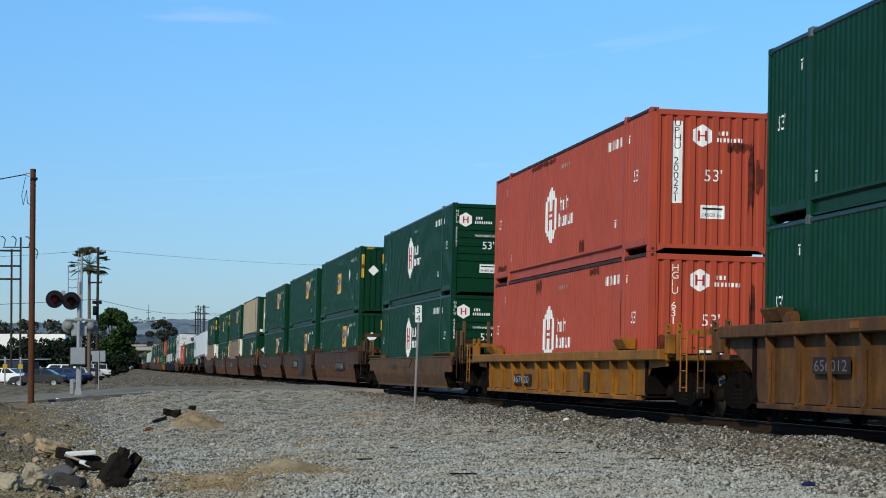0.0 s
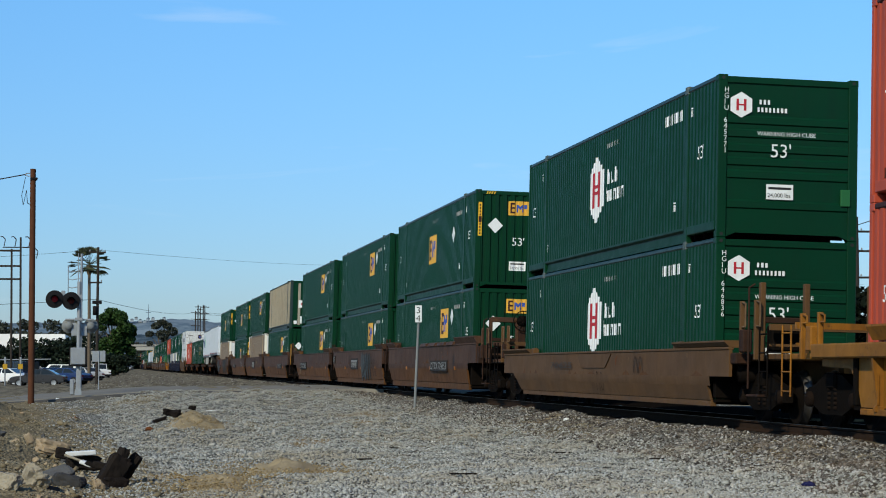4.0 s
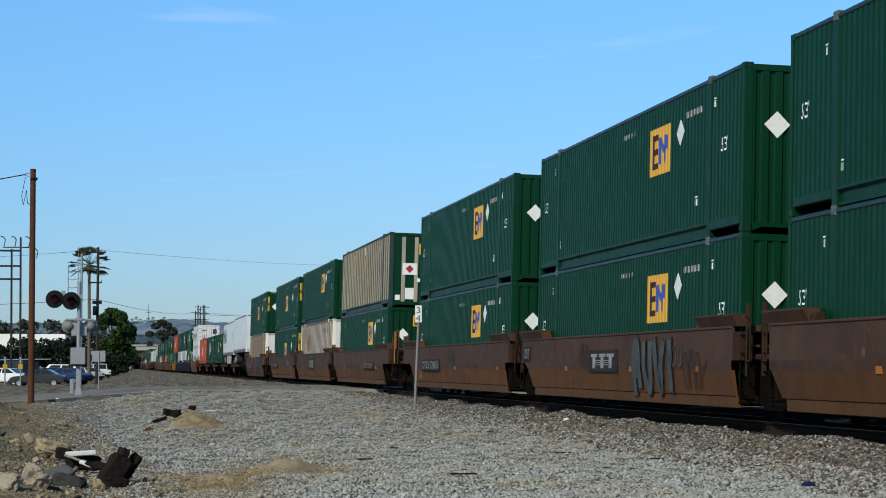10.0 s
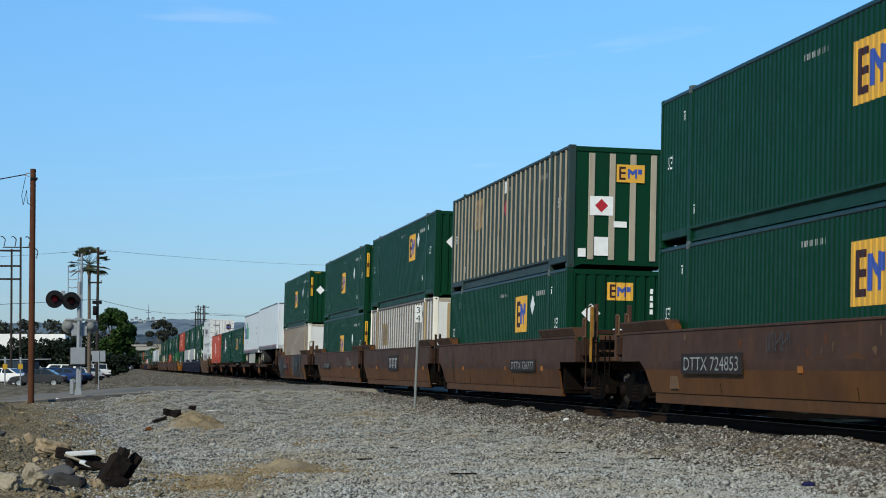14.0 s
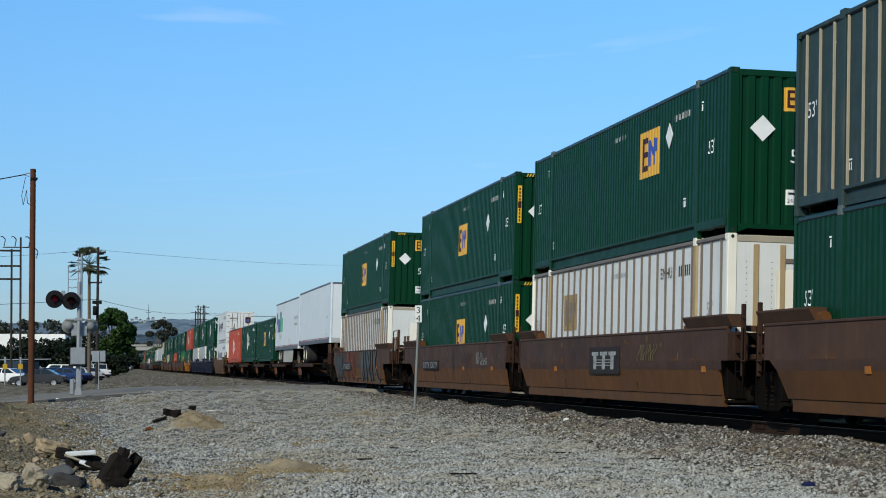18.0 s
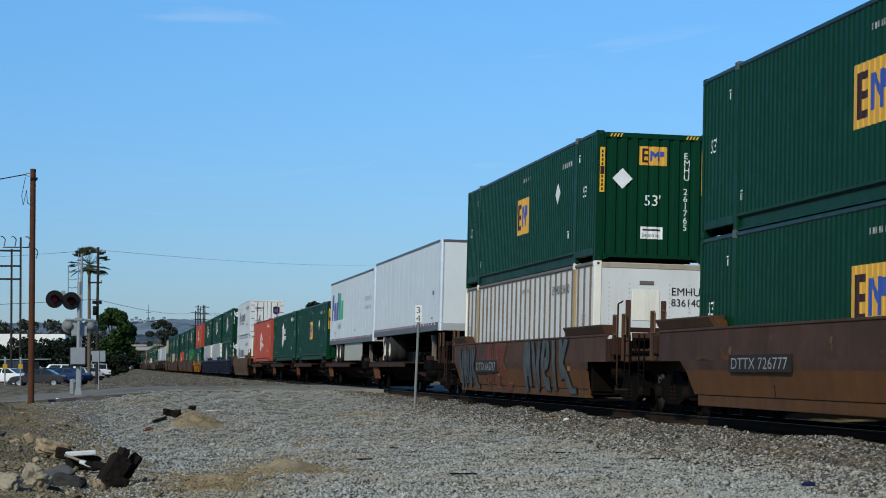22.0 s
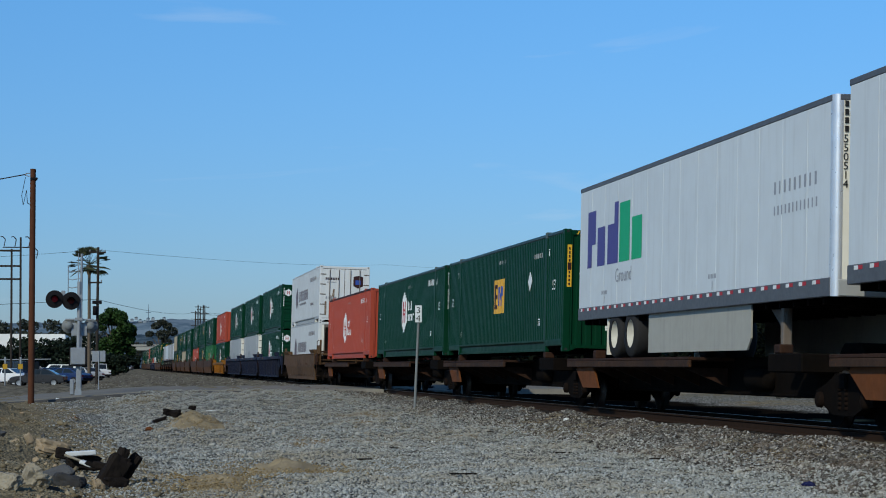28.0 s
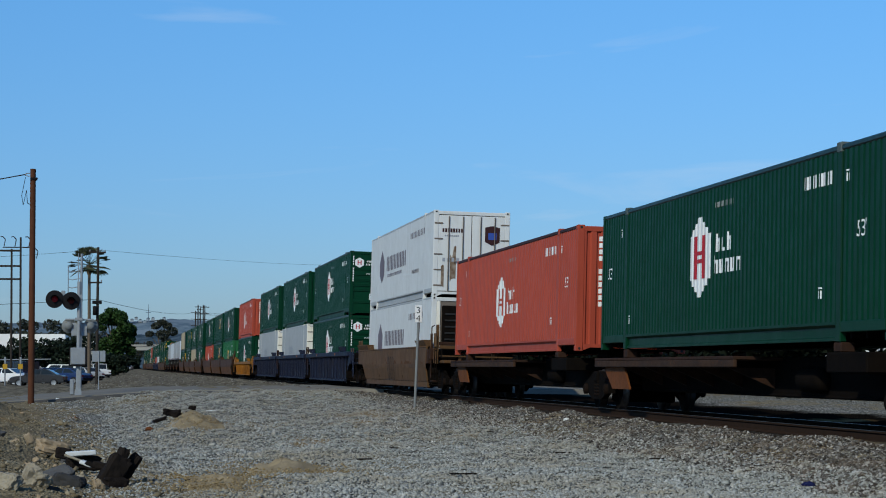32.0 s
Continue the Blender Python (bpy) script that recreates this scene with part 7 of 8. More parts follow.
tagged(road_strip("road", 79.5, 98.0, 0.012, M["asphalt"], -70, 10.78, 0.25), "dusty grey asphalt road rising to the level crossing", "road", kind="structure")
tagged(road_strip("road_far_side", 79.5, 98.0, 0.012, M["asphalt"], 12.55, 80, 0.2, 2), "asphalt road leaving the level crossing", "road", kind="structure")
tagged(road_strip("road_shoulder", 77.6, 79.6, -0.02, M["asphalt_edge"], -60, 7.6, 0.5, 3), "broken dark asphalt road edge", "road", kind="structure")
_cross = thing("crossing_deck", "worn timber and asphalt crossing deck between the rails", "crossing deck", kind="structure")
_cross.matrix_world = pose(XC, 0, TRACK_Z, 0, CANT, 0)
_pan = Geo().box(-0.62, 0.62, -0.98, 0.98, -0.16, -0.012, 0.02).mesh("deck_panel")
_pan.materials.append(M["asphalt_edge"])
for _i in range(9):
    part("deck_panel", _pan, None, _cross).location = (0, 80.6 + _i * 2.0, 0)


# ---- poles, wires and crossing signals ----
def pole(name, label, x, y, z0, z1, r0, r1, material, lean=0.0):
    p = thing(name, label, "utility pole", "poles")
    p.location = (x, y, z0)
    g = Geo()
    h = z1 - z0
    g.tube((0, 0, -0.5), (lean, 0, h), r0, 16, r1)
    part("shaft", g, material, p)
    return p


def crossarm(p, z, half, y=0.0, insulators=4, angle=0.0, material=None, x=0.0):
    c, s = math.cos(angle), math.sin(angle)
    g = Geo().box(-half, half, -0.05, 0.05, -0.06, 0.06, 0.01)
    g.v = [(x + a * c - b * s, y + a * s + b * c, z + d) for a, b, d in g.v]
    arm = part("crossarm", g, material or M["pole_grey"], p)
    for i in range(insulators):
        o = -half * 0.9 + i * (1.8 * half / max(1, insulators - 1))
        part("insulator", Geo().lathe([(z + 0.06, 0.02), (z + 0.10, 0.05), (z + 0.16, 0.05), (z + 0.20, 0.02)], "z", (x + o * c, y + o * s, 0), 8), M["galv"], arm)


near_pole = pole("utility_pole", "reddish brown bare wooden utility pole in the dirt", -3.09, 76.7, -0.5, 8.52, 0.125, 0.105, M["pole_wood"], 0.0)
part("bracket", Geo().box(-0.10, 0.18, -0.14, -0.10, 8.60, 8.68).tube((0.10, -0.12, 8.64), (0.17, -0.12, 8.60), 0.05, 8), M["black"], near_pole)
_g = Geo().path([(-0.12, 0, 8.85), (-0.26, 0, 8.84), (-0.30, 0, 8.78), (-0.12, 0, 8.72)], 0.02)
part("spool_bracket", _g, M["galv"], near_pole)
_g = Geo()
_g.path([(-0.3, 0, 8.80), (-1.2, 0, 8.62), (-2.6, -1, 8.32), (-7.0, -4, 7.6)], 0.022, 5)
_g.path([(-0.28, 0, 8.70), (-0.42, 0.02, 8.0), (-0.36, 0.02, 7.62), (-0.24, 0, 8.2), (-0.20, 0, 7.7), (-0.1, 0, 7.66)], 0.012, 5)
part("service_cable", _g, M["wire"], near_pole, "drooping service cable")

hf = thing("h_frame_poles", "dark twin-pole power line structure with crossarms", "utility pole", "poles")
hf.location = (0, 0, 0)
for _x, _z1 in ((-8.56, 10.9), (-7.82, 11.9)):
    part("shaft", Geo().tube((_x + 0.06, 170, -0.6), (_x, 170, _z1), 0.105, 10, 0.08), M["pole_grey"], hf)
for _z in (10.75, 9.45, 8.35):
    part("crossarm", Geo().box(-13.5, -7.75, 169.82, 169.94, _z - 0.08, _z + 0.08, 0.01), M["pole_grey"], hf)
for _x, _z in ((-9.2, 11.6), (-8.3, 11.6), (-7.15, 11.6), (-6.5, 10.6), (-10.6, 11.6)):
    part("insulator_horn", Geo().path([(_x, 170, _z - 0.5), (_x + 0.12, 170, _z + 0.1), (_x - 0.1, 170, _z + 0.35), (_x - 0.3, 170, _z + 0.3)], 0.04), M["wire"], hf)
part("top_bar", Geo().box(-9.3, -6.6, 169.9, 170.1, 11.0, 11.08), M["wire"], hf)

wp = pole("utility_pole", "dark wooden utility pole with crossarm", -1.26, 150, -0.5, 9.9, 0.12, 0.09, M["pole_grey"], 0.06)
crossarm(wp, 10.02, 0.62, insulators=3)
crossarm(wp, 7.75, 0.45, insulators=2, x=-0.1)
part("transformer", Geo().lathe([(5.3, 0.0), (5.3, 0.17), (5.95, 0.17), (6.0, 0.0)], "z", (-0.15, -0.25, 0), 12), M["black"], wp)
part("cable_clamp", Geo().box(-0.35, 0.35, -0.2, 0.2, 6.15, 6.40, 0.03), M["black"], wp)

ladder_frame = thing("antenna_ladder_frame", "thin grey steel ladder mast above the signals", "mast", "poles")
_g = Geo()
for _x, _z in ((-2.72, 7.0), (-2.12, 7.75)):
    _g.tube((_x, 120, 5.0), (_x, 120, _z), 0.028, 6)
part("stiles", _g, M["galv"], ladder_frame)
_g = Geo()
for _i in range(4):
    _g.path([(-2.72, 120, 6.7 - _i * 0.48), (-2.5, 120, 6.62 - _i * 0.48), (-2.12, 120, 6.7 - _i * 0.48), (-1.95, 120, 6.7 - _i * 0.48)], 0.026)
part("rungs", _g, M["galv"], ladder_frame)
part("mast_tube", Geo().tube((-1.95, 120, -0.4), (-1.93, 120, 7.72), 0.07, 8), M["galv"], ladder_frame)

for _i, (_x, _y, _z) in enumerate(((16.9, 418, 12.6), (17.5, 420, 13.9), (18.1, 423, 13.4), (18.6, 420, 13.9), (19.2, 426, 14.0))):
    _p = pole("utility_pole", "distant dark utility pole with crossarms behind the train", _x, _y, -0.3, _z, 0.16, 0.11, M["pole_grey"])
    for _k in range(3 if _i != 2 else 1):
        crossarm(_p, _z - 0.1 - _k * 1.35, 0.95 if _i in (0, 4) else 0.7, insulators=3)

rp = pole("utility_pole", "grey utility pole with three crossarms behind the train", 42.9, 110, -0.3, 9.6, 0.19, 0.14, M["pole_grey"])
for _z, _h in ((9.05, 1.15), (7.9, 1.15), (6.35, 0.95), (3.9, 0.9)):
    crossarm(rp, _z, _h, insulators=4)


def cable(name, label, pts, sag, r=0.03):
    c = thing(name, label, "cable", "overhead cables")
    for a, b in zip(pts[:-1], pts[1:]):
        a, b = Vector(a), Vector(b)
        p = [a.lerp(b, t / 10) - Vector((0, 0, sag * 4 * (t / 10) * (1 - t / 10))) for t in range(11)]
        part("span", Geo().path(p, r, 5), M["wire"], c)
    return c


cable("overhead_cable", "thin black overhead cable", [(-40, 165, 9.2), (-1.2, 150, 9.7), (45, 330, 18.0), (130, 330, 15.0)], 0.5, 0.012)
cable("overhead_cable", "thick black overhead cable", [(-40, 150, 6.1), (-1.3, 150, 6.0), (17.5, 420, 12.4), (60, 520, 14.5)], 0.7, 0.020)
cable("overhead_cable", "thin black overhead cable", [(30, 60, 8.9), (42.9, 110, 9.1), (60, 200, 9.3)], 0.4, 0.025)
cable("overhead_cable", "thin black overhead cable", [(16.9, 418, 11.9), (60, 450, 12.6)], 0.5, 0.04)


# the crossing signal
sig = thing("crossing_signal", "silver level crossing signal mast with red flashing lamps", "crossing signal")
sig.location = (-1.45, 83.4, -0.5)
part("foundation", Geo().box(-0.26, 0.26, -0.26, 0.26, -0.3, 0.28, 0.03), M["concrete"], sig)
part("base_casting", Geo().prism([(-0.15, 0.28), (0.15, 0.28), (0.13, 0.50), (0.10, 0.56), (0.085, 1.32), (-0.085, 1.32), (-0.10, 0.56), (-0.13, 0.50)], "y", -0.12, 0.12), M["galv"], sig)
part("mast_tube", Geo().tube((0, 0, 1.2), (0.02, 0, 5.0), 0.085, 14), M["galv"], sig)
part("junction_box", Geo().box(-0.34, -0.16, -0.12, 0.10, 0.30, 0.95, 0.03), M["galv"], sig, "pale junction box at the mast foot")
_panel = part("bell_panel", Geo().box(-0.34, 0.30, -0.17, -0.08, 1.55, 2.26, 0.03), M["galv"], sig, "grey equipment panel with dark frame")
part("panel_frame", Geo().box(-0.37, -0.34, -0.19, -0.06, 1.50, 2.30).box(0.30, 0.36, -0.19, 0.05, 1.50, 2.30).box(-0.37, 0.36, -0.19, -0.06, 1.48, 1.55), M["black"], _panel)


def signal_lamp(parent, x, y, z, r, facing, lit):
    """Round black backing plate with a hooded lens. facing: -1 looks back along the line of sight."""
    lamp = part("lamp_backing", Geo().lathe([(y + facing * 0.0, 0.0), (y, r), (y + facing * 0.02, r), (y + facing * 0.025, r - 0.02), (y + facing * 0.025, 0.0)], "y", (x, 0, z), 28), M["black"] if facing < 0 else M["post_steel"], parent, "round dark lamp backing")
    part("lamp_lens", Geo().lathe([(y + facing * 0.03, 0.125), (y + facing * 0.06, 0.095), (y + facing * 0.075, 0.0)], "y", (x, 0, z), 20), M["lamp_lit"] if lit else M["tail_red"], lamp, "red signal lens")
    g = Geo()
    n = 14
    for i in range(n):
        a, b = math.pi * (0.0 + i / n), math.pi * (0.0 + (i + 1) / n)
        g.quad(*[(x + 0.17 * math.cos(t), y + facing * d, z + 0.17 * math.sin(t)) for t, d in ((a, 0.03), (b, 0.03), (b, 0.34), (a, 0.34))])
    part("hood", g, M["black"] if facing < 0 else M["post_steel"], lamp, fix=False)
    part("lamp_housing", Geo().lathe([(y - facing * 0.01, 0.19), (y - facing * 0.14, 0.17), (y - facing * 0.2, 0.06), (y - facing * 0.2, 0.0)], "y", (x, 0, z), 18), M["post_steel"], lamp)


_arm = part("lamp_arm", Geo().tube((-1.15, 0, 4.45), (0.1, 0, 4.35), 0.035, 8).box(-0.72, -0.55, -0.08, 0.08, 4.40, 4.62, 0.02).box(-0.15, 0.15, -0.1, 0.1, 4.25, 4.45, 0.02), M["galv"], sig)
signal_lamp(sig, -0.98, -0.16, 4.26, 0.37, -1, True)
signal_lamp(sig, -0.31, -0.16, 4.19, 0.37, -1, False)
part("lower_arm", Geo().tube((-0.55, 0.1, 3.42), (0.6, 0.1, 3.42), 0.04, 8).box(-0.16, 0.18, -0.1, 0.1, 3.36, 3.50, 0.02), M["galv"], sig)
for _x in (-0.40, 0.50):
    signal_lamp(sig, _x, 0.25, 3.16, 0.30, 1, False)
part("crossbuck_panel", Geo().box(-0.30, 0.34, 0.16, 0.19, 2.75, 3.30, 0.02), M["galv"], sig, "back of a grey sign panel")

gs = thing("road_sign", "back of a grey road sign on a thin post", "road sign")
gs.location = (-0.74, 100, -0.45)
part("post", Geo().tube((0, 0, -0.2), (0, 0, 2.2), 0.028, 8), M["galv"], gs)
part("sheet", Geo().box(-0.33, 0.33, 0.02, 0.035, 1.66, 2.2, 0.006), M["galv"], gs)

# the speed sign beside the track: white plate with a three over a four
ms = thing("mile_sign", "white trackside number plate on a thin leaning steel post", "sign")
ms.location = (8.72, 57.57, -0.5)
part("post", Geo().tube((0, 0, -0.2), (0.16, 0, 3.16), 0.042, 10), M["post_steel"], ms, "thin grey steel post")
_plate = part("plate", Geo().box(0.03, 0.23, -0.075, -0.055, 2.74, 3.24, 0.006), M["mark"], ms, "white number plate")
for _ch, _x, _z in (("3", 0.06, 3.01), ("4", 0.052, 2.77)):
    _v, _f = glyph_mesh(_ch, 0.27)
    part("digit", Geo().add([(_x + p[0], -0.079, _z + p[1]) for p in _v], _f), M["mark_dark"], _plate, fix=False)

for _x, _y in ((-7.95, 150), (-6.85, 150.5)):
    _s = thing("warning_post", "white post with a yellow warning panel", "sign")
    _s.location = (_x, _y, -0.5)
    part("post", Geo().tube((0, 0, 0), (0, 0, 2.2), 0.05, 8), M["galv"], _s)
    part("panel", Geo().box(-0.17, 0.17, -0.06, -0.03, 1.30, 1.68, 0.01), M["sign_yellow"], _s)
    part("cap", Geo().box(-0.07, 0.07, -0.06, 0.06, 1.70, 2.20, 0.02), M["galv"], _s)
gate_arm = thing("gate_arm", "thin white horizontal barrier arm", "barrier")
part("arm", Geo().tube((-12.5, 175, 1.55), (-5.4, 175, 1.62), 0.05, 6), M["galv"], gate_arm)
part("arm_post", Geo().box(-12.7, -12.4, 174.9, 175.1, -0.5, 1.8, 0.02), M["galv"], gate_arm)


# ---- trees and bushes ----
def leaves(g, centre, rad, count, size, rs, droop=0.0):
    """Small leaf-clump quads strewn in a lumpy shell."""
    for _ in range(count):
        d = Vector((rs.gauss(0, 1), rs.gauss(0, 1), rs.gauss(0, 1)))
        if d.length < 1e-3:
            continue
        d.normalize()
        q = rs.uniform(0.45, 1.05) ** 0.6
        p = Vector((centre[0] + d.x * rad[0] * q, centre[1] + d.y * rad[1] * q, centre[2] + d.z * rad[2] * q))
        a = Vector((rs.gauss(0, 1), rs.gauss(0, 1), rs.gauss(0, 0.7))).normalized()
        b = a.cross(Vector((rs.gauss(0, 1), rs.gauss(0, 1), rs.gauss(0, 1)))).normalized()
        s = size * rs.uniform(0.6, 1.4)
        a, b = a * s, b * s * 0.6
        g.quad(p - a * 0.9, p - b + a * 0.1, p + a, p + b + a * 0.1)


def tree(name, label, x, y, z, height, trunk, blobs, leaf_mat, size, count, seed, category="tree"):
    """A trunk, limbs to each crown lobe, and a crown of many small leaf clumps. blobs: (dx, dy, height, rx, rz)."""
    rs = random.Random(seed)
    t = thing(name, label, category, "trees and bushes")
    t.location = (x, y, z)
    if trunk:
        g = Geo()
        fork = height * 0.42
        g.tube((0, 0, -0.3), (rs.uniform(-0.1, 0.1), 0, fork), trunk, 10, trunk * 0.72)
        for dx, dy, h, rx, rz in blobs:
            mid = (dx * 0.45 + rs.uniform(-0.2, 0.2), dy * 0.4, fork + (h - fork) * 0.5)
            g.tube((0, 0, fork * 0.85), mid, trunk * 0.5, 7, trunk * 0.34)
            g.tube(mid, (dx, dy, h), trunk * 0.34, 6, trunk * 0.10)
        part("trunk", g, M["bark"], t)
    g = Geo()
    tot = sum(b[3] ** 2 for b in blobs)
    for dx, dy, h, rx, rz in blobs:
        leaves(g, (dx, dy, h), (rx, rx, rz), int(count * rx * rx / tot), size, rs)
    part("crown", g, leaf_mat, t, fix=False)
    return t


_b = random.Random(5)
tree("broadleaf_tree", "full green broadleaf tree beyond the parked cars", 0.0, 262, -0.4, 9.2, 0.28,
     [(_b.uniform(-1.6, 1.9), _b.uniform(-1.2, 1.2), _b.uniform(4.9, 8.0), _b.uniform(0.7, 1.1), _b.uniform(0.6, 0.9)) for _ in range(15)] + [(-0.3, 0, 8.4, 1.0, 0.7), (2.1, 0, 6.2, 0.9, 0.6), (-1.5, 0, 3.6, 0.9, 0.9), (-0.7, 0, 2.6, 0.8, 0.9), (-0.9, 0, 4.4, 1.0, 0.8), (-1.6, 0, 1.6, 0.7, 0.9), (0.6, 0, 4.0, 1.3, 1.0), (1.6, 0, 4.9, 1.2, 0.9), (0.2, 0, 2.6, 1.2, 0.9), (2.2, 0, 3.4, 0.7, 0.7)],
     M["leaf"], 0.19, 11000, 21)
tree("eucalyptus_tree", "tall dark eucalyptus with separate leaf clumps", 14.9, 640, -0.3, 16.0, 0.42,
     [(-3.6, 0, 11.6, 1.5, 1.0), (-1.6, 0, 14.2, 1.6, 1.1), (0.2, 0, 15.3, 1.7, 1.0), (2.1, 0, 14.2, 1.6, 1.1), (3.7, 0, 12.4, 1.7, 1.5), (0.6, 0, 11.4, 2.2, 1.7), (-3.6, 0, 8.6, 1.1, 0.8), (1.8, 0, 9.0, 1.8, 1.4)],
     M["leaf_olive"], 0.36, 2600, 22)
tree("broadleaf_tree", "dark round tree behind the train", 24.6, 250, -0.3, 9.6, 0.25,
     [(-0.5, 0, 7.6, 1.0, 0.9), (0.4, 0, 8.6, 1.0, 0.8), (1.1, 0, 7.4, 1.0, 1.0), (0, 0, 6.2, 1.6, 1.2)], M["leaf_dark"], 0.24, 2000, 23)
tree("broadleaf_tree", "sparse light-leaved tree behind the train", 42.5, 118, -0.3, 7.5, 0.16,
     [(-0.6, 0, 6.6, 0.8, 0.8), (0.5, 0, 5.6, 1.0, 0.9), (-0.7, 0, 4.4, 1.0, 0.9), (0.7, 0, 3.6, 1.1, 1.0), (0.1, 0, 2.6, 1.2, 0.9)], M["leaf_olive"], 0.13, 1500, 24)
for _i, (_x, _y, _h, _w) in enumerate(((-9.3, 232, 4.8, 1.8), (-7.2, 236, 5.2, 2.0), (-5.2, 230, 4.6, 1.9), (-3.3, 236, 5.0, 1.9), (-11.6, 236, 4.6, 1.9), (-14.5, 240, 4.8, 2.2), (-0.6, 258, 3.6, 1.5), (1.0, 256, 3.2, 1.3))):
    tree("bush", "dense dark green bush behind the car park", _x, _y, -0.5, _h, 0.0,
         [(_b.uniform(-0.9, 0.9) * _w * 0.6, _b.uniform(-0.8, 0.8), _b.uniform(0.3, 0.85) * _h, _w * _b.uniform(0.45, 0.7), _h * _b.uniform(0.16, 0.26)) for _ in range(8)], M["leaf_dark"], 0.22, 1500, 30 + _i, "bush")
for _i, (_x, _y, _h, _w) in enumerate(((-6.0, 690, 5.5, 4.5), (-1.5, 700, 6.4, 4.0), (2.2, 712, 6.2, 3.4), (4.8, 716, 6.0, 2.8), (7.4, 720, 5.6, 2.2), (6.0, 760, 9.0, 4.0), (0.0, 760, 10.0, 4.0))):
    tree("bush", "dark thicket beside the far end of the track", _x, _y, -0.5, _h, 0.0,
         [(_b.uniform(-0.9, 0.9) * _w * 0.6, _b.uniform(-0.8, 0.8), _b.uniform(0.15, 0.85) * _h, _w * _b.uniform(0.45, 0.7), _h * _b.uniform(0.2, 0.3)) for _ in range(8)], M["leaf_dark"], 0.5, 900, 50 + _i, "bush")
for _i in range(9):
    _x = -42 + _i * 4.6
    tree("broadleaf_tree", "hazy olive tree on the skyline behind the warehouse", _x, 470 + 20 * math.sin(_i * 2.3), -0.5, 11, 0.2,
         [(_b.uniform(-2.2, 2.2), 0, _b.uniform(6.0, 11.8), _b.uniform(1.2, 2.1), _b.uniform(1.0, 1.7)) for _ in range(7)], M["leaf_olive"], 0.4, 900, 70 + _i)

palm = thing("palm_tree", "tall fan palm with a shaggy dry skirt", "palm", "trees and bushes")
palm.location = (-2.1, 170, -0.5)
part("trunk", Geo().tube((0.05, 0, 0), (0, 0, 9.7), 0.16, 10, 0.12), M["bark"], palm)
part("skirt", Geo().lathe([(9.2, 0.12), (9.5, 0.24), (9.85, 0.28), (10.1, 0.16)], "z", (0, 0, 0), 12), M["thatch"], palm, "dry thatch under the fronds")
_rs = random.Random(9)
for _i in range(40):
    _a, _e = _i * 2.399, _rs.uniform(-0.55, 1.35)
    _g = Geo()
    _d = Vector((math.cos(_a) * math.cos(_e), math.sin(_a) * math.cos(_e), math.sin(_e)))
    _o = Vector((0, 0, 10.1))
    _tip = _o + _d * 1.15
    _g.tube(_o, _tip, 0.025, 5, 0.015)
    _sd = _d.cross(Vector((0, 0, 1))).normalized()
    _up = _sd.cross(_d)
    for _k in range(9):
        _q = (_k - 4) * 0.27
        _e2 = (_d * math.cos(_q) + _sd * math.sin(_q)).normalized()
        _en = _tip + _e2 * 0.75 + Vector((0, 0, -0.12))
        _w = _up.cross(_e2) * 0.055
        _g.quad(_tip - _w, _tip + _e2 * 0.4 + _w * 1.5, _en, _tip + _e2 * 0.4 - _w * 1.5)
    part("frond", _g, M["frond"], palm, fix=False)


# ---- buildings, bridge and hills ----
wh = thing("warehouse", "long low warehouse with a white roof", "building", "far buildings")
part("wall", Geo().box(-62, -8.2, 330, 372, -0.5, 4.3), M["wall_pale"], wh)
part("roof", Geo().prism([(-62.5, 4.2), (-7.7, 4.2), (-7.9, 6.3), (-62.5, 6.45)], "y", 329.4, 372.6), M["roof_white"], wh, "bright white roof fascia")
for _i in range(6):
    _w = part("window", Geo().box(-58 + _i * 8, -54.5 + _i * 8, 329.9, 330.02, 1.0, 2.6), M["glass"], wh)
    part("window_frame", Geo().box(-58.1 + _i * 8, -54.4 + _i * 8, 329.86, 329.95, 0.9, 1.0).box(-56.3 + _i * 8, -56.2 + _i * 8, 329.86, 329.95, 1.0, 2.6), M["galv"], _w)
gb = thing("gabled_shed", "pale gabled shed beside the warehouse", "building", "far buildings")
part("wall", Geo().prism([(-8.0, -0.5), (-3.2, -0.5), (-3.2, 4.6), (-3.9, 5.4), (-8.0, 4.0)], "y", 318, 328), M["wall_pale"], gb)
part("roof", Geo().prism([(-8.3, 4.0), (-3.9, 5.55), (-2.9, 4.5), (-2.9, 4.7), (-3.9, 5.8), (-8.3, 4.25)], "y", 317.6, 328.4), M["roof_white"], gb)
for _i, (_x0, _x1, _y, _h) in enumerate(((84, 112, 250, 4.2), (60, 76, 380, 4.0))):
    _w = thing("low_building", "low white building behind the railway", "building", "far buildings")
    part("wall", Geo().box(_x0, _x1, _y, _y + 22, -0.4, _h), M["roof_white"], _w)
    part("roof", Geo().box(_x0 - 0.4, _x1 + 0.4, _y - 0.4, _y + 22.4, _h, _h + 0.3), M["wall_pale"], _w)
    for _k in range(5):
        part("window", Geo().box(_x0 + 0.8 + _k * (_x1 - _x0 - 2) / 5, _x0 + 2.4 + _k * (_x1 - _x0 - 2) / 5, _y - 0.02, _y + 0.05, 0.7, 1.9), M["glass"], _w)
    part("door", Geo().box(_x1 - 1.6, _x1 - 0.5, _y - 0.03, _y + 0.05, -0.4, 1.8), M["grey_rib"], _w)
_b = random.Random(15)
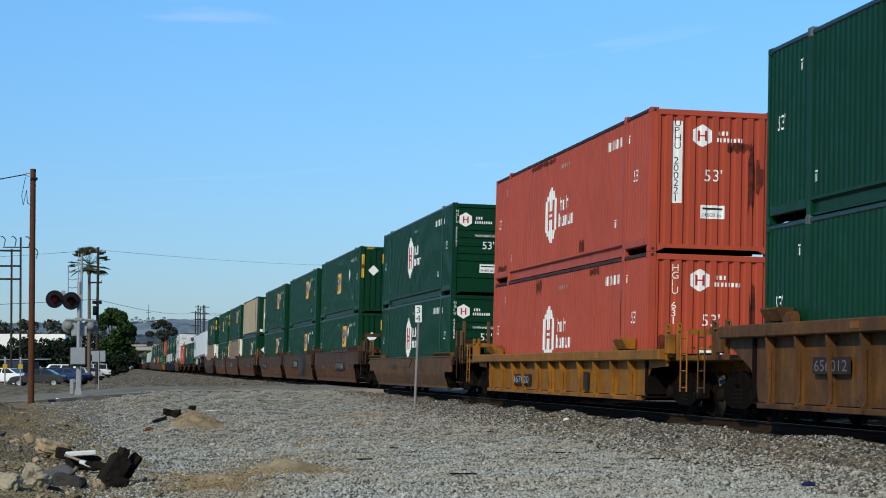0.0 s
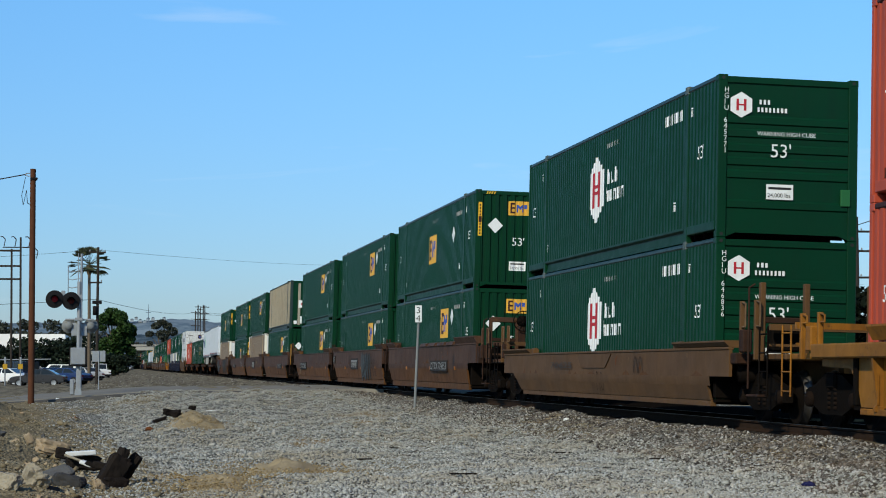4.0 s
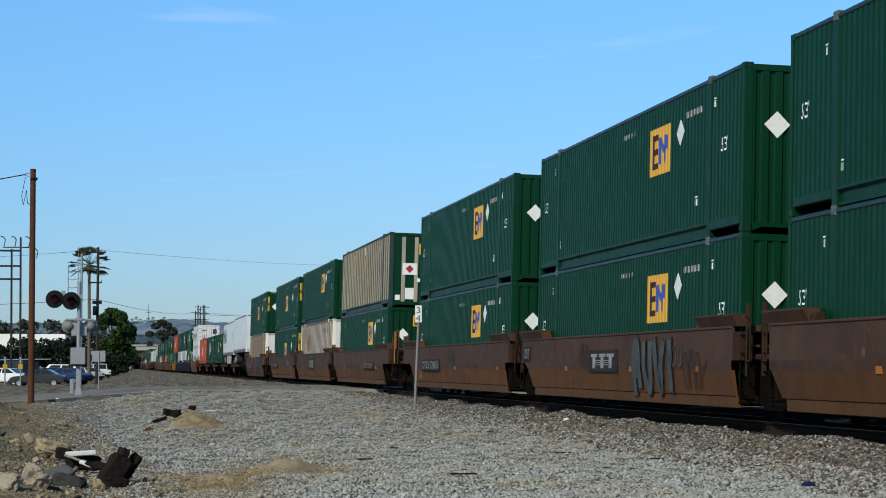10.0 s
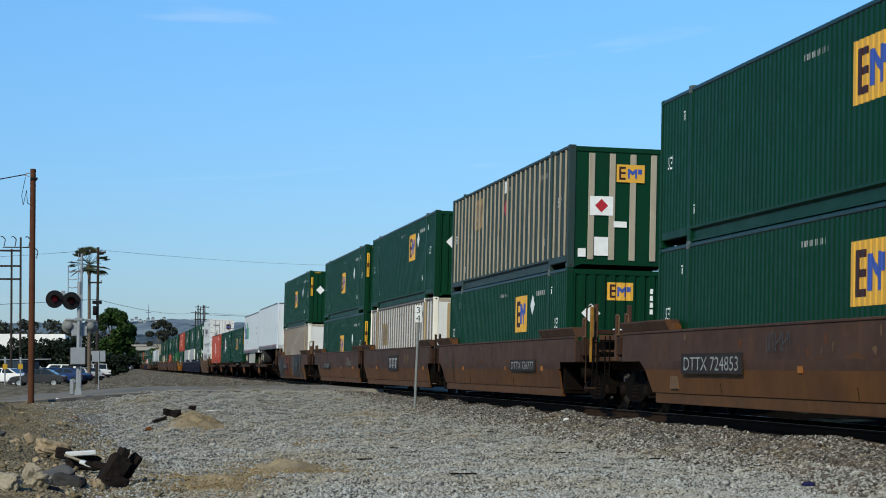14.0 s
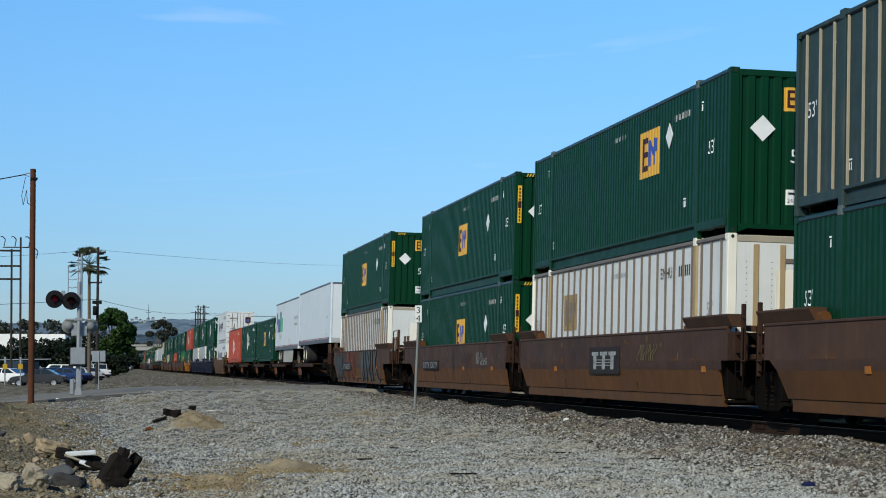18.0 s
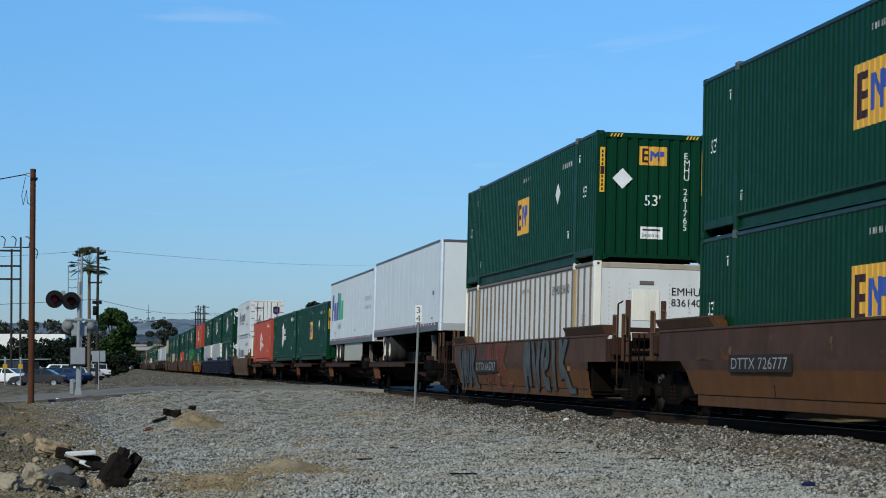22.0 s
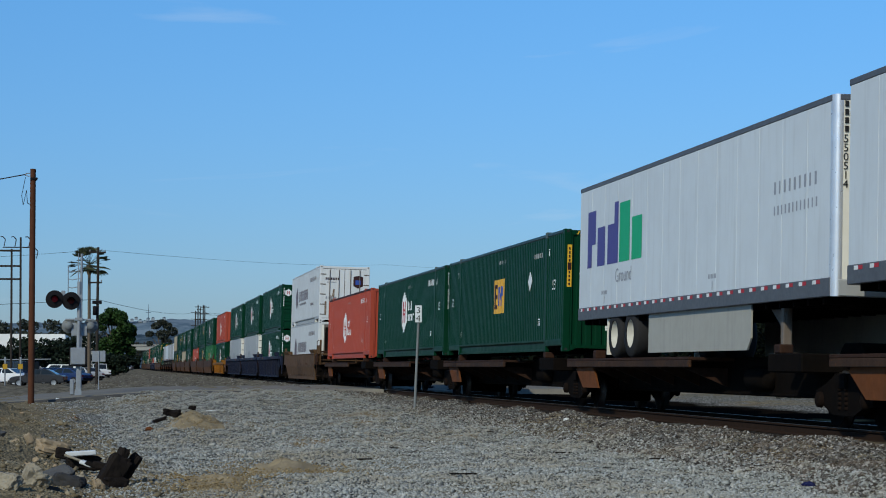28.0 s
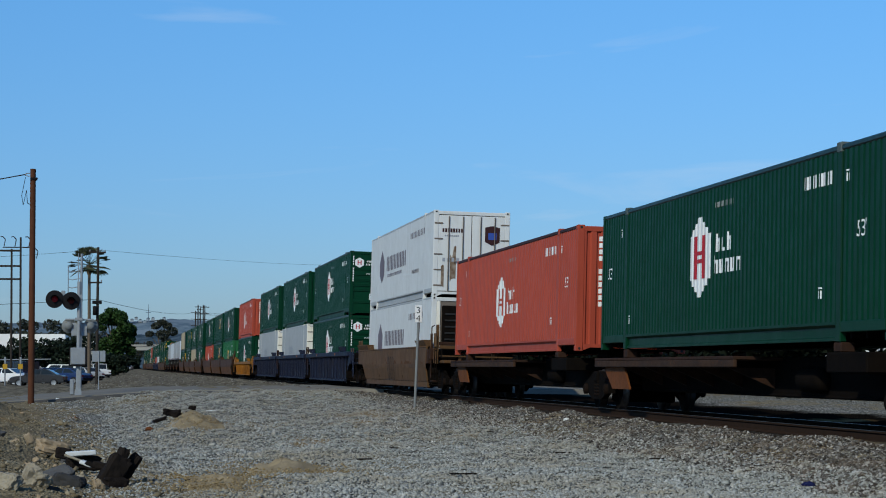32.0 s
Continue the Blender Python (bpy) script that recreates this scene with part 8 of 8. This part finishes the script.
for _i in range(42):
    _y = 54 + 6.6 * _i
    _h, _w = 4.7 + _b.uniform(-0.4, 0.4), 2.6
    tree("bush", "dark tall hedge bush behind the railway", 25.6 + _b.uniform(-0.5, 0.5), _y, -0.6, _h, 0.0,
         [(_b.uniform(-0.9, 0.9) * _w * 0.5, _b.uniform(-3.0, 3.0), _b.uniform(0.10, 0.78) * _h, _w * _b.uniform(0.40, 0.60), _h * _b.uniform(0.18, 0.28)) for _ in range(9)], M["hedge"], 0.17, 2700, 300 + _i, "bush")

br = thing("road_bridge", "concrete road bridge over the railway in the distance", "bridge")
part("deck", Geo().box(-70, 60, 728, 740, 6.75, 8.25, 0.1), M["concrete"], br)
part("parapet", Geo().box(-70, 60, 727.8, 728.1, 8.25, 8.95, 0.05), M["concrete"], br)
for _i in range(26):
    part("rail_post", Geo().box(-40 + _i * 3.0, -39.8 + _i * 3.0, 727.7, 728.2, 8.95, 9.9), M["rust"], br)
part("railing", Geo().tube((-70, 727.95, 9.85), (60, 727.95, 9.85), 0.06, 6).tube((-70, 727.95, 9.4), (60, 727.95, 9.4), 0.05, 6), M["rust"], br)
for _x in (-46, -22, 19.5, 44):
    part("pier", Geo().box(_x - 0.9, _x + 0.9, 730, 738, -1.0, 6.8, 0.1), M["concrete"], br)


def ridge(name, label, y, x0, x1, base, amp, seed, material, step, depth):
    """A line of hills far behind everything, a broad bank with an uneven crest."""
    xs = np.arange(x0, x1 + step, step)
    v, f = [], []
    rows = 7
    for i, x in enumerate(xs):
        top = base + amp * (0.6 * noise.noise((x * 0.0042 + seed, seed, 0)) + 0.28 * noise.noise((x * 0.016 + seed, 2, 0)) + 0.14 * noise.noise((x * 0.07, seed, 1)) + 0.06 * noise.noise((x * 0.21, seed, 1)))
        for k in range(rows):
            q = k / (rows - 1)
            v.append((x, y + depth * q + 20 * noise.noise((x * 0.03, k, 5)), -2 + (top + 2) * math.sin(q * math.pi / 2) + (1.5 * noise.noise((x * 0.1, k * 1.7, 2)) if 0 < k < rows - 1 else 0)))
        if i:
            o = i * rows
            f += [(o - rows + k, o + k, o + k + 1, o - rows + k + 1) for k in range(rows - 1)]
    ob = part(name, Geo().add(v, f, True), material)
    return tagged(ob, label, "hill", kind="structure")


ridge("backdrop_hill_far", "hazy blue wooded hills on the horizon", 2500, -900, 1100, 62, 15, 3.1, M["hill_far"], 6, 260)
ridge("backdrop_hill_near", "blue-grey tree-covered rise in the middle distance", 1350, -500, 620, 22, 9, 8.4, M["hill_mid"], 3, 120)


for _i in range(9):
    _hx = 24 + _i * 5.5 + 3 * math.sin(_i * 3.1)
    _hh = thing("hillside_house", "tiny pale house on the hazy hill", "house", "houses on the hill")
    _hh.location = (_hx, 2700, 61 + 2.5 * math.sin(_i * 1.7))
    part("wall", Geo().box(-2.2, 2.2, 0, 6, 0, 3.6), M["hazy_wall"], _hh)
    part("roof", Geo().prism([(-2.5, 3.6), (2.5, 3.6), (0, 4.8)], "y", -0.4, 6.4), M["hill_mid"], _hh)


_mast = thing("radio_mast", "thin hazy radio mast on the far hill", "mast")
_mast.location = (46, 2700, 58)
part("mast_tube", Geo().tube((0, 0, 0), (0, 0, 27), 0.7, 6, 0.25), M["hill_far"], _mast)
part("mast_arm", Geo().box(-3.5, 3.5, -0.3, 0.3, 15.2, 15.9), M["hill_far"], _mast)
tree("broadleaf_tree", "wide hazy dark tree beyond the road bridge", 10.4, 880, -0.5, 12.0, 0.4,
     [(-2.6, 0, 8.6, 2.2, 2.0), (-0.6, 0, 10.0, 2.4, 2.1), (1.6, 0, 9.6, 2.2, 2.0), (3.0, 0, 8.2, 1.8, 1.6), (0.2, 0, 7.2, 3.2, 2.0)], M["leaf_olive"], 0.45, 1500, 91)

# ---- parked cars ----
def car_paint(name, col):
    m = surface(name, col, 0.28, second=tuple(c * 0.85 for c in col), scale=1.5, coat=0.5)
    return m


def parked_car(label, paint, x, y, z, turn, kind="sedan", k=1.0):
    """A car with its nose along +x before turning."""
    c = thing("parked_car", label, "car", "parked cars")
    c.matrix_world = pose(x, y, z, 0, 0, turn)
    c.scale = (k, k, k)
    L2, W2 = 2.2, 0.86
    if kind == "sedan":
        low = [(-2.2, 0.32), (-2.18, 0.80), (-1.95, 0.92), (-1.25, 0.96), (0.75, 0.94), (1.85, 0.82), (2.15, 0.68), (2.2, 0.32)]
        cab = [(-1.65, 0.93), (-0.95, 1.36), (0.15, 1.38), (1.05, 0.92)]
    elif kind == "van":
        low = [(-2.5, 0.35), (-2.5, 1.05), (1.5, 1.05), (2.3, 0.95), (2.5, 0.70), (2.5, 0.35)]
        cab = [(-2.46, 1.04), (-2.35, 1.92), (0.9, 1.95), (1.75, 1.02)]
    else:
        low = [(-2.5, 0.5), (-2.5, 1.05), (-0.5, 1.08), (1.3, 1.08), (2.3, 0.98), (2.45, 0.75), (2.45, 0.5)]
        cab = [(-0.85, 1.06), (-0.65, 1.72), (0.55, 1.74), (1.2, 1.06)]
    bm = bmesh.new()
    n = len(low)
    for w, ins in ((-W2, 0), (W2, 0)):
        for p in low:
            bm.verts.new((p[0], w, p[1]))
    bm.verts.ensure_lookup_table()
    bm.faces.new([bm.verts[i] for i in range(n)])
    bm.faces.new([bm.verts[n + i] for i in reversed(range(n))])
    for i in range(n):
        bm.faces.new((bm.verts[i], bm.verts[i + n], bm.verts[(i + 1) % n + n], bm.verts[(i + 1) % n]))
    bmesh.ops.recalc_face_normals(bm, faces=bm.faces)
    bmesh.ops.bevel(bm, geom=list(bm.edges), offset=0.06, segments=2, affect="EDGES")
    me = bpy.data.meshes.new("body")
    bm.to_mesh(me)
    bm.free()
    part("body", me, paint, c)
    top = W2 - 0.08
    g = Geo()
    v = [(p[0], -(W2 - 0.04 if q in (0, 3) else top), p[1]) for q, p in enumerate(cab)] + [(p[0], (W2 - 0.04 if q in (0, 3) else top), p[1]) for q, p in enumerate(cab)]
    g.add(v, [(0, 1, 2, 3), (7, 6, 5, 4), (1, 5, 6, 2), (0, 4, 5, 1), (2, 6, 7, 3)])
    part("cabin", g, paint, c)
    def lerp2(a, b, t):
        return (a[0] + (b[0] - a[0]) * t, a[1] + (b[1] - a[1]) * t)
    for s in (-1, 1):
        for t0, t1 in ((0.08, 0.48), (0.53, 0.90)):
            b0, b1 = lerp2(cab[0], cab[3], t0), lerp2(cab[0], cab[3], t1)
            u0, u1 = lerp2(cab[1], cab[2], t0), lerp2(cab[1], cab[2], t1)
            pts = [lerp2(b0, u0, 0.14), lerp2(b1, u1, 0.14), lerp2(b1, u1, 0.9), lerp2(b0, u0, 0.9)]
            ys = [W2 - 0.04 + (top - W2 + 0.04) * 0.14 + 0.008, W2 - 0.04 + (top - W2 + 0.04) * 0.9 + 0.008]
            part("side_window", Geo().quad(*[(p[0], s * ys[0 if i < 2 else 1], p[1]) for i, p in enumerate(pts)]), M["glass"], c, fix=False)
    for a, b, nm, dx in ((cab[2], cab[3], "windscreen", 0.012), (cab[1], cab[0], "rear_window", -0.012)):
        p0, p1 = lerp2(a, b, 0.08), lerp2(a, b, 0.88)
        part(nm, Geo().quad((p0[0] + dx, -top + 0.06, p0[1] + 0.01), (p0[0] + dx, top - 0.06, p0[1] + 0.01), (p1[0] + dx, W2 - 0.14, p1[1] + 0.01), (p1[0] + dx, -W2 + 0.14, p1[1] + 0.01)), M["glass"], c, fix=False)
    for wx in (-1.38, 1.38):
        for s in (-1, 1):
            o = s * (W2 - 0.08)
            t = part("wheel", Geo().lathe([(o - s * 0.11, 0.18), (o - s * 0.11, 0.30), (o - s * 0.08, 0.325), (o + s * 0.08, 0.325), (o + s * 0.11, 0.30), (o + s * 0.11, 0.2)], "y", (wx, 0, 0.325), 20), M["rubber"], c)
            part("hub_cap", Geo().lathe([(o + s * 0.105, 0.205), (o + s * 0.085, 0.18), (o + s * 0.095, 0.0)], "y", (wx, 0, 0.325), 16), M["galv"], t, "bright hub cap")
    e = low[0][0], low[-1][0]
    for s in (-1, 1):
        part("head_lamp", Geo().box(e[1] - 0.10, e[1] + 0.012, *sorted((s * 0.5, s * 0.8)), 0.60, 0.74, 0.02), M["mark"], c)
        part("tail_lamp", Geo().box(e[0] - 0.012, e[0] + 0.10, *sorted((s * 0.55, s * 0.82)), 0.66, 0.80, 0.02), M["tail_red"], c)
        part("mirror", Geo().box(0.78, 0.92, *sorted((s * (W2 - 0.02), s * (W2 + 0.14))), 0.96, 1.08, 0.03), paint, c)
    part("front_bumper", Geo().box(e[1] - 0.06, e[1] + 0.05, -0.78, 0.78, 0.34, 0.54, 0.03), M["black"], c)
    part("rear_bumper", Geo().box(e[0] - 0.05, e[0] + 0.06, -0.78, 0.78, 0.36, 0.56, 0.03), M["black"], c)
    return c


parked_car("dark grey sedan parked on the dirt", car_paint("dark_grey_car_paint", (0.035, 0.036, 0.040)), -5.72, 155, -0.56, 172, k=0.96)
parked_car("blue sedan parked behind a grey one", car_paint("deep_blue_car_paint", (0.014, 0.035, 0.115)), -4.0, 166, -0.52, 150)
parked_car("white sedan at the edge of the car park", car_paint("white_car_paint", (0.72, 0.73, 0.74)), -8.9, 163, -0.52, 160)
parked_car("blue hatchback in the parked row", car_paint("mid_blue_car_paint", (0.022, 0.06, 0.17)), -5.6, 180, -0.5, 140)
parked_car("white van in the parked row", car_paint("cream_white_car_paint", (0.70, 0.70, 0.67)), -5.6, 206, -0.45, 165, "van", 0.85)
parked_car("dark blue van in the parked row", car_paint("navy_car_paint", (0.012, 0.018, 0.045)), -8.3, 178, -0.5, 120, "van")
parked_car("silver sedan parked nose away", car_paint("silver_car_paint", (0.42, 0.43, 0.44)), -2.6, 196, -0.5, 118)
parked_car("white pickup truck by the bushes", car_paint("pickup_white_paint", (0.66, 0.67, 0.68)), -1.7, 226, -0.45, 104, "pickup")
parked_car("white car far off beside the road", car_paint("plain_white_car_paint", (0.70, 0.70, 0.70)), -10.4, 205, -0.5, 30)
parked_car("silver sedan in the second parked row", bpy.data.materials["silver_car_paint"], -4.1, 212, -0.5, 150)
parked_car("white sedan in the second parked row", bpy.data.materials["white_car_paint"], -7.2, 206, -0.5, 160)
parked_car("small grey car far along the track", car_paint("grey_car_paint", (0.2, 0.2, 0.21)), 4.3, 560, -0.2, 80)


# ---- rubble on the lot ----
def chunk(name, label, x, y, size, material, seed, flat=0.65, turn=0.0, up=0.0, n=2, category="rubble"):
    """A broken lump: a cut and dented block."""
    rs = random.Random(seed)
    bm = bmesh.new()
    size = tuple(q * 0.66 for q in size)
    bmesh.ops.create_icosphere(bm, subdivisions=n + 2, radius=1.0)
    planes = [Vector((rs.gauss(0, 1), rs.gauss(0, 1), rs.gauss(0, 1))).normalized() for _ in range(9)]
    for v in bm.verts:
        for p in planes:
            d = v.co.dot(p) - 0.62
            if d > 0:
                v.co -= p * d
        v.co *= 1.0 + 0.26 * noise.noise(v.co * 1.9 + Vector((seed, 0, 0))) + 0.17 * noise.noise(v.co * 5 + Vector((0, seed, 0))) + 0.09 * noise.noise(v.co * 13 + Vector((0, 0, seed)))
        v.co = Vector((v.co.x * size[0], v.co.y * size[1], v.co.z * size[2]))
    me = bpy.data.meshes.new(name)
    bm.to_mesh(me)
    bm.free()
    ob = part(name, me, material)
    z = float(ground_height(np.array(x), np.array(y))) + size[2] * 0.42 + up
    ob.matrix_world = pose(x, y, z, 0, 0, turn)
    return tagged(ob, label, category, "rubble on the lot")


M["tar"] = surface("black_tarred_lump", (0.011, 0.0095, 0.009), 0.9, second=(0.026, 0.020, 0.016), scale=5, bump=0.6, bump_scale=15, spec=0.04)
M["rubble"] = surface("pale_broken_concrete", (0.28, 0.25, 0.19), 0.9, second=(0.16, 0.135, 0.095), scale=6, bump=0.5, bump_scale=18)
M["rubble_grey"] = surface("grey_broken_asphalt", (0.085, 0.085, 0.085), 0.9, second=(0.05, 0.05, 0.05), scale=4, bump=0.5, bump_scale=18)
M["rubble_dark"] = surface("dark_broken_asphalt", (0.030, 0.030, 0.031), 0.9, second=(0.055, 0.053, 0.05), scale=5, bump=0.5, bump_scale=18)
M["rubble_tan"] = surface("tan_broken_rock", (0.30, 0.235, 0.155), 0.9, second=(0.21, 0.16, 0.10), scale=4, bump=0.5, bump_scale=18)


M["navy_scrap"] = surface("dark_blue_plastic", (0.012, 0.016, 0.075), 0.4, second=(0.008, 0.009, 0.03), scale=9)


def slab(name, label, x, y, z, size, turns, material, seed, rough=0.10, category="rubble"):
    """A broken block: a box with chipped edges, split faces and a crumbled surface."""
    bm = bmesh.new()
    bmesh.ops.create_cube(bm, size=2.0)
    bmesh.ops.subdivide_edges(bm, edges=bm.edges[:], cuts=7, use_grid_fill=True)
    o = Vector((seed * 1.7, seed * 0.9, seed * 2.3))
    for v in bm.verts:
        p = v.co.copy()
        v.co += p * (0.9 * rough * noise.noise(p * 0.9 + o) + 0.8 * rough * noise.noise(p * 2.7 + o) + 0.5 * rough * noise.noise(p * 7 + o))
        edge = sum(1 for q in p if abs(q) > 0.99)
        if edge > 1:
            v.co *= 1 - 0.05 * edge - 0.10 * max(0.0, noise.noise(p * 3.3 + o))
        v.co = Vector((v.co.x * size[0] / 2, v.co.y * size[1] / 2, v.co.z * size[2] / 2))
    me = bpy.data.meshes.new(name)
    bm.to_mesh(me)
    bm.free()
    ob = part(name, me, material)
    ob.matrix_world = pose(x, y, z, *turns)
    return tagged(ob, label, category, "rubble on the lot")


# the tarred timber and asphalt blocks at the foot of the heap
slab("tarred_block", "black tarred timber block leaning on the gravel", 0.00, 23.7, -0.29, (0.25, 0.24, 0.46), (6, 30, 12), M["tar"], 3)
slab("tarred_block", "black tarred timber stub leaning on the gravel", 0.09, 23.75, -0.12, (0.11, 0.14, 0.26), (0, 24, 30), M["tar"], 4)
slab("tarred_block", "short black tarred block leaning on another", 0.20, 23.9, -0.23, (0.13, 0.18, 0.34), (0, 34, -10), M["tar"], 5)
slab("tarred_block", "black tarred block lying on its side", 0.02, 23.55, -0.41, (0.30, 0.22, 0.16), (0, 4, 20), M["tar"], 6)
slab("tarred_block", "thin black splintered timber end", -0.13, 24.3, -0.23, (0.22, 0.10, 0.08), (0, 14, -12), M["tar"], 7)
slab("tarred_block", "thin black splintered timber end", -0.17, 24.8, -0.27, (0.34, 0.09, 0.06), (0, 22, 8), M["tar"], 8)
chunk("rubble_rock", "yellowish broken rock by the tarred block", -0.16, 23.2, (0.12, 0.12, 0.15), M["rubble_tan"], 6)
slab("asphalt_slab", "grey broken asphalt slab tilted on the dirt", -0.64, 23.5, -0.31, (0.36, 0.30, 0.14), (18, -18, 20), M["rubble_grey"], 9, 0.12)
slab("asphalt_slab", "dark broken asphalt block in the dirt", -0.50, 23.3, -0.40, (0.36, 0.26, 0.24), (0, 12, -14), M["rubble_dark"], 10, 0.14)
slab("asphalt_slab", "dark broken asphalt block half in the dirt", -0.75, 22.6, -0.44, (0.30, 0.22, 0.16), (0, 6, 30), M["rubble_dark"], 12, 0.14)
chunk("concrete_lump", "pale broken concrete lump on the dirt", -0.88, 22.5, (0.29, 0.24, 0.26), M["rubble"], 7)
chunk("concrete_lump", "pale broken concrete lump on the dirt", -1.10, 22.0, (0.24, 0.22, 0.22), M["rubble"], 8)
slab("asphalt_slab", "dark grey broken asphalt piece at the heap's foot", -1.24, 23.3, -0.32, (0.16, 0.2, 0.16), (0, 20, 10), M["rubble_dark"], 13)
slab("rubble_rock", "large tan broken rock on the dirt heap", -0.90, 30.6, -0.26, (0.46, 0.34, 0.22), (0, 14, 16), M["rubble_tan"], 14, 0.2)
# Black block added to draw the shaded hollow beside the tan rock.
slab("asphalt_slab", "black block added for the dark hollow beside the tan rock", -0.70, 28.9, -0.27, (0.22, 0.22, 0.15), (0, 10, 0), M["tar"], 15)
slab("rubble_rock", "small pale brown stone block standing on the heap", -1.36, 33.0, -0.20, (0.12, 0.12, 0.17), (0, -28, 10), M["rubble_tan"], 16)
chunk("rubble_rock", "tan broken rock on the dirt heap", -1.62, 34.0, (0.14, 0.14, 0.12), M["rubble_tan"], 17)
chunk("asphalt_lump", "dark stone in the heap's shade", -2.15, 38.0, (0.30, 0.22, 0.16), M["rubble_grey"], 15)
for _i in range(15):
    chunk("rubble_rock", "small brown stone at the heap's foot", random.uniform(-1.2, -0.2), random.uniform(22.5, 29.0), (random.uniform(0.05, 0.12), random.uniform(0.05, 0.1), random.uniform(0.04, 0.09)), M["rubble_tan"] if _i % 4 else M["rubble"], 300 + _i, n=1)
# lumps on the small mound
slab("tarred_block", "dark broken lump on the dirt mound", 1.24, 45.2, -0.07, (0.22, 0.18, 0.13), (0, 14, 20), M["tar"], 21, 0.4)
slab("tarred_block", "dark broken lump on the dirt mound", 1.40, 45.0, -0.09, (0.18, 0.18, 0.12), (0, -20, 40), M["tar"], 22, 0.32)
slab("tarred_block", "flat dark broken piece beside the dirt mound", 1.02, 44.6, -0.22, (0.30, 0.14, 0.07), (0, -16, 10), M["tar"], 23, 0.3)
slab("tarred_block", "small dark lump on top of the dirt mound", 1.80, 46.2, 0.01, (0.14, 0.13, 0.09), (0, 10, 30), M["tar"], 24, 0.35)
chunk("brick_lump", "broken red brick lump on the gravel", 0.80, 44.4, (0.15, 0.12, 0.09), M["orange_rust"], 19)
chunk("brick_lump", "broken red brick in the dirt", -1.0, 52.0, (0.22, 0.16, 0.08), M["orange_rust"], 20)
chunk("brick_lump", "broken red brick in the dirt", -1.3, 53.0, (0.12, 0.16, 0.07), M["orange_rust"], 26)
chunk("rubble_rock", "pale broken rock on the gravel", 1.05, 44.0, (0.18, 0.14, 0.10), M["rubble"], 21)
for _i in range(26):
    _x, _y = random.uniform(-3.4, -0.2), random.uniform(21, 58)
    chunk("rubble_rock", "small brown rock on the dirt heap", _x * _y / 40 if _y < 40 else _x, _y, (random.uniform(0.05, 0.13), random.uniform(0.05, 0.12), random.uniform(0.05, 0.11)), M["rubble_tan"] if _i % 3 else M["rubble_grey"], 100 + _i, n=1)


def board(name, label, x, y, z, length, w, h, turn, tilt, material):
    ob = part(name, Geo().box(-length / 2, length / 2, -w / 2, w / 2, -h / 2, h / 2, 0.012), material)
    ob.matrix_world = pose(x, y, z, 0, tilt, turn)
    return tagged(ob, label, "scrap", "rubble on the lot")


board("white_board", "white painted scrap board lying on rubble", -0.43, 27.2, -0.20, 0.40, 0.18, 0.065, 6, -3, M["white"])
board("white_board", "broken white scrap board", -0.34, 26.2, -0.29, 0.17, 0.14, 0.05, -15, 20, M["white"])
board("wood_stick", "thin pale weathered stick under a white board", -0.46, 26.3, -0.24, 0.36, 0.04, 0.03, -6, 20, M["rubble"])
slab("tarred_block", "dark broken slab under a white board", -0.40, 27.4, -0.33, (0.44, 0.26, 0.20), (0, 6, 10), M["tar"], 41)
chunk("blue_rag", "crumpled dark blue plastic scrap on the ballast", 8.55, 23.6, (0.15, 0.10, 0.07), M["navy_scrap"], 31, category="litter")
chunk("paper_scrap", "crumpled white paper by the rails", 9.6, 41.5, (0.13, 0.1, 0.06), M["mark"], 32, category="litter")
chunk("paper_scrap", "white plastic scrap on the gravel", 2.8, 56.0, (0.45, 0.12, 0.03), M["mark"], 33, category="litter")
chunk("plastic_bag", "crumpled white plastic bag in the dirt", -2.2, 79.0, (0.36, 0.25, 0.16), M["mark"], 34, category="litter")

for _i in range(26):
    _x, _y = random.uniform(0.04, 0.30), random.uniform(22, 68)
    _x *= _y
    if _x < 8.6:
        _zz = float(ground_height(np.array(_x), np.array(_y))) + 0.035
        board("wood_scrap", "dark splintered wood scrap on the gravel", _x, _y, _zz, random.uniform(0.12, 0.40), random.uniform(0.025, 0.06), 0.02, random.uniform(-25, 25), random.uniform(-4, 4), M["tar"] if _i % 3 else M["tie"])
for _i in range(7):
    _x, _y = random.uniform(0.05, 0.28) * 40, random.uniform(26, 64)
    if _x < 8.6:
        chunk("paper_scrap", "small pale paper scrap on the gravel", _x, _y, (0.09, 0.06, 0.025), M["mark"], 200 + _i, n=0, category="litter")


# ---- motion ----
def travelled(t):
    """Metres that the train has gone at t seconds; it gathers speed slowly."""
    return 6.8231 * t + 0.029499 * t * t + 0.00023504 * t ** 3


def motions():
    times = [float(t) for t in range(0, 33, 2)]
    tilt = pose(0, 0, 0, 0, CANT, 0)
    for ob, place, z in MOVING:
        rows = [(t, Matrix.Translation((XC, place - travelled(t), TRACK_Z)) @ tilt @ Matrix.Translation((0, 0, z))) for t in times]
        walk(ob, rows)
    turns = [i * 0.0667 for i in range(480)] + [32.0]
    for w in SPINNING:
        at = Matrix.Translation(w.location)
        rows = [(t, at @ Matrix.Rotation(travelled(t) / WHEEL_R, 4, "X")) for t in turns]
        walk(w, rows)


motions()
